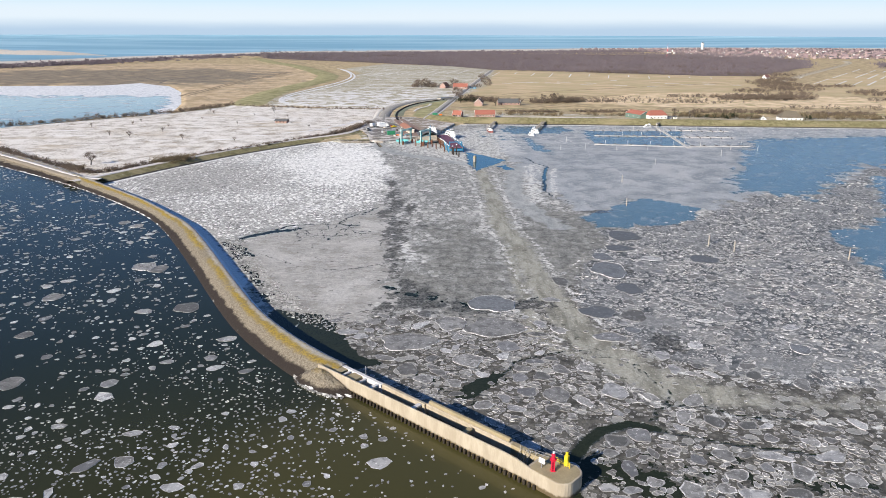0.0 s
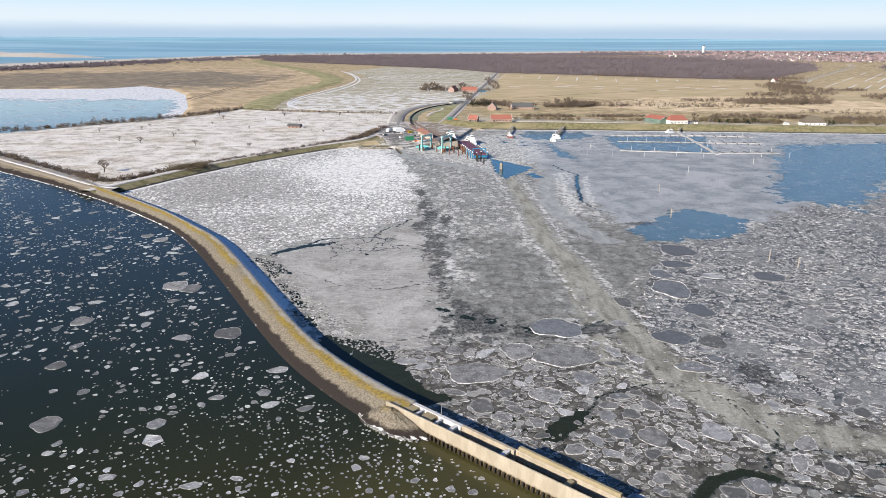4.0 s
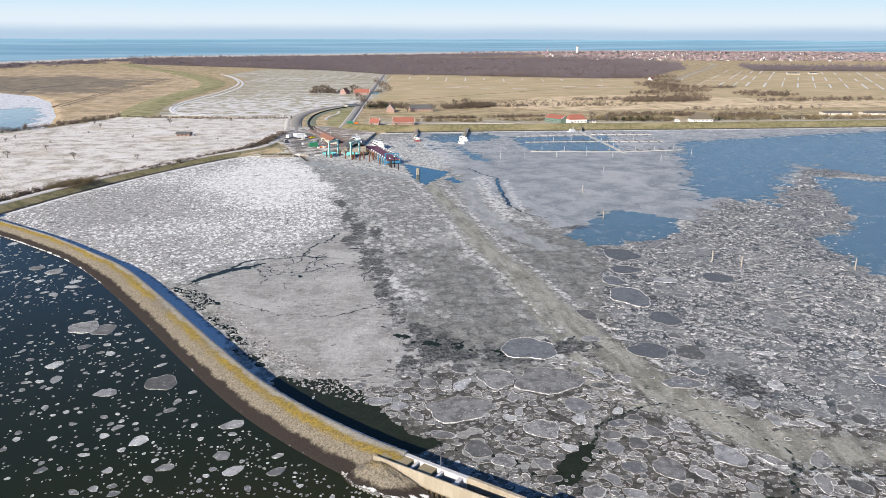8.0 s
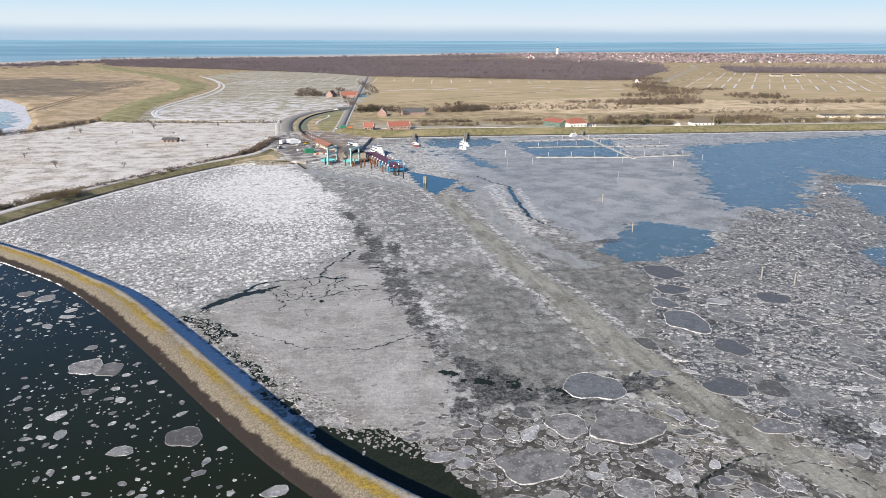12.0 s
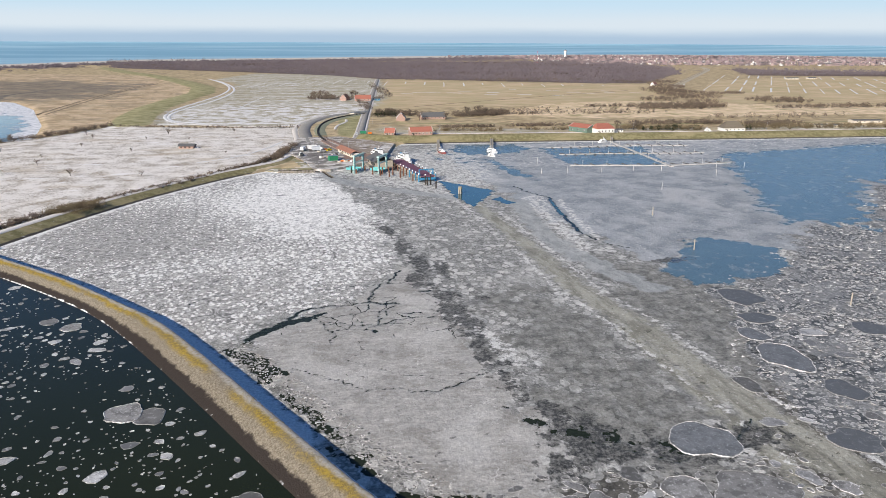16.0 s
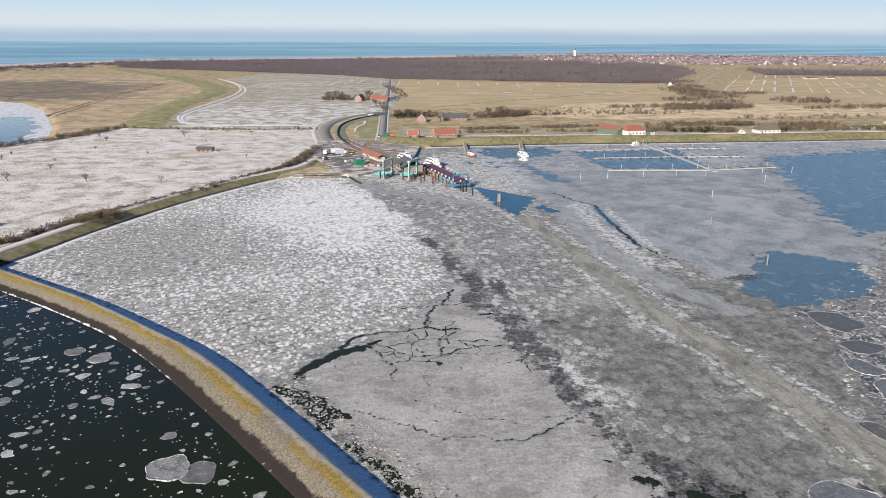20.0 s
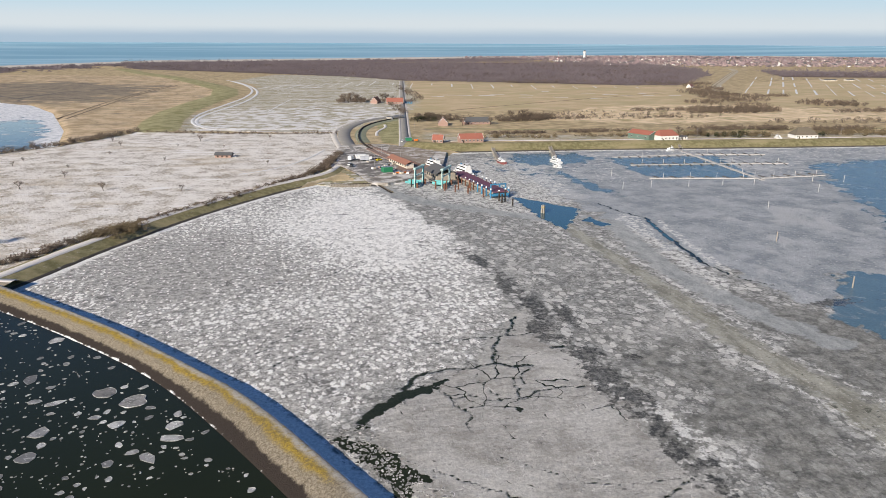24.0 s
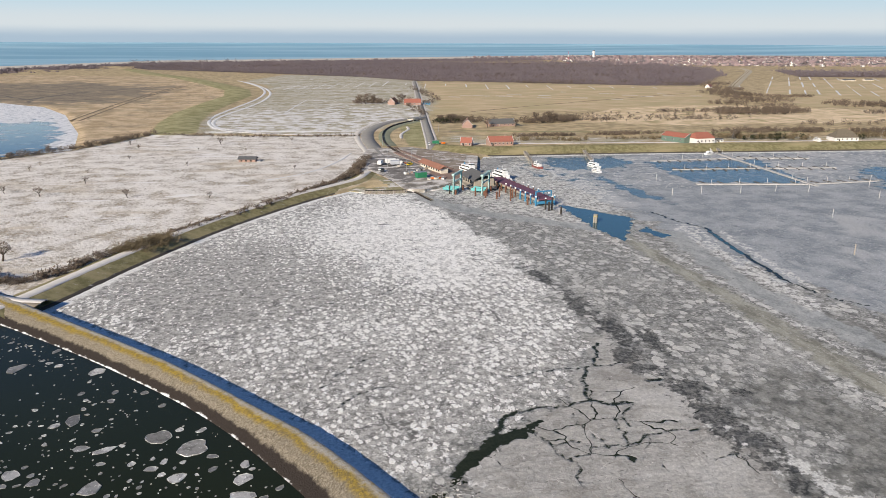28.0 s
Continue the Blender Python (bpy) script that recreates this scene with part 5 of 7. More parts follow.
def mound():
    """Rubble heaped against the seaward face of the pier's root."""
    g = np.random.default_rng(5)
    R, A = np.linspace(0, 1.25, 24), np.linspace(0, 2 * math.pi, 81)
    rr, aa = np.meshgrid(R, A, indexing="ij")
    wob = 1 + 0.05 * np.sin(3 * aa + 1) + 0.04 * np.sin(5 * aa)
    u = 1.5 + rr * wob * np.cos(aa) * np.where(np.cos(aa) > 0, 11.5, 9.0)
    v = 0.1 + rr * wob * np.sin(aa) * np.where(np.sin(aa) > 0, 0.5, 5.4)
    x, y = PA.x + PD.x * u + PN.x * v, PA.y + PD.y * u + PN.y * v
    jit = g.normal(0, 0.09, rr.shape)
    jit[:, -1] = jit[:, 0]
    z = 3.1 - 3.2 * rr ** 1.35 + np.where(rr > 0.05, jit, 0)
    me = mesh_from("rubble_mound", np.stack([x, y, z], -1).reshape(-1, 3), grid_faces(*rr.shape), STONE, {"across": np.clip(0.20 + z / 6.5, 0, 0.62), "rime": np.clip(0.60 - 1.4 * np.abs(z - 0.25), 0, 1), "lee": np.zeros(rr.shape)}, smooth=True)
    ob = tagged(new("rubble_mound", me), "rounded rubble end of the breakwater against the pier", "rubble", kind="structure")
    sp = []
    for k in range(90):
        a = g.uniform(3.7, 5.9)
        q = g.uniform(0.92, 1.0)
        p = pier_at(1.5 + q * math.cos(a) * (11.5 if math.cos(a) > 0 else 9.0), 0.1 + q * math.sin(a) * 5.4)
        sp.append((p.x, p.y, g.uniform(0.12, 0.38)))
    return ob, sp


_, foot_ice = mound()
floes("rime_blocks", foot_ice, 0.1, rg, 6, "white rime and ice blocks at the rubble foot", 0.2, 0.4)


# ---- dikes, tracks ----
def sweep(name, line, profile, mat, step=3.0, jitter=0.0, attrs=False, smooth=True):
    """A long bank: the profile's (offset to the left, height) carried along a line."""
    p = resample(rounded(line, 2), step)
    d = np.gradient(p, axis=0)
    d /= np.hypot(*d.T)[:, None]
    nrm = np.stack([-d[:, 1], d[:, 0]], -1)
    rg = np.random.default_rng(len(name))
    V = np.stack([np.column_stack([p + nrm * (o + rg.normal(0, jitter, (len(p), 1))), h + rg.normal(0, jitter * 0.3, len(p)) + lift(np.hypot(p[:, 0] - HUB[0], p[:, 1] - HUB[1]))]) for o, h in profile], 1)
    A = {"across": np.tile(np.linspace(0, 1, len(profile)), (len(p), 1))}
    return new(name, mesh_from(name, V.reshape(-1, 3), grid_faces(len(p), len(profile)), mat, A, smooth=smooth))


def dike_material(name, foot, toe_white):
    m = Mat(name, 0.95, 0.1)
    s = m.math("MULTIPLY_ADD", m.math("SUBTRACT", m.noise(4, 4), 0.5), 0.10, m.attr("across"))
    grass = m.mix(m.step(m.noise(3.5, 5, 0.68), 0.35, 0.65), (0.17, 0.155, 0.075), (0.30, 0.265, 0.145))
    grass = m.mix(m.step(m.noise(30, 4, co=m.scaled(0.5, 2)), 0.5, 0.7), grass, (0.36, 0.305, 0.175))
    c = m.mix(m.step(s, foot + 0.02, foot - 0.02), grass, (0.09, 0.08, 0.07))
    if toe_white:
        c = m.mix(m.step(s, 0.10, 0.06), c, (0.8, 0.79, 0.78))
    else:
        c = m.mix(m.step(m.noise(2.5, 5, 0.7), 0.60, 0.72), c, (0.55, 0.53, 0.49))
    m.color(c)
    m.bump(m.noise(0.8, 4), 0.8, 0.2)
    return m.m


TRACK = plain("snowy_track", (0.70, 0.66, 0.61), 0.95, 0.25, 3.0)
BANK_TOE = [(-192, 372), (-186, 383), (-168, 424), (-142, 473), (-108, 520), (-86, 543), (-70, 560), (-62, 585)]
bank = sweep("harbour_dike", BANK_TOE, [(-0.8, -0.4), (0.3, 0.45), (1.6, 0.75), (4.0, 1.6), (6.6, 2.5), (7.0, 2.55), (11.4, 2.55), (13.5, 2.0), (17.5, 1.1)], dike_material("rough_bank_grass", 0.20, False), jitter=0.12)
tagged(bank, "low grassy harbour dike with a stone foot", "dike", kind="structure")
trk = sweep("track", BANK_TOE, [(6.9, 2.40), (7.1, 2.76), (9.2, 2.82), (11.2, 2.76), (11.4, 2.40)], TRACK, jitter=0.05)
tagged(trk, "pale snow-dusted track on the dike", "track", kind="structure")
SPUR = [(-410, 560), (-300, 470), (-240, 421), (-200, 386), (-186, 381)]
spur = sweep("spur_bank", SPUR, [(-5.0, 2.5), (-4.6, 2.9), (-2.0, 3.1), (1.0, 3.05), (3.0, 2.3), (5.5, 1.1)], plain("brown_bank", (0.27, 0.23, 0.175), 0.95, 0.35, 2.5), jitter=0.1)
tagged(spur, "brown stony bank behind the breakwater's crest", "bank", kind="structure")
spur_way = sweep("track", SPUR, [(-1.9, 2.7), (-1.5, 3.2), (1.2, 3.25), (1.6, 2.6)], TRACK, jitter=0.12)
tagged(spur_way, "snowy path behind the breakwater's crest", "track", kind="structure")
dike = sweep("sea_dike", [(-20, 668), (0, 654), (20, 646)] + SEA_DIKE[1:], [(-1.0, -0.5), (0.0, 0.25), (1.2, 0.7), (2.6, 1.0), (6.5, 3.0), (11, 4.8), (14, 5.1), (17, 4.8), (24, 1.9), (27, 1.0)], dike_material("dike_grass", 0.26, True), 6.0)
tagged(dike, "long grassy sea dike with a snowy foot", "dike", kind="structure")
lane2 = sweep("lane", [(20, 700), (47, 697), (119, 691), (205, 682), (325, 672), (600, 657)], [(-2.0, 1.30), (-1.8, 1.62), (1.8, 1.62), (2.0, 1.30)], TRACK)
tagged(lane2, "pale frosty lane behind the sea dike", "lane", kind="structure")
lane3 = sweep("lane", [(-180, 818), (-130, 780), (-62, 773)], [(-2.2, 1.30), (-2.0, 1.66), (2.0, 1.66), (2.2, 1.30)], TRACK)
tagged(lane3, "pale snowy farm lane along a hedge", "lane", kind="structure")


ROADWAY = plain("worn_asphalt", (0.29, 0.275, 0.25), 0.95, 0.2, 5.0)
VERGE = plain("snowy_verge", (0.60, 0.56, 0.51), 0.95, 0.35, 3.0)
FROSTY_ROAD = plain("frosted_asphalt", (0.27, 0.27, 0.255), 0.95, 0.25, 6.0)
GREEN_CUT = plain("frosty_green_slope", (0.27, 0.28, 0.19), 0.95, 0.3, 6.0)
for side in (-1, 1):
    tagged(sweep("verge", ROAD, [(side * 3.0, 1.4), (side * 3.3, 1.75), (side * 4.8, 1.75), (side * 5.2, 1.4)][::side], VERGE, 4.0), "snow-dusted verge beside the road", "verge", kind="structure")
tagged(sweep("road", ROAD, [(-3.1, 1.4), (-3.0, 1.80), (0, 1.86), (3.0, 1.80), (3.1, 1.4)], ROADWAY, 5.0), "straight grey road leading inland", "road", kind="structure")
tagged(sweep("road", FERRY_ROAD, [(-5.2, 1.4), (-5.0, 1.72), (0, 1.76), (5.0, 1.72), (5.2, 1.4)], ROADWAY, 4.0), "curving grey ferry road", "road", kind="structure")
tagged(sweep("verge", [(p[0] - 8, p[1] + 2) for p in FERRY_ROAD[:5]], [(2.6, 1.4), (2.4, 1.7), (-1.5, 1.7), (-2.0, 1.4)][::-1], VERGE, 4.0), "snowy verge beside the ferry road", "verge", kind="structure")
tagged(sweep("cutting", [(-44, 700), (-45, 745), (-38, 792), (-18, 842), (4, 868)], [(-5.5, 1.4), (-5.0, 1.66), (4.0, 1.66), (4.5, 1.4)], GREEN_CUT, 4.0), "frosty green railway cutting", "cutting", kind="structure")
tagged(sweep("snow_patch", [(-30, 740), (-27, 770), (-15, 800), (-14, 822)], [(-1.2, 1.4), (-1.0, 1.70), (1.4, 1.70), (1.6, 1.4)], TRACK, 3.0), "bright snow left on the green slope", "snow", kind="structure")

# frozen ditches in the meadows
DITCH = plain("ditch_ice", (0.74, 0.73, 0.71), 0.8, 0.2, 8.0)
g_d = np.random.default_rng(4)


def ditch(a, b, w, z=1.5):
    a, b = Vector(a), Vector(b)
    return tagged(sweep("ditch", [tuple(a), tuple((a + b) / 2 + Vector((g_d.normal(0, 0.5), 0))), tuple(b)], [(-w / 2, z), (-w / 3, z + 0.16), (w / 3, z + 0.16), (w / 2, z)], DITCH, 12.0), "narrow frozen ditch, white with ice", "ditch", kind="structure")


for k in range(16):
    a = Vector((598 + 22 * k + g_d.normal(0, 3), 1172 - 13 * k + g_d.normal(0, 6)))
    way = Vector((0.582, 0.813))
    for u0, u1 in ((0, g_d.uniform(90, 160)), (g_d.uniform(190, 230), g_d.uniform(300, 430)), (g_d.uniform(450, 480), g_d.uniform(500, 610))):
        ditch(a + way * u0, a + way * u1, g_d.uniform(1.4, 3.4))
for k in range(13):
    x = 60 + k * 34
    p, q = Vector((x + 20, 1500 - k * 14)), Vector((x - 10, 1330 - k * 8))
    ditch(p, p.lerp(q, g_d.uniform(0.25, 0.9)), g_d.uniform(1.2, 2.4))
for k in range(16):
    x, y = 90 + k * 24 + g_d.normal(0, 5), 1165 + g_d.normal(0, 30)
    ditch((x, y), (x + g_d.uniform(8, 24), y - g_d.uniform(3, 10)), g_d.uniform(2.5, 6.0))
for k in range(9):
    x = -165 + k * 24
    ditch((x, 1330 + 12 * k), (x + 26, 1450 + 14 * k), g_d.uniform(1.2, 2.4))
for k in range(8):
    y = 1000 + k * 62
    ditch((-140 + g_d.uniform(0, 60), y), (-60 + g_d.uniform(0, 90), y + 14), g_d.uniform(1.5, 4.5))
for a, b in (((-130, 956), (-105, 1138)), ((-150, 930), (-95, 1010)), ((-100, 990), (-40, 1075))):
    ditch(a, b, 1.6)
tagged(sweep("road", [(560, 1215), (612, 1292), (745, 1480), (925, 1735), (1092, 1968), (1150, 2100)], [(-9, 1.0), (-8.4, 1.75), (8.4, 1.75), (9, 1.0)], plain("pale_road", (0.50, 0.43, 0.31), 0.95, 0.25, 20), 12.0), "pale rail and road line towards the village", "road", kind="structure")
tagged(sweep("lane", [(20, 785), (95, 768), (213, 740), (321, 730), (520, 720)], [(-3, 1.2), (-2.6, 1.6), (2.6, 1.6), (3, 1.2)], plain("green_lane", (0.30, 0.28, 0.14), 0.95, 0.3, 8), 8.0), "green farm lane behind the gardens", "lane", kind="structure")

# ring ditches at the dike's foot, creek and reed track
def trace(name, line, w, mat, label, category, top=1.66):
    return tagged(sweep(name, line, [(-w / 2, 1.3), (-w / 2.6, top), (w / 2.6, top), (w / 2, 1.3)], mat, 5.0), label, category, kind="structure")


for ring in DITCH_RING:
    trace("ditch", ring, 4.2, DITCH, "curved frozen ditch beside the green dike", "ditch")
trace("path", [(-237, 802), (-198, 806), (-150, 807), (-102, 798), (-60, 791)], 2.6, DITCH, "snow-covered path across the meadow", "path")
trace("path", [(-254, 1495), (-231, 1400), (-217, 1295), (-211.5, 1178)], 2.0, DITCH, "frosty path below the dike", "path")
trace("path", [(-238, 822), (-233, 860), (-236, 840), (-236, 812)], 1.6, DITCH, "frosty path below the dike", "path")
trace("path", [(-130, 575), (-110, 590), (-96, 612), (-84, 640), (-76, 668)][::-1], 0.01 + 1.6, DITCH, "trodden snowy path across the marsh", "path")
REED_DARK = plain("trampled_reed", (0.25, 0.19, 0.12), 0.95, 0.35, 6.0)
for off in (0, 9):
    trace("reed_track", [(x + off, y) for x, y in REED_TRACK], 2.6, REED_DARK, "dark trampled track through the reeds", "track")
trace("field_ditch", [(77, 953), (136, 993), (206, 1037), (333, 1114), (470, 1190)], 3.0, REED_DARK, "dark ditch across the straw field", "ditch")
for off in (-3.5, 3.5):
    trace("rail_cess", [(610 + off, 1296), (742 + off, 1483), (922 + off, 1738), (1089 + off, 1971)], 1.6, REED_DARK, "thin brown wheel track along the pale road", "track", 1.95)
trace("path", [(640, 1310), (660, 1345), (735, 1465), (920, 1725), (1050, 1905)], 2.6, DITCH, "frosty path beside the pale road", "path")

# ---- lagoon ice behind the hedge ----
gx, gy = np.arange(-760, -255, 4.0), np.arange(540, 1190, 4.0)
LY, LX = np.meshgrid(gy, gx, indexing="ij")
LAG = [(-760, 540)] + LAGOON[1:] + [(-460, 540)]
lz = signed(LX, LY, LAG)
shore_d, _ = dist_line(LX, LY, LAGOON[1:9])
F = grid_faces(*LX.shape)
F = F[(lz.ravel()[F] > -4).all(1)]
lag_zones = {"white": np.maximum(np.clip(1.0 - shore_d / 30, 0, 1), np.clip(0.5 + (LY - 925) / 110, 0, 0.95)),
             "water": 0.5 * band(LX, LY, [(-470, 1130), (-440, 1090), (-420, 1010), (-380, 930), (-350, 860), (-330, 800)], 4, 9)}


def lagoon_material():
    m = Mat("lagoon_water", 0.1, 0.5)
    w = m.mask("white", 22, 1.0, 0.10, 7)
    drift = m.math("MULTIPLY", m.step(m.noise(16, 6, 0.68, 0.5, co=m.scaled(0.45, 1.6, turn=12)), 0.56, 0.62), 0.8)
    w = m.math("MAXIMUM", w, drift)
    lead = m.mask("water", 8, 0.7, 0.08, 5)
    w = m.math("MULTIPLY", w, m.math("SUBTRACT", 1.0, lead))
    snow = m.mix(m.step(m.noise(5, 5, 0.7), 0.36, 0.6), (0.50, 0.52, 0.54), (0.86, 0.86, 0.86))
    m.color(m.mix(w, m.mix(m.noise(40, 4), (0.045, 0.10, 0.135), (0.09, 0.16, 0.20)), snow))
    m.rough(m.fmix(w, 0.07, 0.8))
    return m.m


lag = new("lagoon_ice", mesh_from("lagoon_ice", np.stack([LX, LY, np.full(LX.shape, 0.06)], -1).reshape(-1, 3), F, lagoon_material(), lag_zones))
tagged(lag, "frozen lagoon, white shore ice and blue open leads", "ice", kind="structure")


# ---- vegetation ----
def fast_mesh(name, V, k, mats, index=None):
    """A mesh of loose faces with k corners each."""
    n = len(V)
    me = bpy.data.meshes.new(name)
    me.vertices.add(n)
    me.vertices.foreach_set("co", np.asarray(V, np.float32).ravel())
    me.loops.add(n)
    me.loops.foreach_set("vertex_index", np.arange(n, dtype=np.int32))
    me.polygons.add(n // k)
    me.polygons.foreach_set("loop_start", np.arange(0, n, k, dtype=np.int32))
    if index is not None:
        me.polygons.foreach_set("material_index", np.asarray(index, np.int32))
    for m in mats if isinstance(mats, (list, tuple)) else [mats]:
        me.materials.append(m)
    me.update(calc_edges=True)
    return me


def fuzz(spots, per, leaf, rg, upright=0.0):
    """Clumps: for each (x, y, z, radius, height) a cloud of small three-cornered tufts with an uneven outline."""
    s = np.asarray(spots, float)
    n = len(s)
    d = rg.normal(size=(n, per, 3))
    d /= np.linalg.norm(d, axis=2, keepdims=True)
    lump = 0.75 + 0.35 * np.sin(3 * d[..., 0] + 7 * rg.uniform(size=(n, 1))) * np.cos(4 * d[..., 1] + 5 * rg.uniform(size=(n, 1)))
    d *= (rg.uniform(0.15, 1, (n, per)) ** 0.45 * lump)[..., None]
    c = np.stack([s[:, 0, None] + d[..., 0] * s[:, 3, None], s[:, 1, None] + d[..., 1] * s[:, 3, None], s[:, 2, None] + (0.5 + 0.5 * d[..., 2]) * s[:, 4, None]], -1)
    size = leaf * s[:, 3, None, None] * rg.uniform(0.5, 1.3, (n, per, 1))
    a = rg.normal(size=(n, per, 3))
    b = rg.normal(size=(n, per, 3))
    a[..., 2] += upright * np.sign(a[..., 2])
    a /= np.linalg.norm(a, axis=2, keepdims=True)
    b /= np.linalg.norm(b, axis=2, keepdims=True)
    T = np.stack([c - b * size * 0.5, c + b * size * 0.5, c + a * size * 1.2], 2)
    return T.reshape(-1, 3)


def twig_material(name, lo, hi):
    m = Mat(name, 0.95, 0.05)
    c = m.mix(m.island(), lo, hi)
    c = m.mix(m.step(m.noise(14, 3), 0.4, 0.65), c, tuple(0.75 * v for v in hi))
    c = m.mix(m.math("MULTIPLY", m.step(m.noise(55, 4, 0.65), 0.44, 0.58), 0.6), c, tuple(1.3 * v for v in lo))
    return m.color(c).m


TWIG = twig_material("bare_twigs", (0.085, 0.067, 0.052), (0.25, 0.195, 0.15))
OLIVE = twig_material("thorn_scrub", (0.11, 0.088, 0.055), (0.30, 0.235, 0.145))
WOODS = twig_material("bare_forest", (0.115, 0.098, 0.108), (0.27, 0.228, 0.238))
PINE = twig_material("pine_needles", (0.02, 0.028, 0.015), (0.06, 0.065, 0.035))
BARK = plain("bark", (0.09, 0.07, 0.055), 0.95, 0.3, 0.5)


def ground_z(x, y):
    return 1.35 + lift_at(x, y)


def stuff(name, spots, per, leaf, mat, label, seed, category="shrubs"):
    g = np.random.default_rng(seed)
    return tagged(new(name, fast_mesh(name, fuzz(spots, per, leaf, g), 3, mat)), label, category, kind="stuff")


def along(line, step, wide, size, g, z=None, tall=1.0, gaps=0.0):
    p = resample(rounded(line, 1), step)
    out = []
    for x, y in p:
        if g.uniform() < gaps:
            continue
        x, y = x + g.normal(0, wide), y + g.normal(0, wide)
        r = size * g.uniform(0.6, 1.4)
        out.append((x, y, (ground_z(x, y) if z is None else z) - 0.3, r, r * 1.5 * tall * g.uniform(0.8, 1.3)))
    return out


g3 = np.random.default_rng(21)
stuff("hedge", along([(-440, 540), (-378, 603), (-320, 667), (-271, 716), (-245, 775), (-232, 797)], 1.6, 1.8, 2.8, g3) + along([(-225, 792), (-135, 766), (-62, 760)], 1.8, 0.9, 1.7, g3),
      100, 0.20, TWIG, "long dark bare hedge between marsh and lagoon", 31, "hedge")
stuff("hedge", along([(-225, 424), (-205, 402), (-192, 412), (-180, 436), (-160, 464), (-132, 500), (-106, 540), (-88, 566), (-80, 590), (-73, 622)], 0.8, 1.3, 2.1, g3, tall=0.8) + along([(-340, 515), (-300, 481), (-262, 447), (-230, 424), (-205, 404)], 0.9, 1.5, 2.2, g3)
      + along([(-80, 575), (-75, 600), (-70, 625), (-67, 645)], 1.4, 1.6, 2.0, g3), 100, 0.20, TWIG, "straggling thorn hedge along the dike track", 32, "hedge")
stuff("bush", [(x + g3.normal(0, 3.0), y + g3.normal(0, 2.6), 0.9, g3.uniform(2.4, 3.8), g3.uniform(4.0, 6.4)) for x, y in resample([(-175, 433), (-171, 439), (-166, 444), (-162, 451)], 0.35)], 170, 0.13, OLIVE, "broad oval thicket of bare thorn", 33, "thicket")


def tree(x, y, h, seed, mat=None, label="small bare wind-shaped tree on the snowy marsh", group="marsh trees"):
    """Tapered trunk, forked limbs and a thin crown of bare twigs."""
    g = np.random.default_rng(seed)
    t = new("tree")
    z = ground_z(x, y)
    t.location = (x, y, z - 0.15)
    tagged(t, label, "tree", group)
    lean = g.normal(0, 0.08, 2) * h
    fork = Vector((lean[0], lean[1], h * 0.3))
    part("trunk", tube_bm(0.05 * h, 0.03 * h, (0, 0, 0), fork, 7), BARK, t)
    tips = []
    for k in range(7):
        a = 6.283 * (k + g.uniform(-0.3, 0.3)) / 7
        e = fork + Vector((math.cos(a) * h * g.uniform(0.2, 0.4), math.sin(a) * h * g.uniform(0.2, 0.4), h * g.uniform(0.25, 0.6)))
        part("limb", tube_bm(0.02 * h, 0.007 * h, fork, e, 5, None, False), BARK, t)
        tips.append(e)
    spots = [(e.x * 0.9, e.y * 0.9, e.z - h * 0.16, h * 0.17, h * 0.3) for e in tips] + [(lean[0], lean[1], h * 0.45, h * 0.3, h * 0.5)]
    c = new("crown", fast_mesh("crown", fuzz(spots, 420 if h > 7 else 260, 0.10, g, 1.2), 3, mat or TWIG))
    c.parent = t
    return t


for i, (x, y, h) in enumerate(((-228.7, 582, 3.6), (-197, 538.5, 4.2), (-181.6, 633, 2.6), (-156, 531, 3.0), (-170.8, 728, 4.6), (-114.6, 610.6, 2.4), (-241.4, 549, 4.6), (-285.7, 705, 5.0), (-238, 736.6, 3.2), (-226.6, 711, 3.4), (-223.7, 667, 2.4),
                               (-236, 615, 2.2), (-273, 648.8, 2.6), (-273, 628.7, 2.8), (-184, 701.7, 2.0), (-262, 560, 3.6), (-300, 610, 3.0), (-320, 655, 4.4), (-150, 690, 2.2), (-118, 735, 2.8))):
    tree(x, y, h * 1.3, 50 + i)
tree(-216.6, 433, 9.0, 93, TWIG, "large bare tree at the dike corner", "large bare trees")
tree(-209, 407, 6.0, 91, OLIVE, "broad bare thorn tree at the dike corner", "large bare trees")

# scrub and gardens behind the sea dike
sp = []
for line, n, w, r in (([(55, 712), (85, 712), (116, 706)], 60, 4, 2.4), ([(135, 712), (165, 708), (190, 704)], 55, 4, 2.0), ([(228, 702), (262, 694), (300, 688)], 110, 7, 3.0), ([(340, 690), (420, 680), (520, 674)], 150, 8, 3.2), ([(520, 674), (700, 664), (900, 650)], 160, 12, 4.0)):
    p = resample(line, 1.0)
    for k in g3.integers(0, len(p), n):
        x, y = p[k, 0] + g3.normal(0, w * 0.6), p[k, 1] + g3.normal(0, w * 0.6)
        q = r * g3.uniform(0.6, 1.3)
        sp.append((x, y, ground_z(x, y) - 0.3, q, q * 1.6))
stuff("scrub", sp, 90, 0.20, OLIVE, "bare brown scrub and hedges behind the sea dike", 34)
sp = []
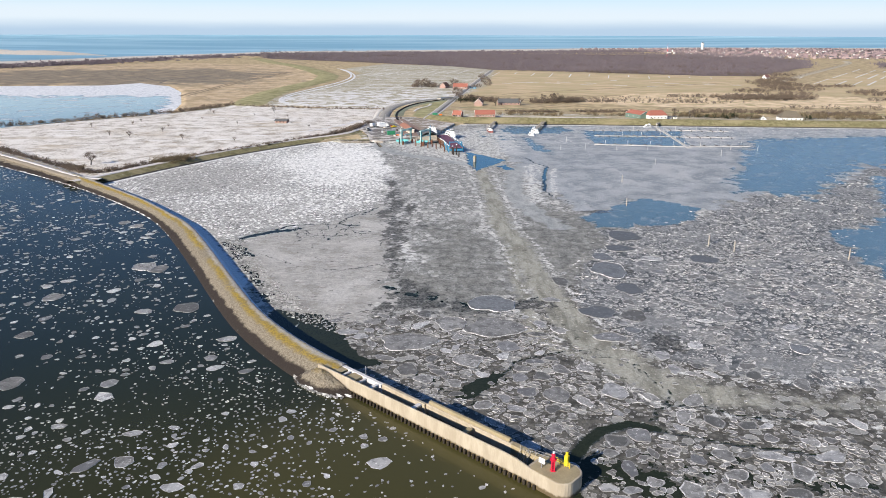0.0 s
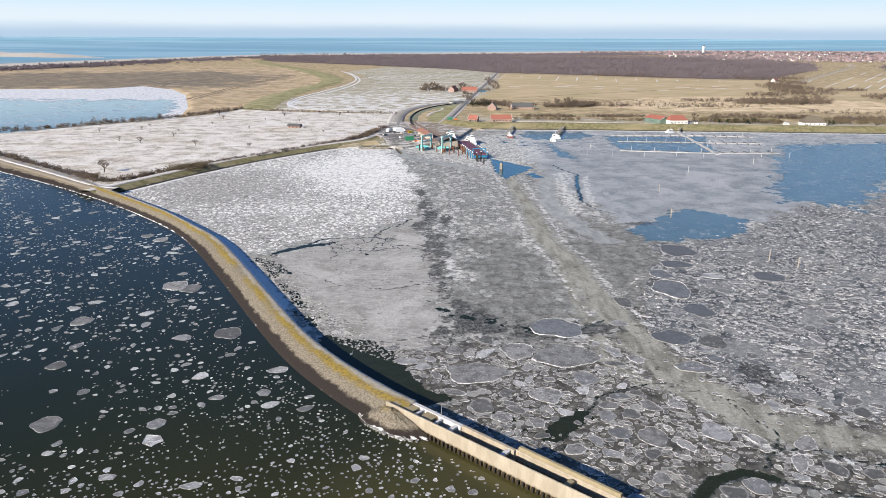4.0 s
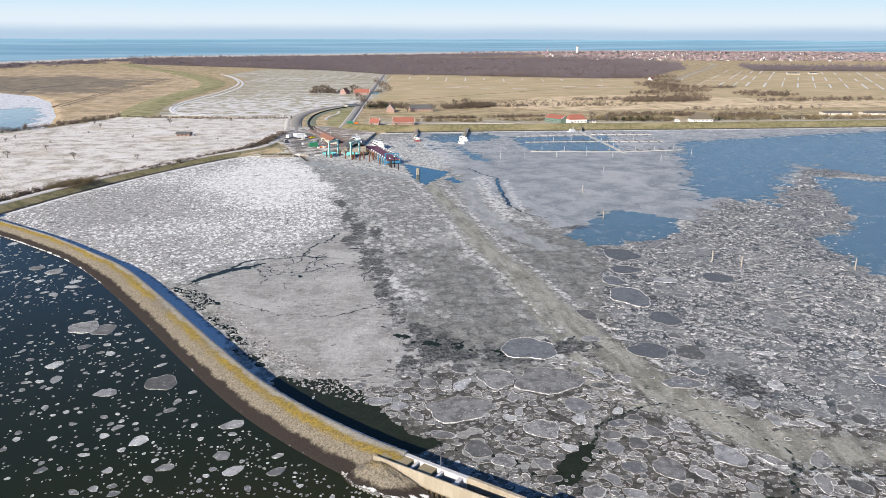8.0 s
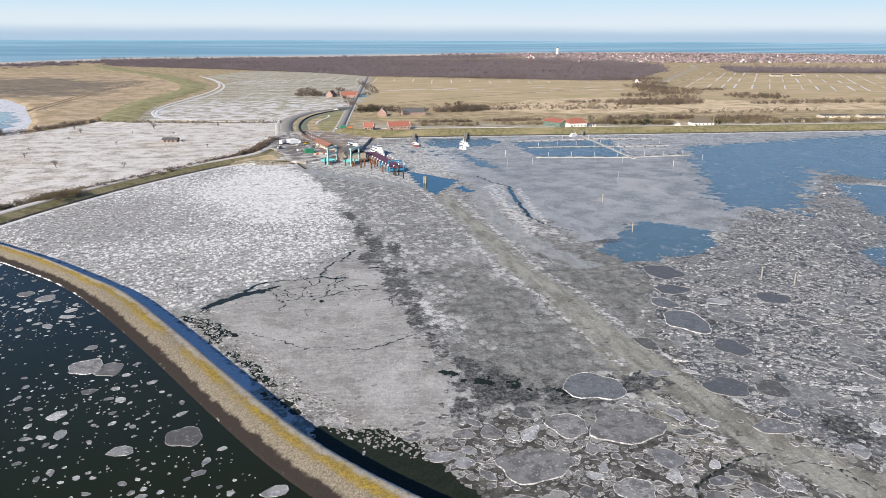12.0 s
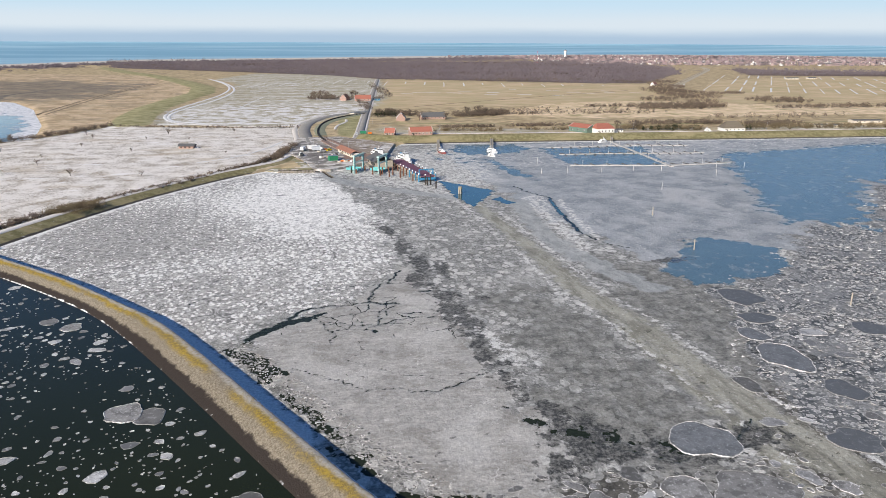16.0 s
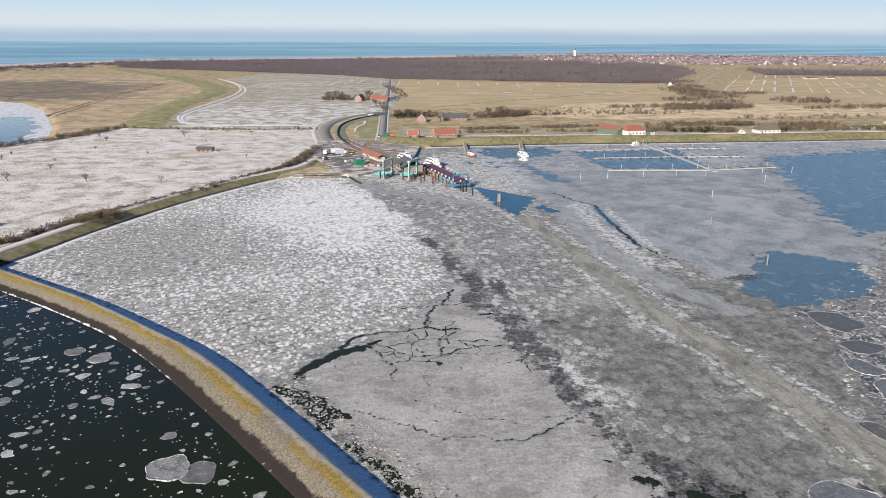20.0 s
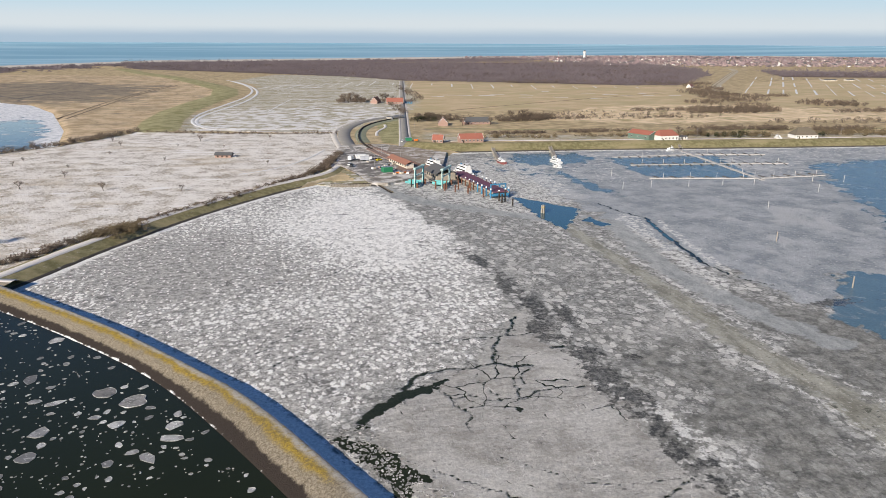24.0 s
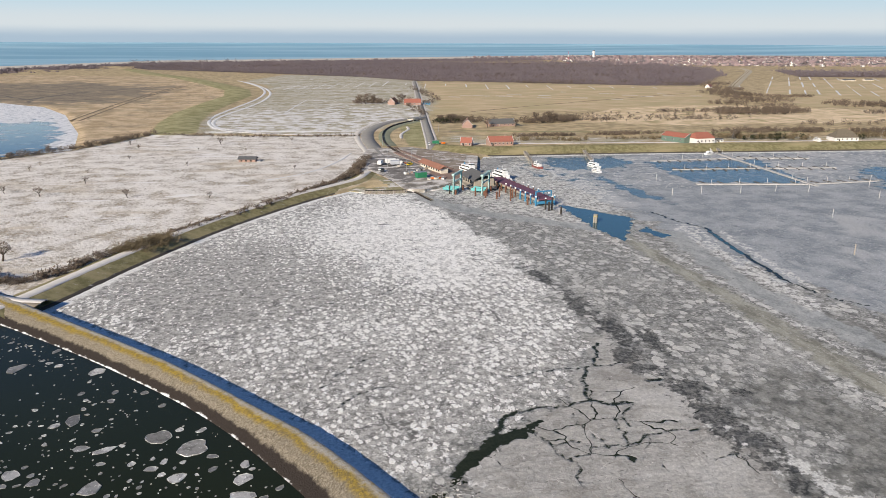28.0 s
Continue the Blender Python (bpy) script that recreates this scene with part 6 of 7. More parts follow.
for cx, cy, rx, ry, n, r in ((124, 838, 26, 12, 70, 3.6), (50, 852, 34, 12, 60, 3.2), (395, 885, 60, 18, 170, 3.4), (330, 915, 50, 10, 70, 3.0), (250, 870, 70, 25, 45, 2.0), (200, 900, 70, 25, 40, 1.8), (300, 850, 60, 22, 50, 2.2), (600, 868, 90, 14, 110, 3.6), (800, 825, 140, 22, 190, 4.4), (470, 960, 22, 24, 40, 3.0),
                              (450, 780, 90, 20, 70, 2.6), (490, 1060, 22, 60, 90, 3.2), (540, 1180, 22, 70, 100, 3.4), (585, 1280, 20, 60, 80, 3.6), (430, 1010, 30, 30, 60, 3.0), (1050, 800, 180, 40, 180, 5), (230, 845, 80, 14, 60, 2.0), (180, 880, 60, 12, 40, 2.0), (414, 912, 60, 26, 220, 3.2), (520, 1120, 34, 110, 200, 3.4), (171, 742, 33, 8, 100, 1.8), (286, 740, 30, 14, 130, 2.4), (335, 732, 22, 12, 90, 2.6), (392, 716, 40, 12, 150, 2.6), (586, 966, 44, 40, 140, 3.4), (186, 851, 24, 10, 60, 2.0),
                              (589, 1101, 44, 16, 80, 3.0), (606, 1394, 75, 30, 140, 3.6), (400, 1480, 110, 22, 170, 3.6), (92, 738, 30, 6, 120, 2.0), (154, 739, 24, 6, 80, 2.0), (145, 850, 20, 12, 100, 3.6), (42, 866, 18, 10, 60, 3.4),
                              (15, 1075, 40, 20, 60, 4.0), (20, 985, 7, 70, 50, 2.6), (70, 1230, 8, 160, 70, 2.8), (-30, 1080, 18, 14, 40, 4.4)):
    for _ in range(n):
        a, q = g3.uniform(0, 6.283), g3.uniform() ** 0.5
        x, y = cx + rx * q * math.cos(a), cy + ry * q * math.sin(a)
        s = r * g3.uniform(0.5, 1.3)
        sp.append((x, y, ground_z(x, y) - 0.4, s, s * 1.7))
stuff("scrub", sp, 80, 0.20, TWIG, "dark clumps of bare scrub among the dunes and fields", 35)
sp = [(28 + g3.normal(0, 10), 846 + g3.normal(0, 5), ground_z(28, 846), g3.uniform(2, 3.4), g3.uniform(5, 8)) for _ in range(14)] + [(275 + g3.normal(0, 16), 690 + g3.normal(0, 4), 1.2, g3.uniform(1.8, 3), g3.uniform(4, 7)) for _ in range(18)] + [(342 + g3.normal(0, 3), 674 + g3.normal(0, 2), 1.2, 2.2, g3.uniform(4, 6)) for _ in range(4)]
stuff("pines", sp, 90, 0.26, PINE, "dark green pines sheltering the houses", 36, "trees")

for i, (x, y, h) in enumerate(((-38, 1082, 13), (-28, 1090, 14), (-20, 1076, 12), (-32, 1070, 11), (14, 1092, 12), (22, 1102, 10), (20, 838, 10), (34, 846, 11), (116, 842, 11), (128, 838, 13), (138, 846, 10), (58, 802, 9), (86, 806, 9), (246, 700, 9), (238, 694, 8), (226, 702, 9))):
    tree(x, y, h, 120 + i, TWIG, "tall bare tree sheltering a farm", "farm trees")

# the forest in front of the dunes
def scatter(poly, n, g):
    p = np.array(poly)
    x, y = g.uniform(p[:, 0].min(), p[:, 0].max(), n), g.uniform(p[:, 1].min(), p[:, 1].max(), n)
    k = inside(x, y, poly)
    return x[k], y[k]


def woods(name, poly, n, r, label, seed):
    g = np.random.default_rng(seed)
    x, y = scatter(poly, n, g)
    e = resample(poly + [poly[0]], 6.0)
    k = g.integers(0, len(e), n // 7)
    x, y = np.concatenate([x, e[k, 0] + g.normal(0, 9, len(k))]), np.concatenate([y, e[k, 1] + g.normal(0, 12, len(k))])
    rr = np.hypot(x - HUB[0], y - HUB[1])
    s = r * g.uniform(0.5, 1.0, len(x)) * (1 + 0.9 * (g.uniform(size=len(x)) > 0.88))
    hill = np.array([noise.noise((a / 160, b / 160, 0.5)) for a, b in zip(x, y)])
    sp = np.column_stack([x, y, 0.8 + lift(rr) + 2.0 * hill, s, s * (2.0 + 1.1 * hill)])
    return tagged(new(name, fast_mesh(name, fuzz(sp, 52, 0.20, g, 0.3), 3, WOODS)), label, "forest", kind="stuff")


woods("forest", FOREST, 24000, 4.6, "wide bare purple-brown winter forest", 41)
woods("forest", FOREST_EAST, 2600, 4.4, "dark bare copse at the edge of the meadows", 42)
p = resample(DUNE_BELT, 2.0)
k = g3.integers(0, len(p), 6500)
x, y = p[k, 0] + g3.normal(0, 42, 6500), p[k, 1] + g3.normal(0, 42, 6500)
rr = np.hypot(x - HUB[0], y - HUB[1])
sp = np.column_stack([x, y, 2 + lift(rr), g3.uniform(4, 9, 6500), g3.uniform(2, 6, 6500)])
tagged(new("dune_scrub", fast_mesh("dune_scrub", fuzz(sp, 14, 0.5, g3), 3, WOODS)), "dark scrub along the line of dunes", "dunes", kind="stuff")


# ---- buildings ----
ROOF_RED = plain("red_tiles", (0.36, 0.135, 0.095), 0.85, 0.25, 1.2)
ROOF_BROWN = plain("brown_tiles", (0.20, 0.11, 0.08), 0.85, 0.25, 1.2)
ROOF_TOWN = plain("old_red_tiles", (0.23, 0.125, 0.115), 0.9, 0.3, 3.0)
ROOF_GREY = plain("grey_slate", (0.12, 0.12, 0.12), 0.8, 0.2, 1.2)
THATCH = plain("thatch", (0.165, 0.14, 0.105), 0.95, 0.3, 1.0)
BRICK = plain("red_brick", (0.38, 0.255, 0.21), 0.9, 0.2, 0.8)
CREAM = plain("cream_render", (0.66, 0.60, 0.50), 0.85, 0.1, 2.0)
RENDER = plain("white_render", (0.78, 0.77, 0.74), 0.85, 0.06, 2.0)
GREEN_WALL = plain("green_sheet", (0.13, 0.19, 0.155), 0.6, 0.15, 1.5)
ASPHALT = plain("asphalt", (0.115, 0.11, 0.105), 0.95, 0.25, 4.0)
BRICK_PAVE = plain("brick_paving", (0.27, 0.19, 0.155), 0.95, 0.4, 3.0)
PURPLE = plain("purple_deck", (0.17, 0.075, 0.11), 0.8, 0.2, 2.0)
TURQ = plain("turquoise_paint", (0.13, 0.42, 0.42), 0.5, 0.15)
PALE_GREEN = plain("pale_green_paint", (0.40, 0.56, 0.52), 0.55, 0.15)
BLUE = plain("blue_paint", (0.05, 0.22, 0.37), 0.5, 0.12)
RUST = plain("rusty_pile", (0.15, 0.07, 0.045), 0.9, 0.35, 0.6)
TIMBER = plain("grey_timber", (0.36, 0.32, 0.265), 0.9, 0.25, 0.8)
ORANGE = plain("orange_paint", (0.75, 0.20, 0.03), 0.5, 0.1)
RUBBER = plain("rubber", (0.03, 0.03, 0.03), 0.8, 0.1)
_g = Mat("window_glass", 0.08, 0.6)
_g.color((0.03, 0.035, 0.04))
GLASS = _g.m


def gable_bm(L, W, z0, h, over=0.35, thick=0.18, hip=0.0):
    """A pitched roof with thickness and overhang; hip draws the ridge in at both ends."""
    bm = bmesh.new()
    a, b = L / 2 + over, W / 2 + over
    r = a - hip
    ring = []
    for dz in (0, -thick):
        ring.append([bm.verts.new(p) for p in ((-a, -b, z0 + dz), (a, -b, z0 + dz), (a, b, z0 + dz), (-a, b, z0 + dz), (-r, 0, z0 + h + dz), (r, 0, z0 + h + dz))])
    t, u = ring
    for f in ((0, 1, 5, 4), (2, 3, 4, 5)):
        bm.faces.new([t[i] for i in f]), bm.faces.new([u[i] for i in reversed(f)])
    if hip:
        for f in ((1, 2, 5), (3, 0, 4)):
            bm.faces.new([t[i] for i in f]), bm.faces.new([u[i] for i in reversed(f)])
        for i, j in ((0, 1), (1, 2), (2, 3), (3, 0)):
            bm.faces.new((t[j], t[i], u[i], u[j]))
    else:
        for i, j in ((0, 1), (1, 5), (5, 2), (2, 3), (3, 4), (4, 0)):
            bm.faces.new((t[j], t[i], u[i], u[j]))
    bmesh.ops.recalc_face_normals(bm, faces=bm.faces)
    return bm


def house(name, x, y, turn, L, W, wall_h, roof_h, wall, roof, label, windows=4, hip=0.0, z=None, chimney=True, category="house", group="", doors=1):
    """Walls with gables, pitched roof, windows with frames, door and chimney."""
    t = new(name)
    t.matrix_basis = pose(x, y, ground_z(x, y) - 0.1 if z is None else z, 0, 0, turn)
    tagged(t, label, category, group)
    bm = bmesh.new()
    a, b = L / 2, W / 2
    lo = [bm.verts.new(p) for p in ((-a, -b, 0), (a, -b, 0), (a, b, 0), (-a, b, 0))]
    hi = [bm.verts.new(p) for p in ((-a, -b, wall_h), (a, -b, wall_h), (a, b, wall_h), (-a, b, wall_h))]
    for i in range(4):
        j = (i + 1) % 4
        if hip or i in (0, 2):
            bm.faces.new((lo[i], lo[j], hi[j], hi[i]))
        else:
            sx = a if i == 1 else -a
            top = bm.verts.new((sx, 0, wall_h + roof_h * 0.96))
            bm.faces.new((lo[i], lo[j], hi[j], top, hi[i]))
    bm.faces.new(lo[::-1])
    bmesh.ops.recalc_face_normals(bm, faces=bm.faces)
    part("wall", bm, wall, t)
    part("roof", gable_bm(L, W, wall_h, roof_h, hip=hip), roof, t)
    if not hip and wall_h > 2.7 and L < 26:
        for sx in (-1, 1):
            for sy in (-1, 1):
                part("barge_board", tube_bm(0.13, 0.13, (sx * (a + 0.37), sy * (b + 0.3), wall_h - 0.05), (sx * (a + 0.37), 0, wall_h + roof_h - 0.05), 6), WHITE, t)
    if chimney:
        part("chimney", box_bm((0.7, 0.7, 1.6), (L * 0.22, 0, wall_h + roof_h - 0.7), 0, 0.04), BRICK, t)
    for s in (-1, 1):
        for k in range(windows):
            wx = -a + L * (k + 0.5) / windows
            w = part("window", box_bm((min(1.3, L / windows * 0.5), 0.12, min(1.3, wall_h * 0.45)), (wx, s * b, wall_h * 0.38), 0, 0.02), WHITE, t)
            part("pane", box_bm((min(1.1, L / windows * 0.42), 0.06, min(1.1, wall_h * 0.38)), (wx, s * (b + 0.06), wall_h * 0.38 + 0.1)), GLASS, w)
    for k in range(doors):
        part("door", box_bm((1.1, 0.14, 2.1), (-a + L * (k + 0.92) / max(1, windows) - 0.2, -b, 0), 0, 0.02), DARK, t)
    return t


house("long_house", 40, 693, 3, 19, 9, 3.4, 3.6, BRICK, ROOF_RED, "long pale brick harbour house with a red tiled roof", 6, hip=0.0)
house("small_house", 14, 694, -20, 8.5, 7, 2.8, 3.6, BRICK, ROOF_RED, "small red brick house with steep red roof", 3)
barn = house("boat_hall", 187, 690, 115, 22, 12, 4.6, 2.8, GREEN_WALL, ROOF_RED, "green sheet-clad boat hall with a red roof", 3, chimney=False, category="hall")
house("clubhouse", 201, 679, 5, 17, 13, 4.6, 4.0, RENDER, ROOF_RED, "white clubhouse with red hipped roof and terrace", 5, hip=3.0)
house("annex", 217, 681, 5, 8, 5, 2.6, 0.7, RENDER, ROOF_GREY, "low white annex beside the clubhouse", 2, chimney=False)
house("thatched_house", 325, 674, -6, 20, 12, 3.2, 5.8, RENDER, THATCH, "white house under a big thatched hipped roof", 5, hip=5.5)
house("gabled_house", 40, 808, 80, 11, 9, 3.0, 5.0, BRICK, ROOF_BROWN, "brick house with tall brown gable among trees", 3)
house("farmhouse", 74, 816, 4, 25, 10, 2.8, 4.2, BRICK, ROOF_GREY, "long low farmhouse with grey roof", 6)
house("farm", 2, 1064, 65, 15, 9, 3.2, 5.0, BRICK, ROOF_BROWN, "brick farm gable with dark red roof", 3)
house("farm_barn", 25, 1052, -8, 21, 11, 3.2, 4.4, BRICK, ROOF_RED, "wide brick farm barn with a red roof", 4)
house("farm_shed", 43, 1054, -8, 9, 6, 2.6, 1.2, BLUE, ROOF_GREY, "small blue farm shed by the road", 2, chimney=False)
house("white_cottage", 577, 1305, 30, 10, 8, 2.6, 4.4, RENDER, ROOF_TOWN, "small white cottage at the forest edge", 2, chimney=False)
for i, (x, y, l) in enumerate(((425, 684, 12), (440, 682, 12), (500, 712, 30), (540, 706, 26))):
    house("low_building", x, y, -8, l, 6 + (l > 20) * 4, 2.8, 0.8, CREAM, ROOF_GREY, "long low pale building behind the dike", 4, chimney=False)
for i, (x, y, l) in enumerate(((985, 1470, 26), (1040, 1480, 18))):
    house("greenhouse", x, y, -8, l, 9, 2.6, 1.6, CREAM, ROOF_GREY, "long pale shed among the eastern meadows", 4, chimney=False)


def hut():
    t = new("bunker_hut")
    t.matrix_basis = pose(-145, 645, 1.25, 0, 0, -12)
    tagged(t, "low ruined brick hut on the snowy marsh", "hut")
    part("wall", box_bm((11, 6, 2.1), bevel=0.1), BRICK, t)
    part("roof", gable_bm(11.5, 6.5, 2.1, 1.5), ROOF_GREY, t)
    for x in (-3.6, -0.6, 2.6):
        part("opening", box_bm((1.2, 0.1, 1.1), (x, -3.02, 0.5)), DARK, t)
    part("rubble", box_bm((2.4, 1.8, 0.9), (7.2, -0.4, 0), 20, 0.3), FROST, t)
    return t


hut()

# ---- ferry harbour ----
def snowy(name, color, cover=0.5):
    m = Mat(name, 0.95, 0.15)
    c = m.mix(m.noise(2.0, 5, 0.7), tuple(0.7 * q for q in color), tuple(1.3 * q for q in color))
    c = m.mix(m.step(m.noise(6, 6, 0.68, co=m.scaled(0.7, 1.3, turn=20)), cover, cover + 0.09), c, (0.66, 0.63, 0.59))
    c = m.mix(m.step(m.noise(11, 4), 0.56, 0.66), c, tuple(0.55 * q for q in color))
    m.bump(m.noise(0.5, 4), 0.4, 0.05)
    return m.color(c).m


def slab(name, ring, z0, z1, mat, label, bevel=0.0, category="paving"):
    return tagged(part(name, prism_bm(ring, z0, z1, bevel), mat), label, category, kind="structure")


slab("quay", [(-70, 602), (-60, 565), (-55.5, 536), (-45, 533), (-36, 541), (-24, 552), (-8, 566), (0, 600), (10, 640), (-10, 665), (-30, 690), (-62, 690), (-72, 640)], -1.0, 1.75, snowy("quay_concrete", (0.36, 0.325, 0.28), 0.47), "grey-brown concrete harbour quay")
slab("quay_asphalt", [(-68, 602), (-58, 568), (-52, 552), (-40, 570), (-30, 590), (-34, 618), (-44, 640), (-60, 668), (-69, 640)], 1.5, 1.80, snowy("yard_asphalt", (0.21, 0.195, 0.18), 0.52), "dark asphalt ferry yard")
slab("slipway", [(-61, 566), (-55.5, 534), (-51.5, 531), (-53, 553)], 0.2, lambda x, y: 0.35 + (y - 531) * 0.045, ASPHALT, "dark concrete slipway")
slab("platform", [(-46, 664), (-43, 667), (-24, 588), (-29, 580)], 1.5, 2.35, BRICK_PAVE, "reddish railway platform", 0.05, "platform")
slab("platform", [(-40, 668), (-37.5, 670), (-17, 592), (-21, 588)], 1.5, 2.35, BRICK_PAVE, "reddish railway platform", 0.05, "platform")
slab("ferry_forecourt", [(-36, 575), (-27, 560), (-14, 562), (-10, 585), (-20, 600), (-30, 592)], 1.5, 1.84, BRICK_PAVE, "brick-paved ferry forecourt")
slab("embankment", [(-34, 640), (-24, 595), (-14, 590), (2, 640), (-8, 668), (-26, 680)], 1.5, 1.95, snowy("gravel_bank", (0.30, 0.25, 0.20), 0.52), "gravel embankment beside the rails")


def station_roof():
    t = new("station_canopy")
    t.matrix_basis = pose(-29.5, 592, 1.8, 0, 0, 104.5)
    tagged(t, "long red-roofed station building on the platform", "station")
    part("wall", box_bm((30, 5.0, 2.8), bevel=0.05), CREAM, t)
    part("roof", gable_bm(32, 7.0, 2.8, 2.0), plain("faded_tiles", (0.33, 0.16, 0.11), 0.85, 0.3, 1.5), t)
    for k in range(8):
        for s in (-1, 1):
            part("window", box_bm((1.4, 0.1, 1.3), (-12.6 + k * 3.6, s * 2.53, 1.0)), GLASS, t)
    for s in (-1, 1):
        part("gable_end", prism_bm([(s * 15.02, -2.6), (s * 15.2, -2.6), (s * 15.2, 2.6), (s * 15.02, 2.6)], 2.5, 2.9), WHITE, t)
    return t


station_roof()
sh = new("ferry_hall")
sh.matrix_basis = pose(-12, 547, 1.4, 0, 0, 100)
tagged(sh, "dark-roofed ferry waiting hall on piles", "hall")
part("wall", box_bm((17, 12, 3.6), bevel=0.05), TIMBER, sh)
part("roof", gable_bm(19, 14, 3.6, 3.6), ROOF_GREY, sh)
part("gable_roof", gable_bm(7, 6, 3.8, 3.4), ROOF_GREY, sh)
for k in range(5):
    for s in (-1, 1):
        part("window", box_bm((1.8, 0.1, 1.6), (-6.6 + k * 3.3, s * 6.03, 1.0)), GLASS, sh)
bas = slab("ferry_deck", [(-22, 556), (-19, 533), (-5, 532), (3, 558), (-4, 570)], 0.9, 1.4, TIMBER, "timber ferry landing deck")


def pile(x, y, h, mat, r=0.38, cap=None, label="rusty steel mooring pile standing in the ice", group="mooring piles"):
    t = new("mooring_pile")
    t.location = (x, y, -0.5)
    tagged(t, label, "pile", group)
    part("shaft", tube_bm(r, r * 0.96, (0, 0, 0), (0, 0, h + 0.5), 12), mat, t)
    if cap:
        part("cap", tube_bm(r * 1.25, r * 0.9, (0, 0, h + 0.5), (0, 0, h + 1.05), 12), cap, t, "white pile cap")
    return t


def linkspan(x, y, turn, label):
    """Hoist portal: two towers, crossbeam, pulley heads, a ramp hung between."""
    t = new("linkspan")
    t.matrix_basis = pose(x, y, 0.1, 0, 0, turn)
    tagged(t, label, "linkspan")
    for s in (-1, 1):
        for o in (-0.7, 0.7):
            part("tower_leg", box_bm((0.55, 0.55, 11.0), (s * 6.2 + o, 0, -0.4), 0, 0.05), PALE_GREEN if o < 0 else TURQ, t)
        for k in range(4):
            part("tower_brace", tube_bm(0.11, 0.11, (s * 6.2 - 0.7, 0, 0.6 + k * 2.4), (s * 6.2 + 0.7, 0, 2.8 + k * 2.4), 6), PALE_GREEN, t)
        part("tower_head", box_bm((2.6, 1.6, 0.9), (s * 6.2, 0, 10.2), 0, 0.1), PALE_GREEN, t)
        part("fender", box_bm((1.0, 1.0, 3.4), (s * 6.2, -1.2, -0.8), 0, 0.1), RUST, t)
    part("crossbeam", box_bm((12.4, 1.1, 1.3), (0, 0, 9.7), 0, 0.06), PALE_GREEN, t)
    part("lower_beam", box_bm((12.4, 0.6, 0.7), (0, 0, 6.2), 0, 0.05), PALE_GREEN, t)
    part("ramp", box_bm((5.0, 8.0, 0.6), (0, 3.5, 1.2), 0, 0.05), TURQ, t, "turquoise ferry ramp")
    for s in (-1, 1):
        part("ramp_side", box_bm((0.3, 8.0, 1.0), (s * 2.4, 3.5, 1.7), 0, 0.04), TURQ, t)
    return t


linkspan(-27.5, 531, 60, "turquoise and pale green ferry linkspan portal")
linkspan(-13, 526, 60, "turquoise and pale green ferry linkspan portal")


def deck_jetty():
    t = new("ferry_jetty")
    d = Vector((9, -54)).normalized()
    t.matrix_basis = pose(-1, 552, 0, 0, 0, math.degrees(math.atan2(d.y, d.x)))
    tagged(t, "purple-decked ferry jetty with a blue steel end", "jetty")
    part("deck", box_bm((62, 8.5, 0.7), (31, 0, 3.0), 0, 0.06), PURPLE, t, "purple deck")
    part("edge_beam", box_bm((62, 0.6, 1.1), (31, -4.5, 2.4), 0, 0.05), TIMBER, t)
    part("edge_beam", box_bm((62, 0.6, 1.1), (31, 4.5, 2.4), 0, 0.05), TIMBER, t)
    for k in range(11):
        for s in (-1, 1):
            q = part("pile", tube_bm(0.42, 0.42, (3 + k * 5.8, s * 5.2, -0.6), (3 + k * 5.8, s * 5.2, 4.6 if k > 4 else 3.6), 10), BLUE if k > 6 else RUST, t)
            if k > 3:
                part("cap", tube_bm(0.5, 0.35, (3 + k * 5.8, s * 5.2, 4.6), (3 + k * 5.8, s * 5.2, 5.3), 10), WHITE, q, "white pile cap")
    for k in range(16):
        for s in (-1, 1):
            part("rail_post", tube_bm(0.06, 0.06, (30 + k * 2.1, s * 4.1, 3.6), (30 + k * 2.1, s * 4.1, 4.8), 6), BLUE if k > 6 else STEEL, t)
    for s in (-1, 1):
        part("rail", tube_bm(0.07, 0.07, (30, s * 4.1, 4.75), (61.6, s * 4.1, 4.75), 6), BLUE, t)
    for s in (-1, 1):
        part("gate_post", box_bm((0.6, 0.6, 6.2), (59, s * 4.3, 0.8), 0, 0.05), BLUE, t)
    part("gate_beam", box_bm((0.6, 9.0, 0.6), (59, 0, 6.6), 0, 0.05), BLUE, t)
    part("gate_platform", box_bm((4.5, 9.6, 1.4), (60, 0, 1.2), 0, 0.06), BLUE, t, "blue steel landing stage")
    for k in range(5):
        q = part("lamp_post", tube_bm(0.08, 0.06, (6 + k * 13, 4.0, 3.6), (6 + k * 13, 4.0, 8.4), 6), STEEL, t)
        part("lamp_head", box_bm((0.7, 0.3, 0.18), (6 + k * 13 + 0.3, 4.0, 8.4), 0, 0.04), STEEL, q)
    return t


deck_jetty()
for x, y, h, m, c in ((7, 480, 4.6, DARK, None), (9.2, 482, 6.6, DARK, WHITE), (6.4, 483.5, 5.4, DARK, WHITE), (10.6, 473, 3.6, DARK, None), (-16, 514, 4.2, RUST, None), (-11, 510, 4.0, RUST, None), (-5, 505, 4.4, RUST, None), (-8, 516, 5.4, RUST, None), (-2, 512, 4.6, RUST, None),
                      (-32.5, 527, 4.6, DARK, None), (-20, 520, 4.4, RUST, None), (-14, 519, 4.6, RUST, None), (1, 495, 4.2, RUST, None)):
    pile(x, y, h, m, 0.42, c)
dol = new("mooring_dolphin")
dol.location = (20.4, 455, -0.5)
tagged(dol, "yellowish timber mooring dolphin in open water", "dolphin")
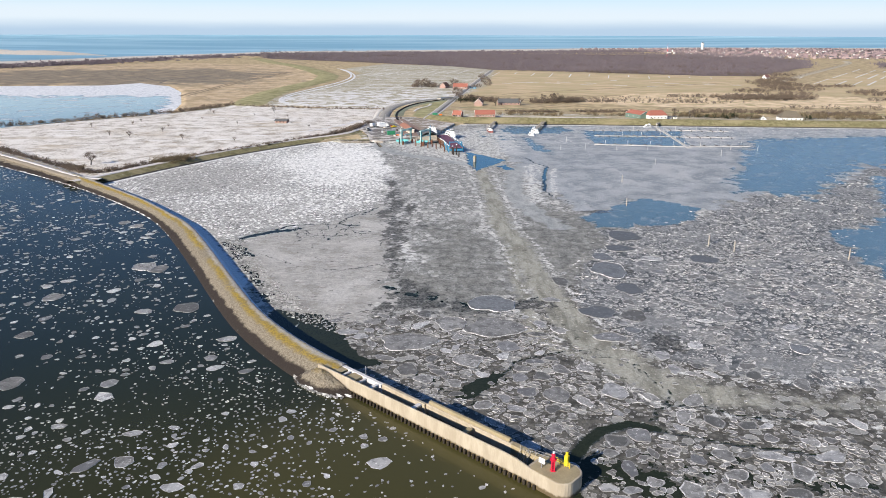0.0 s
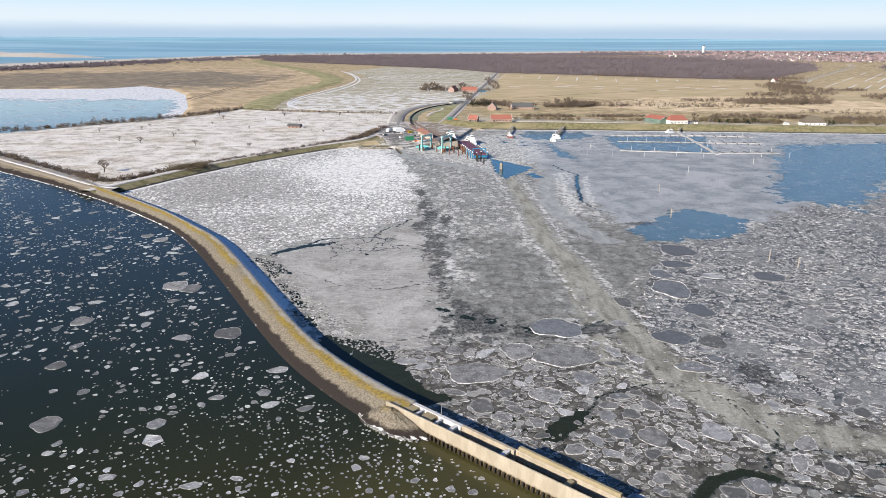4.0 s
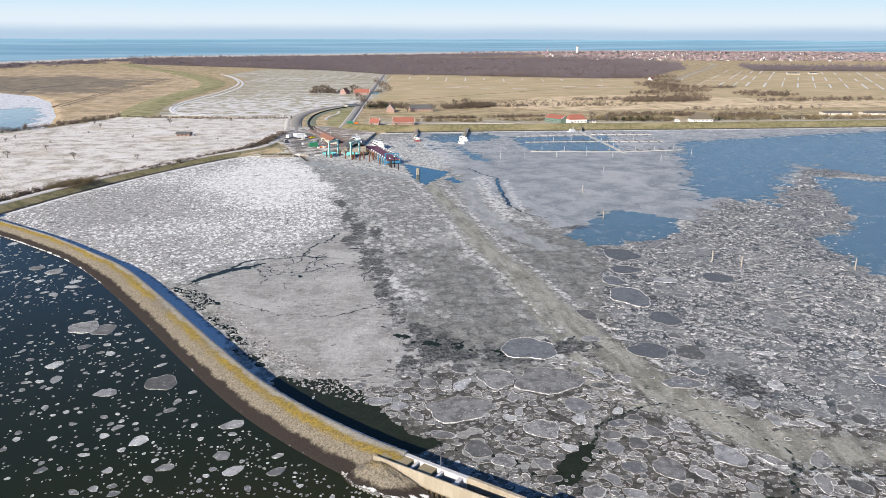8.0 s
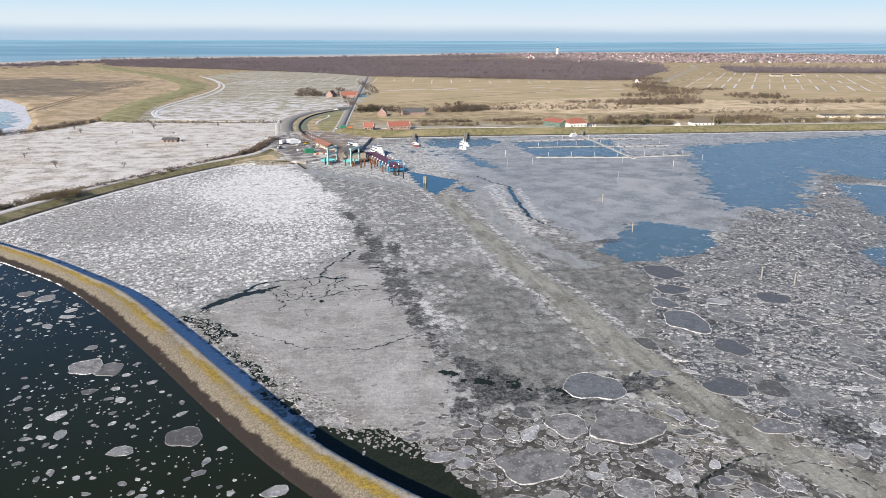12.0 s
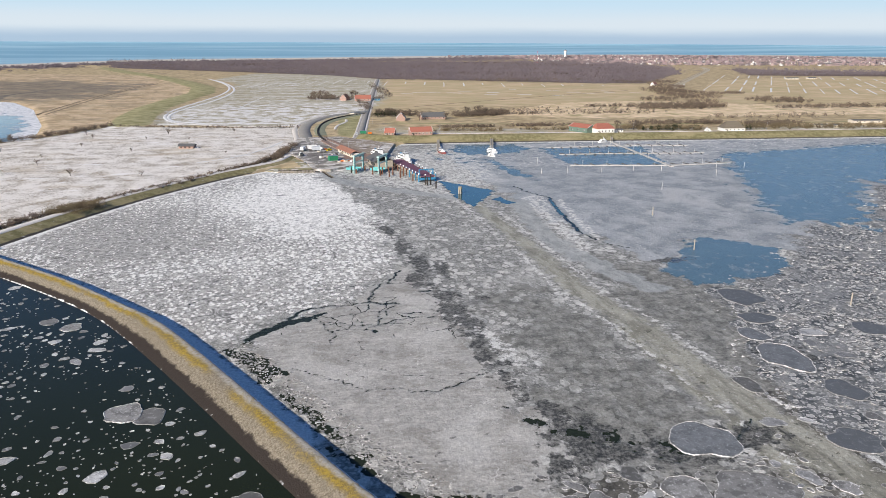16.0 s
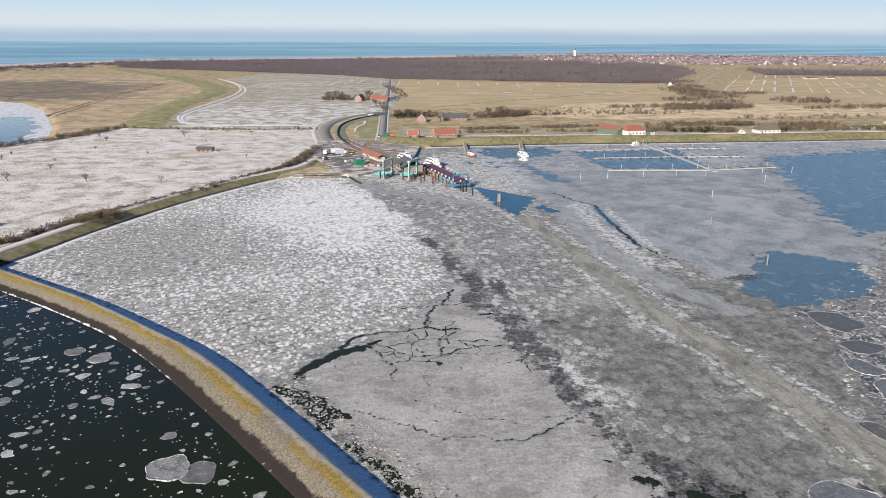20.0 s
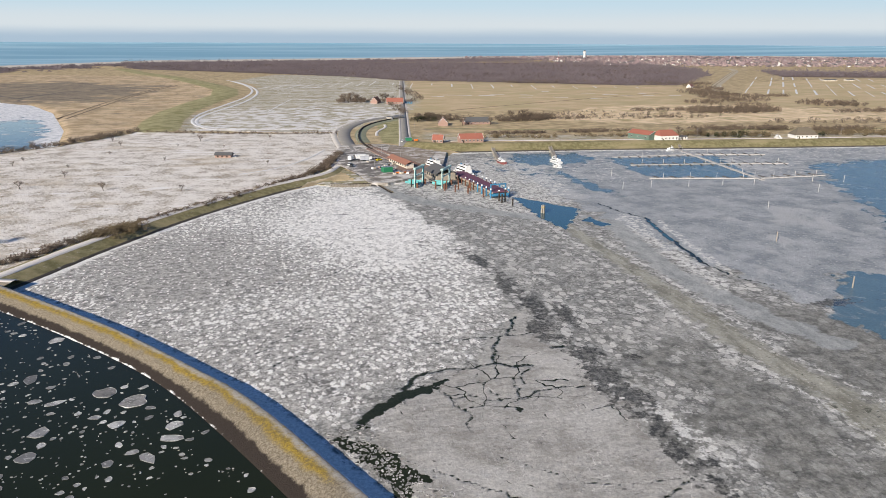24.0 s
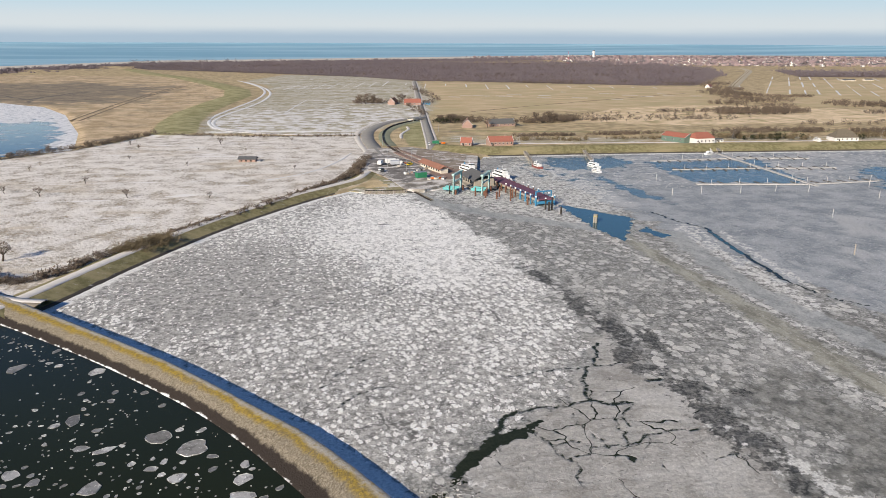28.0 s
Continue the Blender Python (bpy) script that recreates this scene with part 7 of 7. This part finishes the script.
for k, (a, b) in enumerate(((-0.7, 0), (0.7, 0.1), (0, 0.8), (0.1, -0.7))):
    part("pile", tube_bm(0.45, 0.42, (a, b, 0), (a * 0.8, b * 0.8, 4.4), 10), TIMBER, dol)
part("band", tube_bm(1.05, 1.05, (0, 0, 3.3), (0, 0, 3.6), 14), plain("faded_band", (0.40, 0.33, 0.14), 0.8, 0.3), dol)


def palisade():
    t = new("timber_bulkhead")
    tagged(t, "weathered timber bulkhead at the dike's end", "bulkhead", kind="structure")
    p = resample([(-77, 535), (-66, 532.5), (-55, 533)], 0.8)
    me = None
    for x, y in p:
        if me is None:
            ob = part("post", box_bm((0.5, 0.45, 2.3), (0, 0, -0.6), 0, 0.06), TIMBER, t)
            me = ob.data
        else:
            ob = new("post", me)
            ob.parent = t
        ob.location = (x, y, 0)
    part("cap_beam", box_bm((11.5, 0.7, 0.35), (-71.5, 533.8, 1.7), -12.8, 0.05), DARK, t)
    part("cap_beam", box_bm((11.3, 0.7, 0.35), (-60.6, 532.8, 1.7), 2.6, 0.05), DARK, t)
    return t


palisade()
slab("bank_top", [(-88, 545), (-77, 535.6), (-66, 533), (-55.5, 533.6), (-60, 560), (-68, 585), (-76, 565)], -0.5, lambda x, y: 0.45 if x < -76.5 and y < 550 else 1.72, snowy("frosty_grass", (0.29, 0.26, 0.15), 0.50), "frosty grass bank above the bulkhead", 0.0, "bank")
# low old groyne in the ice
gro = sweep("groyne", [(-52, 545), (-49, 532), (-47, 522), (-44.5, 512)], [(-1.6, -0.3), (-0.8, 0.35), (0, 0.55), (0.8, 0.35), (1.6, -0.3)], STONE, 1.0, 0.15, smooth=False)
tagged(gro, "low stone groyne frozen into harbour ice", "groyne", kind="structure")
lowq = sweep("low_quay", [(-52, 552), (-47, 540), (-40, 536), (-32, 542), (-26, 552)], [(-1.0, -0.3), (-0.6, 0.6), (0.6, 0.62), (1.0, 0.4)], FROST, 1.0, 0.05, smooth=False)
tagged(lowq, "low frosted quay edge with rubble", "quay", kind="structure")


def rails(line, label):
    t = new("railway_track")
    tagged(t, label, "railway", kind="structure")
    for o in (-0.5, 0.5):
        q = sweep("rail", [(a + o, b) for a, b in line], [(-0.06, 1.76), (-0.05, 1.94), (0.05, 1.94), (0.06, 1.76)], RUST, 4.0, smooth=False)
        q.parent = t
    p = resample(line, 2.2)
    me = None
    for x, y in p:
        if me is None:
            ob = part("sleeper", box_bm((2.0, 0.3, 0.12)), DARK, t)
            me = ob.data
        else:
            ob = new("sleeper", me)
            ob.parent = t
        ob.matrix_basis = pose(x, y, 1.78, 0, 0, 14)
    return t


rails([(-20, 590), (-38.5, 664), (-41, 690)], "narrow-gauge railway track beside the platform")
rails([(-26, 594), (-41.5, 660), (-43, 690)], "narrow-gauge railway track beside the platform")


def vehicle(x, y, turn, L, W, H, mat, label, name="car", box=False):
    """A road vehicle: body, cabin with glass, four wheels with rims."""
    t = new(name)
    t.matrix_basis = pose(x, y, 1.8, 0, 0, turn)
    tagged(t, label, "vehicle", "vehicles on the ferry yard")
    if box:
        part("load_box", box_bm((L * 0.72, W, H - 0.8), (-L * 0.13, 0, 0.8), 0, 0.08), mat, t)
        cab = part("cab", box_bm((L * 0.22, W * 0.95, H * 0.72), (L * 0.37, 0, 0.5), 0, 0.2), WHITE, t)
        part("windscreen", box_bm((0.1, W * 0.8, H * 0.25), (L * 0.48, 0, H * 0.5)), GLASS, cab)
        part("chassis", box_bm((L * 0.95, W * 0.6, 0.3), (0, 0, 0.5), 0, 0.05), DARK, t)
    else:
        part("body", box_bm((L, W, H * 0.45), (0, 0, 0.3), 0, 0.16, segs=2), mat, t)
        cab = part("cabin", box_bm((L * 0.55, W * 0.86, H * 0.42), (-L * 0.05, 0, 0.3 + H * 0.42), 0, 0.22, segs=2), GLASS, t, "dark glazed cabin")
        part("roof", box_bm((L * 0.46, W * 0.8, 0.08), (-L * 0.05, 0, 0.3 + H * 0.83), 0, 0.03), mat, cab)
    for sx in (-0.32, 0.32):
        for sy in (-1, 1):
            w = part("wheel", tube_bm(0.34, 0.34, (sx * L, sy * W * 0.42, 0.34), (sx * L, sy * W * 0.52, 0.34), 14), RUBBER, t)
            part("rim", tube_bm(0.2, 0.2, (sx * L, sy * W * 0.52, 0.34), (sx * L, sy * W * 0.53, 0.34), 12), STEEL, w)
    return t


vehicle(-60.5, 614, 70, 6.5, 2.5, 3.2, WHITE, "white box van parked on the yard", "van", True)
vehicle(-52.5, 617, 10, 9.5, 2.5, 3.6, WHITE, "white lorry parked across the yard", "lorry", True)
vehicle(-50.5, 611, 5, 8.0, 2.5, 3.3, plain("pale_grey_paint", (0.5, 0.52, 0.55), 0.5, 0.08), "grey lorry parked across the yard", "lorry", True)
vehicle(-44.5, 612, 30, 4.6, 1.9, 1.6, ORANGE, "orange utility car on the yard")
vehicle(-42, 610.5, 40, 4.6, 1.9, 1.7, YELLOW, "yellow utility car on the yard")
vehicle(-46.5, 608.5, 20, 4.4, 1.8, 1.5, plain("silver_paint", (0.45, 0.46, 0.48), 0.4, 0.06, metal=0.3), "silver car on the yard")
vehicle(-61.8, 590, 80, 4.8, 2.0, 2.2, plain("dark_paint", (0.04, 0.045, 0.05), 0.4, 0.1), "dark tractor-like vehicle by the slipway", "tractor")
vehicle(-62.5, 596, 75, 4.4, 1.9, 1.6, WHITE, "white car by the slipway")
vehicle(-14, 700, 80, 4.4, 1.8, 1.5, WHITE, "white car on the road", "car")
vehicle(14, 705, 10, 4.4, 1.8, 1.5, BLUE, "blue car beside the harbour house", "car")


def crate(x, y, turn, size, mat, label, name="container"):
    t = new(name)
    t.matrix_basis = pose(x, y, 1.78, 0, 0, turn)
    tagged(t, label, "container", "goods on the quay")
    part("body", box_bm(size, bevel=0.05), mat, t)
    part("lid", box_bm((size[0] * 1.03, size[1] * 1.03, 0.12), (0, 0, size[2]), 0, 0.03), STEEL, t)
    return t


LEAF_GREEN = plain("green_paint", (0.03, 0.20, 0.10), 0.6, 0.15)
crate(-41.5, 568, 15, (6, 4, 3.2), LEAF_GREEN, "dark green container on the quay")
for i, (x, y, c) in enumerate(((-36, 562, ORANGE), (-33.5, 561, CREAM), (-31.5, 563, ORANGE), (-34.5, 565, CREAM), (-30, 560, WHITE), (-38, 559, CREAM), (-28.5, 564, BRICK))):
    crate(x, y, 20 * i, (2.2, 1.6, 1.0), c, "small goods crate stacked on the quay", "crate")
for i in range(16):
    g_c = (i * 0.618) % 1
    crate(-50 + 22 * g_c, 606 - 30 * ((i * 0.377) % 1) - 6 * g_c, 37 * i, (1.6 + g_c, 1.2, 0.9 + 0.6 * ((i * 0.29) % 1)), (CREAM, WHITE, BRICK, DARK, STEEL, TIMBER)[i % 6], "luggage trolley or crate on the ferry yard", "trolley")
crate(-8, 706, 0, (5, 2.4, 2.4), LEAF_GREEN, "green container beside the road")
crate(-2.5, 703, 10, (3, 2, 1.6), ORANGE, "orange skip beside the road", "skip")

# bridge over the ferry road
br = new("road_bridge")
br.matrix_basis = pose(3, 874, 1.2, 0, 0, 45)
tagged(br, "low concrete road bridge over the ferry road", "bridge")
part("deck", box_bm((22, 7, 0.7), (0, 0, 1.6), 0, 0.05), CREAM, br)
for x in (-9, -3, 3, 9):
    part("pier", box_bm((1.0, 6.0, 1.8), (x, 0, -0.1), 0, 0.05), RENDER, br)
for s in (-1, 1):
    part("parapet", box_bm((22, 0.25, 0.9), (0, s * 3.3, 2.3), 0, 0.03), STEEL, br)
curb = sweep("retaining_wall", [(-42, 660), (-46, 690), (-47, 730), (-40, 790), (-24, 836), (2, 872)], [(-0.5, 0.9), (-0.45, 2.6), (0.45, 2.6), (0.5, 0.9)], DARK, 3.0, smooth=False)
tagged(curb, "dark retaining wall beside the ferry road", "wall", kind="structure")


# ---- boats ----
def ship(x, y, turn, L, W, H, label, tiers=2, name="ferry", hull=None):
    """Hull with flared bow, deck, deckhouse tiers with window bands, wheelhouse, funnel and mast."""
    t = new(name)
    t.matrix_basis = pose(x, y, 0, 0, 0, turn)
    tagged(t, label, "boat", "boats in the harbour")
    bm = bmesh.new()
    rows = []
    for k in range(13):
        u = k / 12
        half = W / 2 * (1 - max(0, (u - 0.62) / 0.38) ** 2.2) * (0.86 + 0.14 * min(1, u * 6))
        half = max(half, 0.06)
        xx = (u - 0.5) * L
        sheer = H * (1 + 0.35 * max(0, u - 0.55) ** 1.3)
        rows.append([bm.verts.new(p) for p in ((xx, -half, sheer), (xx, -half * 0.9, H * 0.35), (xx, -half * 0.6, -0.6), (xx, half * 0.6, -0.6), (xx, half * 0.9, H * 0.35), (xx, half, sheer))])
    for a, b in zip(rows, rows[1:]):
        for i in range(5):
            bm.faces.new((a[i], b[i], b[i + 1], a[i + 1]))
        bm.faces.new((a[0], a[5], b[5], b[0]))
    bm.faces.new(rows[0]), bm.faces.new(rows[-1][::-1])
    bmesh.ops.recalc_face_normals(bm, faces=bm.faces)
    part("hull", bm, hull or WHITE, t)
    part("rubbing_strake", box_bm((L * 0.8, W * 1.02, 0.18), (-L * 0.06, 0, H * 0.8), 0, 0.03), DARK, t)
    z = H
    for k in range(tiers):
        l, w, h = L * (0.58 - 0.14 * k), W * (0.78 - 0.1 * k), min(2.3, H * 1.1)
        d = part("deckhouse", box_bm((l, w, h), (-L * 0.06 + 0.02 * L * k, 0, z), 0, 0.12), WHITE, t)
        for s in (-1, 1):
            part("window_band", box_bm((l * 0.86, 0.08, h * 0.36), (-L * 0.06 + 0.02 * L * k, s * w / 2, z + h * 0.45)), GLASS, d)
        z += h
    wh = part("wheelhouse", box_bm((L * 0.12, W * 0.5, H * 0.9), (L * 0.12, 0, z - 0.1), 0, 0.1), WHITE, t)
    part("windscreen", box_bm((L * 0.122, W * 0.51, H * 0.35), (L * 0.12, 0, z + H * 0.35)), GLASS, wh)
    part("mast", tube_bm(0.12, 0.06, (L * 0.02, 0, z), (L * 0.02, 0, z + H * 2.0), 8), WHITE, t)
    part("boom", tube_bm(0.05, 0.05, (L * 0.02, -W * 0.2, z + H * 1.4), (L * 0.02, W * 0.2, z + H * 1.4), 6), WHITE, t)
    part("funnel", tube_bm(0.5, 0.4, (-L * 0.22, 0, z - H * 0.6), (-L * 0.22, 0, z + H * 0.5), 12), BLUE if L > 15 else WHITE, t)
    return t


ship(-9, 584, -72, 24, 5.6, 1.7, "white passenger ferry moored at the quay", 2)
ship(6, 562, -74, 23, 5.6, 1.7, "white passenger ferry moored by the purple jetty", 2)
ship(76, 594, 105, 13, 4.0, 1.4, "white motor cruiser lying at the timber jetty", 1, "motor_boat")
ship(71, 577, 105, 9, 3.0, 1.0, "small white boat at the jetty end", 1, "motor_boat")
ship(39, 598, 100, 12, 3.8, 1.3, "dull red and white work boat at the jetty", 1, "work_boat", plain("faded_red_hull", (0.30, 0.10, 0.09), 0.6, 0.3, 1.0))
ship(181, 631, 20, 9, 3.0, 1.1, "small white motor boat beside the gangway", 1, "motor_boat")
ship(299.7, 672, 100, 8, 2.8, 1.0, "white boat laid up on land behind the dike", 1, "motor_boat").location.z = 1.9


# ---- jetties and marina ----
def jetty(line, width, z, label, name="jetty"):
    t = new(name)
    tagged(t, label, "jetty")
    for (x0, y0), (x1, y1) in zip(line, line[1:]):
        l = math.hypot(x1 - x0, y1 - y0)
        a = math.degrees(math.atan2(y1 - y0, x1 - x0))
        part("deck", box_bm((l, width, 0.35), ((x0 + x1) / 2, (y0 + y1) / 2, z), a, 0.04), TIMBER, t)
        n = max(2, int(l / 6))
        for k in range(n):
            u = (k + 0.5) / n
            for s in (-1, 1):
                px = x0 + (x1 - x0) * u - s * width * 0.5 * math.sin(radians(a))
                py = y0 + (y1 - y0) * u + s * width * 0.5 * math.cos(radians(a))
                part("post", tube_bm(0.14, 0.14, (px, py, -0.5), (px, py, z + 1.35), 8), TIMBER, t)
        for s in (-1, 1):
            ox, oy = -s * width * 0.5 * math.sin(radians(a)), s * width * 0.5 * math.cos(radians(a))
            part("rail", tube_bm(0.06, 0.06, (x0 + ox, y0 + oy, z + 1.3), (x1 + ox, y1 + oy, z + 1.3), 6), TIMBER, t)
    return t


jetty([(50, 664), (46, 645), (41, 620), (37, 598)], 2.0, 2.2, "narrow grey timber jetty from the dike")
jetty([(96, 664), (90, 644), (83, 618), (78, 600)], 2.2, 2.2, "narrow grey timber jetty from the dike")


DECKING = plain("frosty_decking", (0.50, 0.48, 0.45), 0.9, 0.25, 2.0)
GREY_PILE = plain("pale_grey_pile", (0.50, 0.49, 0.47), 0.7, 0.2, 1.0)
WET_TIMBER = plain("wet_timber", (0.10, 0.09, 0.08), 0.8, 0.3, 1.0)


def pontoon(x0, y0, x1, y1, width, label, fingers=0, flen=7.5, sides=(1,)):
    """Floating walkway of hinged decks with finger berths and guide piles."""
    t = new("pontoon")
    tagged(t, label, "pontoon", "marina pontoons")
    l, a = math.hypot(x1 - x0, y1 - y0), math.atan2(y1 - y0, x1 - x0)
    t.matrix_basis = pose(x0, y0, 0.05, 0, 0, math.degrees(a))
    n = max(2, int(l / 14))
    for k in range(n):
        q = part("deck", box_bm((l / n - 0.25, width, 0.45), (l * (k + 0.5) / n, 0, 0), 0, 0.06), DECKING, t)
    for k in range(fingers):
        for s in sides:
            part("finger", box_bm((0.9, flen, 0.4), (l * (k + 0.5) / fingers, s * (flen + width) / 2, 0), 12 * s, 0.05), WET_TIMBER, t)
    for k in range(n):
        part("guide_pile", tube_bm(0.13, 0.13, (l * (k + 0.5) / n, -width * 0.7, -0.5), (l * (k + 0.5) / n, -width * 0.7, 4.0), 8), GREY_PILE, t)
    return t


pontoon(188, 630, 177.5, 512, 2.4, "main snowy pontoon spine of the marina")
pontoon(124, 609, 185, 611, 1.8, "snow-covered pontoon with finger berths", 8, 6, (-1,))
pontoon(190, 612, 240, 602, 1.8, "snow-covered pontoon with finger berths", 6, 6, (-1, 1))
pontoon(122, 575, 181, 571, 1.8, "snow-covered pontoon with finger berths", 8, 6, (1, -1))
pontoon(184, 570, 232, 564.5, 1.8, "snow-covered pontoon with finger berths", 6, 6, (-1, 1))
pontoon(112.5, 529, 176, 518, 1.8, "snow-covered pontoon with finger berths", 6, 7, (1,))
pontoon(180, 518, 225, 520, 1.8, "snow-covered pontoon with finger berths", 5, 7, (1,))
jetty([(206, 668), (196, 648), (188, 630)], 1.6, 2.4, "pale gangway down to the marina", "gangway")
for x, y in ((83.5, 503), (101, 504), (123, 502), (145.6, 504), (163, 500), (134, 445), (188, 478), (94, 542), (205, 505), (222, 500)):
    pile(x, y, 4.0, GREY_PILE, 0.16, None, "slim pale guide post in the ice", "guide posts")
for x, y in ((88.4, 333.4), (104.4, 267.5), (99.8, 390), (111.3, 259.5), (150, 250)):
    pile(x, y, 4.2, TIMBER, 0.24, None, "slim weathered marker post in the ice", "marker posts")


def pole_light(x, y, h, label):
    t = new("street_lamp")
    t.location = (x, y, ground_z(x, y) - 0.1)
    tagged(t, label, "lamp", "lamp posts")
    part("post", tube_bm(0.11, 0.07, (0, 0, 0), (0, 0, h), 8), STEEL, t)
    part("arm", tube_bm(0.05, 0.05, (0, 0, h), (1.2, 0, h + 0.15), 6), STEEL, t)
    part("lamp_head", box_bm((0.7, 0.3, 0.15), (1.4, 0, h + 0.08), 0, 0.04), STEEL, t)
    return t


for x, y in ((-57, 604), (-47, 590), (-38, 630), (-52, 650), (-28, 605), (-6, 690), (8, 780), (-50, 700), (58, 700), (236, 690), (360, 672)):
    pole_light(x, y, 7.5, "slim grey lamp post")


# ---- the village far behind the forest ----
def village():
    g = np.random.default_rng(77)
    variants = []
    old = plain("village_brick", (0.38, 0.295, 0.28), 0.9, 0.3, 9.0)
    tiles = plain("village_tiles", (0.29, 0.215, 0.215), 0.9, 0.35, 9.0)
    pale = plain("village_pale_wall", (0.70, 0.67, 0.64), 0.9, 0.2, 9.0)
    for i, (wall, roof, L, W, h, r) in enumerate(((pale, tiles, 9, 7, 3.4, 4.0), (old, tiles, 10, 8, 3.4, 5.0), (old, tiles, 12, 8, 4.0, 4.2), (old, tiles, 14, 9, 4.5, 4.5), (old, ROOF_GREY, 13, 9, 5.5, 2.5), (RENDER, tiles, 11, 8, 4.0, 4.0))):
        variants.append((wall, roof, L, W, h, r))
    AREA = [(560, 3020), (800, 2760), (890, 2380), (1190, 2240), (1600, 2110), (1990, 2050), (2250, 2300), (1950, 2650), (1500, 2900), (1050, 3000)]
    x, y = scatter(AREA, 3400, g)
    done, rows = [], []
    n = 0
    for a, b in zip(x, y):
        if any((a - c) ** 2 + (b - d) ** 2 < 19 ** 2 for c, d in done):
            continue
        done.append((a, b))
        wall, roof, L, W, h, r = variants[min(5, int(g.integers(0, 14)) % 7 if g.uniform() < 0.6 else int(g.integers(1, 5)))]
        n += 1
        if n > 290:
            rows.append((a, b, L, W, h, r, wall, roof, g.uniform(0, math.pi)))
            continue
        t = new("village_house")
        t.matrix_basis = pose(a, b, 1.3 + lift_at(a, b), 0, 0, g.uniform(0, 180))
        tagged(t, "distant village house with pitched roof", "house", "village houses")
        key = (L, W)
        if key not in MADE:
            wbm = box_bm((L, W, h))
            rbm = gable_bm(L, W, h, r)
            m1, m2 = bpy.data.meshes.new("wall"), bpy.data.meshes.new("roof")
            wbm.to_mesh(m1), rbm.to_mesh(m2)
            wbm.free(), rbm.free()
            m1.materials.append(wall), m2.materials.append(roof)
            MADE[key] = (m1, m2)
        for nm, me in zip(("wall", "roof"), MADE[key]):
            o = new(nm, me)
            o.parent = t
    # the rest of the village, too many to tell apart
    mats, V, F, I = [], [], [], []
    for a, b, L, W, h, r, wall, roof, turn in rows:
        for q in (wall, roof):
            if q not in mats:
                mats.append(q)
        k, z0 = len(V), 1.3 + lift_at(a, b)
        for px, py, pz in ((-1, -1, 0), (1, -1, 0), (1, 1, 0), (-1, 1, 0), (-1, -1, h), (1, -1, h), (1, 1, h), (-1, 1, h), (-1, 0, h + r), (1, 0, h + r)):
            px, py = px * L / 2, py * W / 2
            V.append((a + px * math.cos(turn) - py * math.sin(turn), b + px * math.sin(turn) + py * math.cos(turn), z0 + pz))
        for f, q in (((0, 1, 5, 4), wall), ((2, 3, 7, 6), wall), ((1, 2, 6, 9, 5), wall), ((3, 0, 4, 8, 7), wall), ((4, 5, 9, 8), roof), ((6, 7, 8, 9), roof)):
            F.append(tuple(k + i for i in f)), I.append(mats.index(q))
    tagged(new("village_rows", mesh_from("village_rows", V, F, mats, index=I)), "crowded brick and white houses of the far village", "houses", kind="stuff")
    return done


MADE = {}
homes = village()
g5 = np.random.default_rng(78)
tx, ty = scatter([(500, 3000), (780, 2740), (860, 2340), (1190, 2210), (1600, 2080), (2000, 2000), (2350, 2250), (1950, 2720), (1500, 2960), (1050, 3060)], 9500, g5)
rr = np.hypot(tx - HUB[0], ty - HUB[1])
tagged(new("village_trees", fast_mesh("village_trees", fuzz(np.column_stack([tx, ty, 1 + lift(rr), g5.uniform(2.5, 6, len(tx)), g5.uniform(4, 11, len(tx))]), 12, 0.5, g5), 3, WOODS)), "bare trees between the village houses", "trees", kind="stuff")


def water_tower():
    t = new("water_tower")
    x, y = 1010, 2880
    t.location = (x, y, lift_at(x, y) + 6)
    tagged(t, "white water tower above the village", "tower")
    part("shaft", tube_bm(5.0, 4.2, (0, 0, 0), (0, 0, 17), 12), RENDER, t)
    part("tank", tube_bm(5.8, 6.2, (0, 0, 17), (0, 0, 24), 12), RENDER, t)
    part("roof", tube_bm(6.6, 0.5, (0, 0, 24), (0, 0, 28), 12), ROOF_GREY, t)
    return t


water_tower()
mast = new("radio_mast")
mast.location = (735, 2420, lift_at(735, 2420) + 1)
tagged(mast, "slim red and white lattice radio mast", "mast")
for k in range(5):
    part("section", tube_bm(0.9 - 0.12 * k, 0.78 - 0.12 * k, (0, 0, k * 8.5), (0, 0, k * 8.5 + 8.5), 8), RED if k % 2 == 0 else WHITE, mast)


# ---- neighbouring island far out ----
def far_island():
    a = np.linspace(-1, 1, 70)
    b = np.linspace(-1, 1, 14)
    A, B = np.meshgrid(a, b, indexing="ij")
    c = Vector((-1700, 2640))
    d = Vector((-0.93, 0.37))
    nrm = Vector((-d.y, d.x))
    w = 1 - np.abs(A) ** 3
    x = c.x + d.x * A * 650 + nrm.x * B * 130 * w
    y = c.y + d.y * A * 650 + nrm.y * B * 130 * w
    g = np.random.default_rng(9)
    z = lift(np.hypot(x - HUB[0], y - HUB[1])) + (1 - B ** 2) * w * (5 + 5 * np.sin(A * 9)) - 0.5 + g.uniform(0, 1.0, A.shape)
    zones = {"sand": np.full(A.shape, 1.0), "wood": np.clip(0.5 + 0.8 * (B * nrm.y - 0.05) + 0.4 * A, 0, 1)}
    ob = new("far_island", mesh_from("far_island", np.stack([x, y, z], -1).reshape(-1, 3), grid_faces(*A.shape), LAND, zones, smooth=True))
    return tagged(ob, "distant sandy island spit with dunes", "island", kind="structure")


far_island()
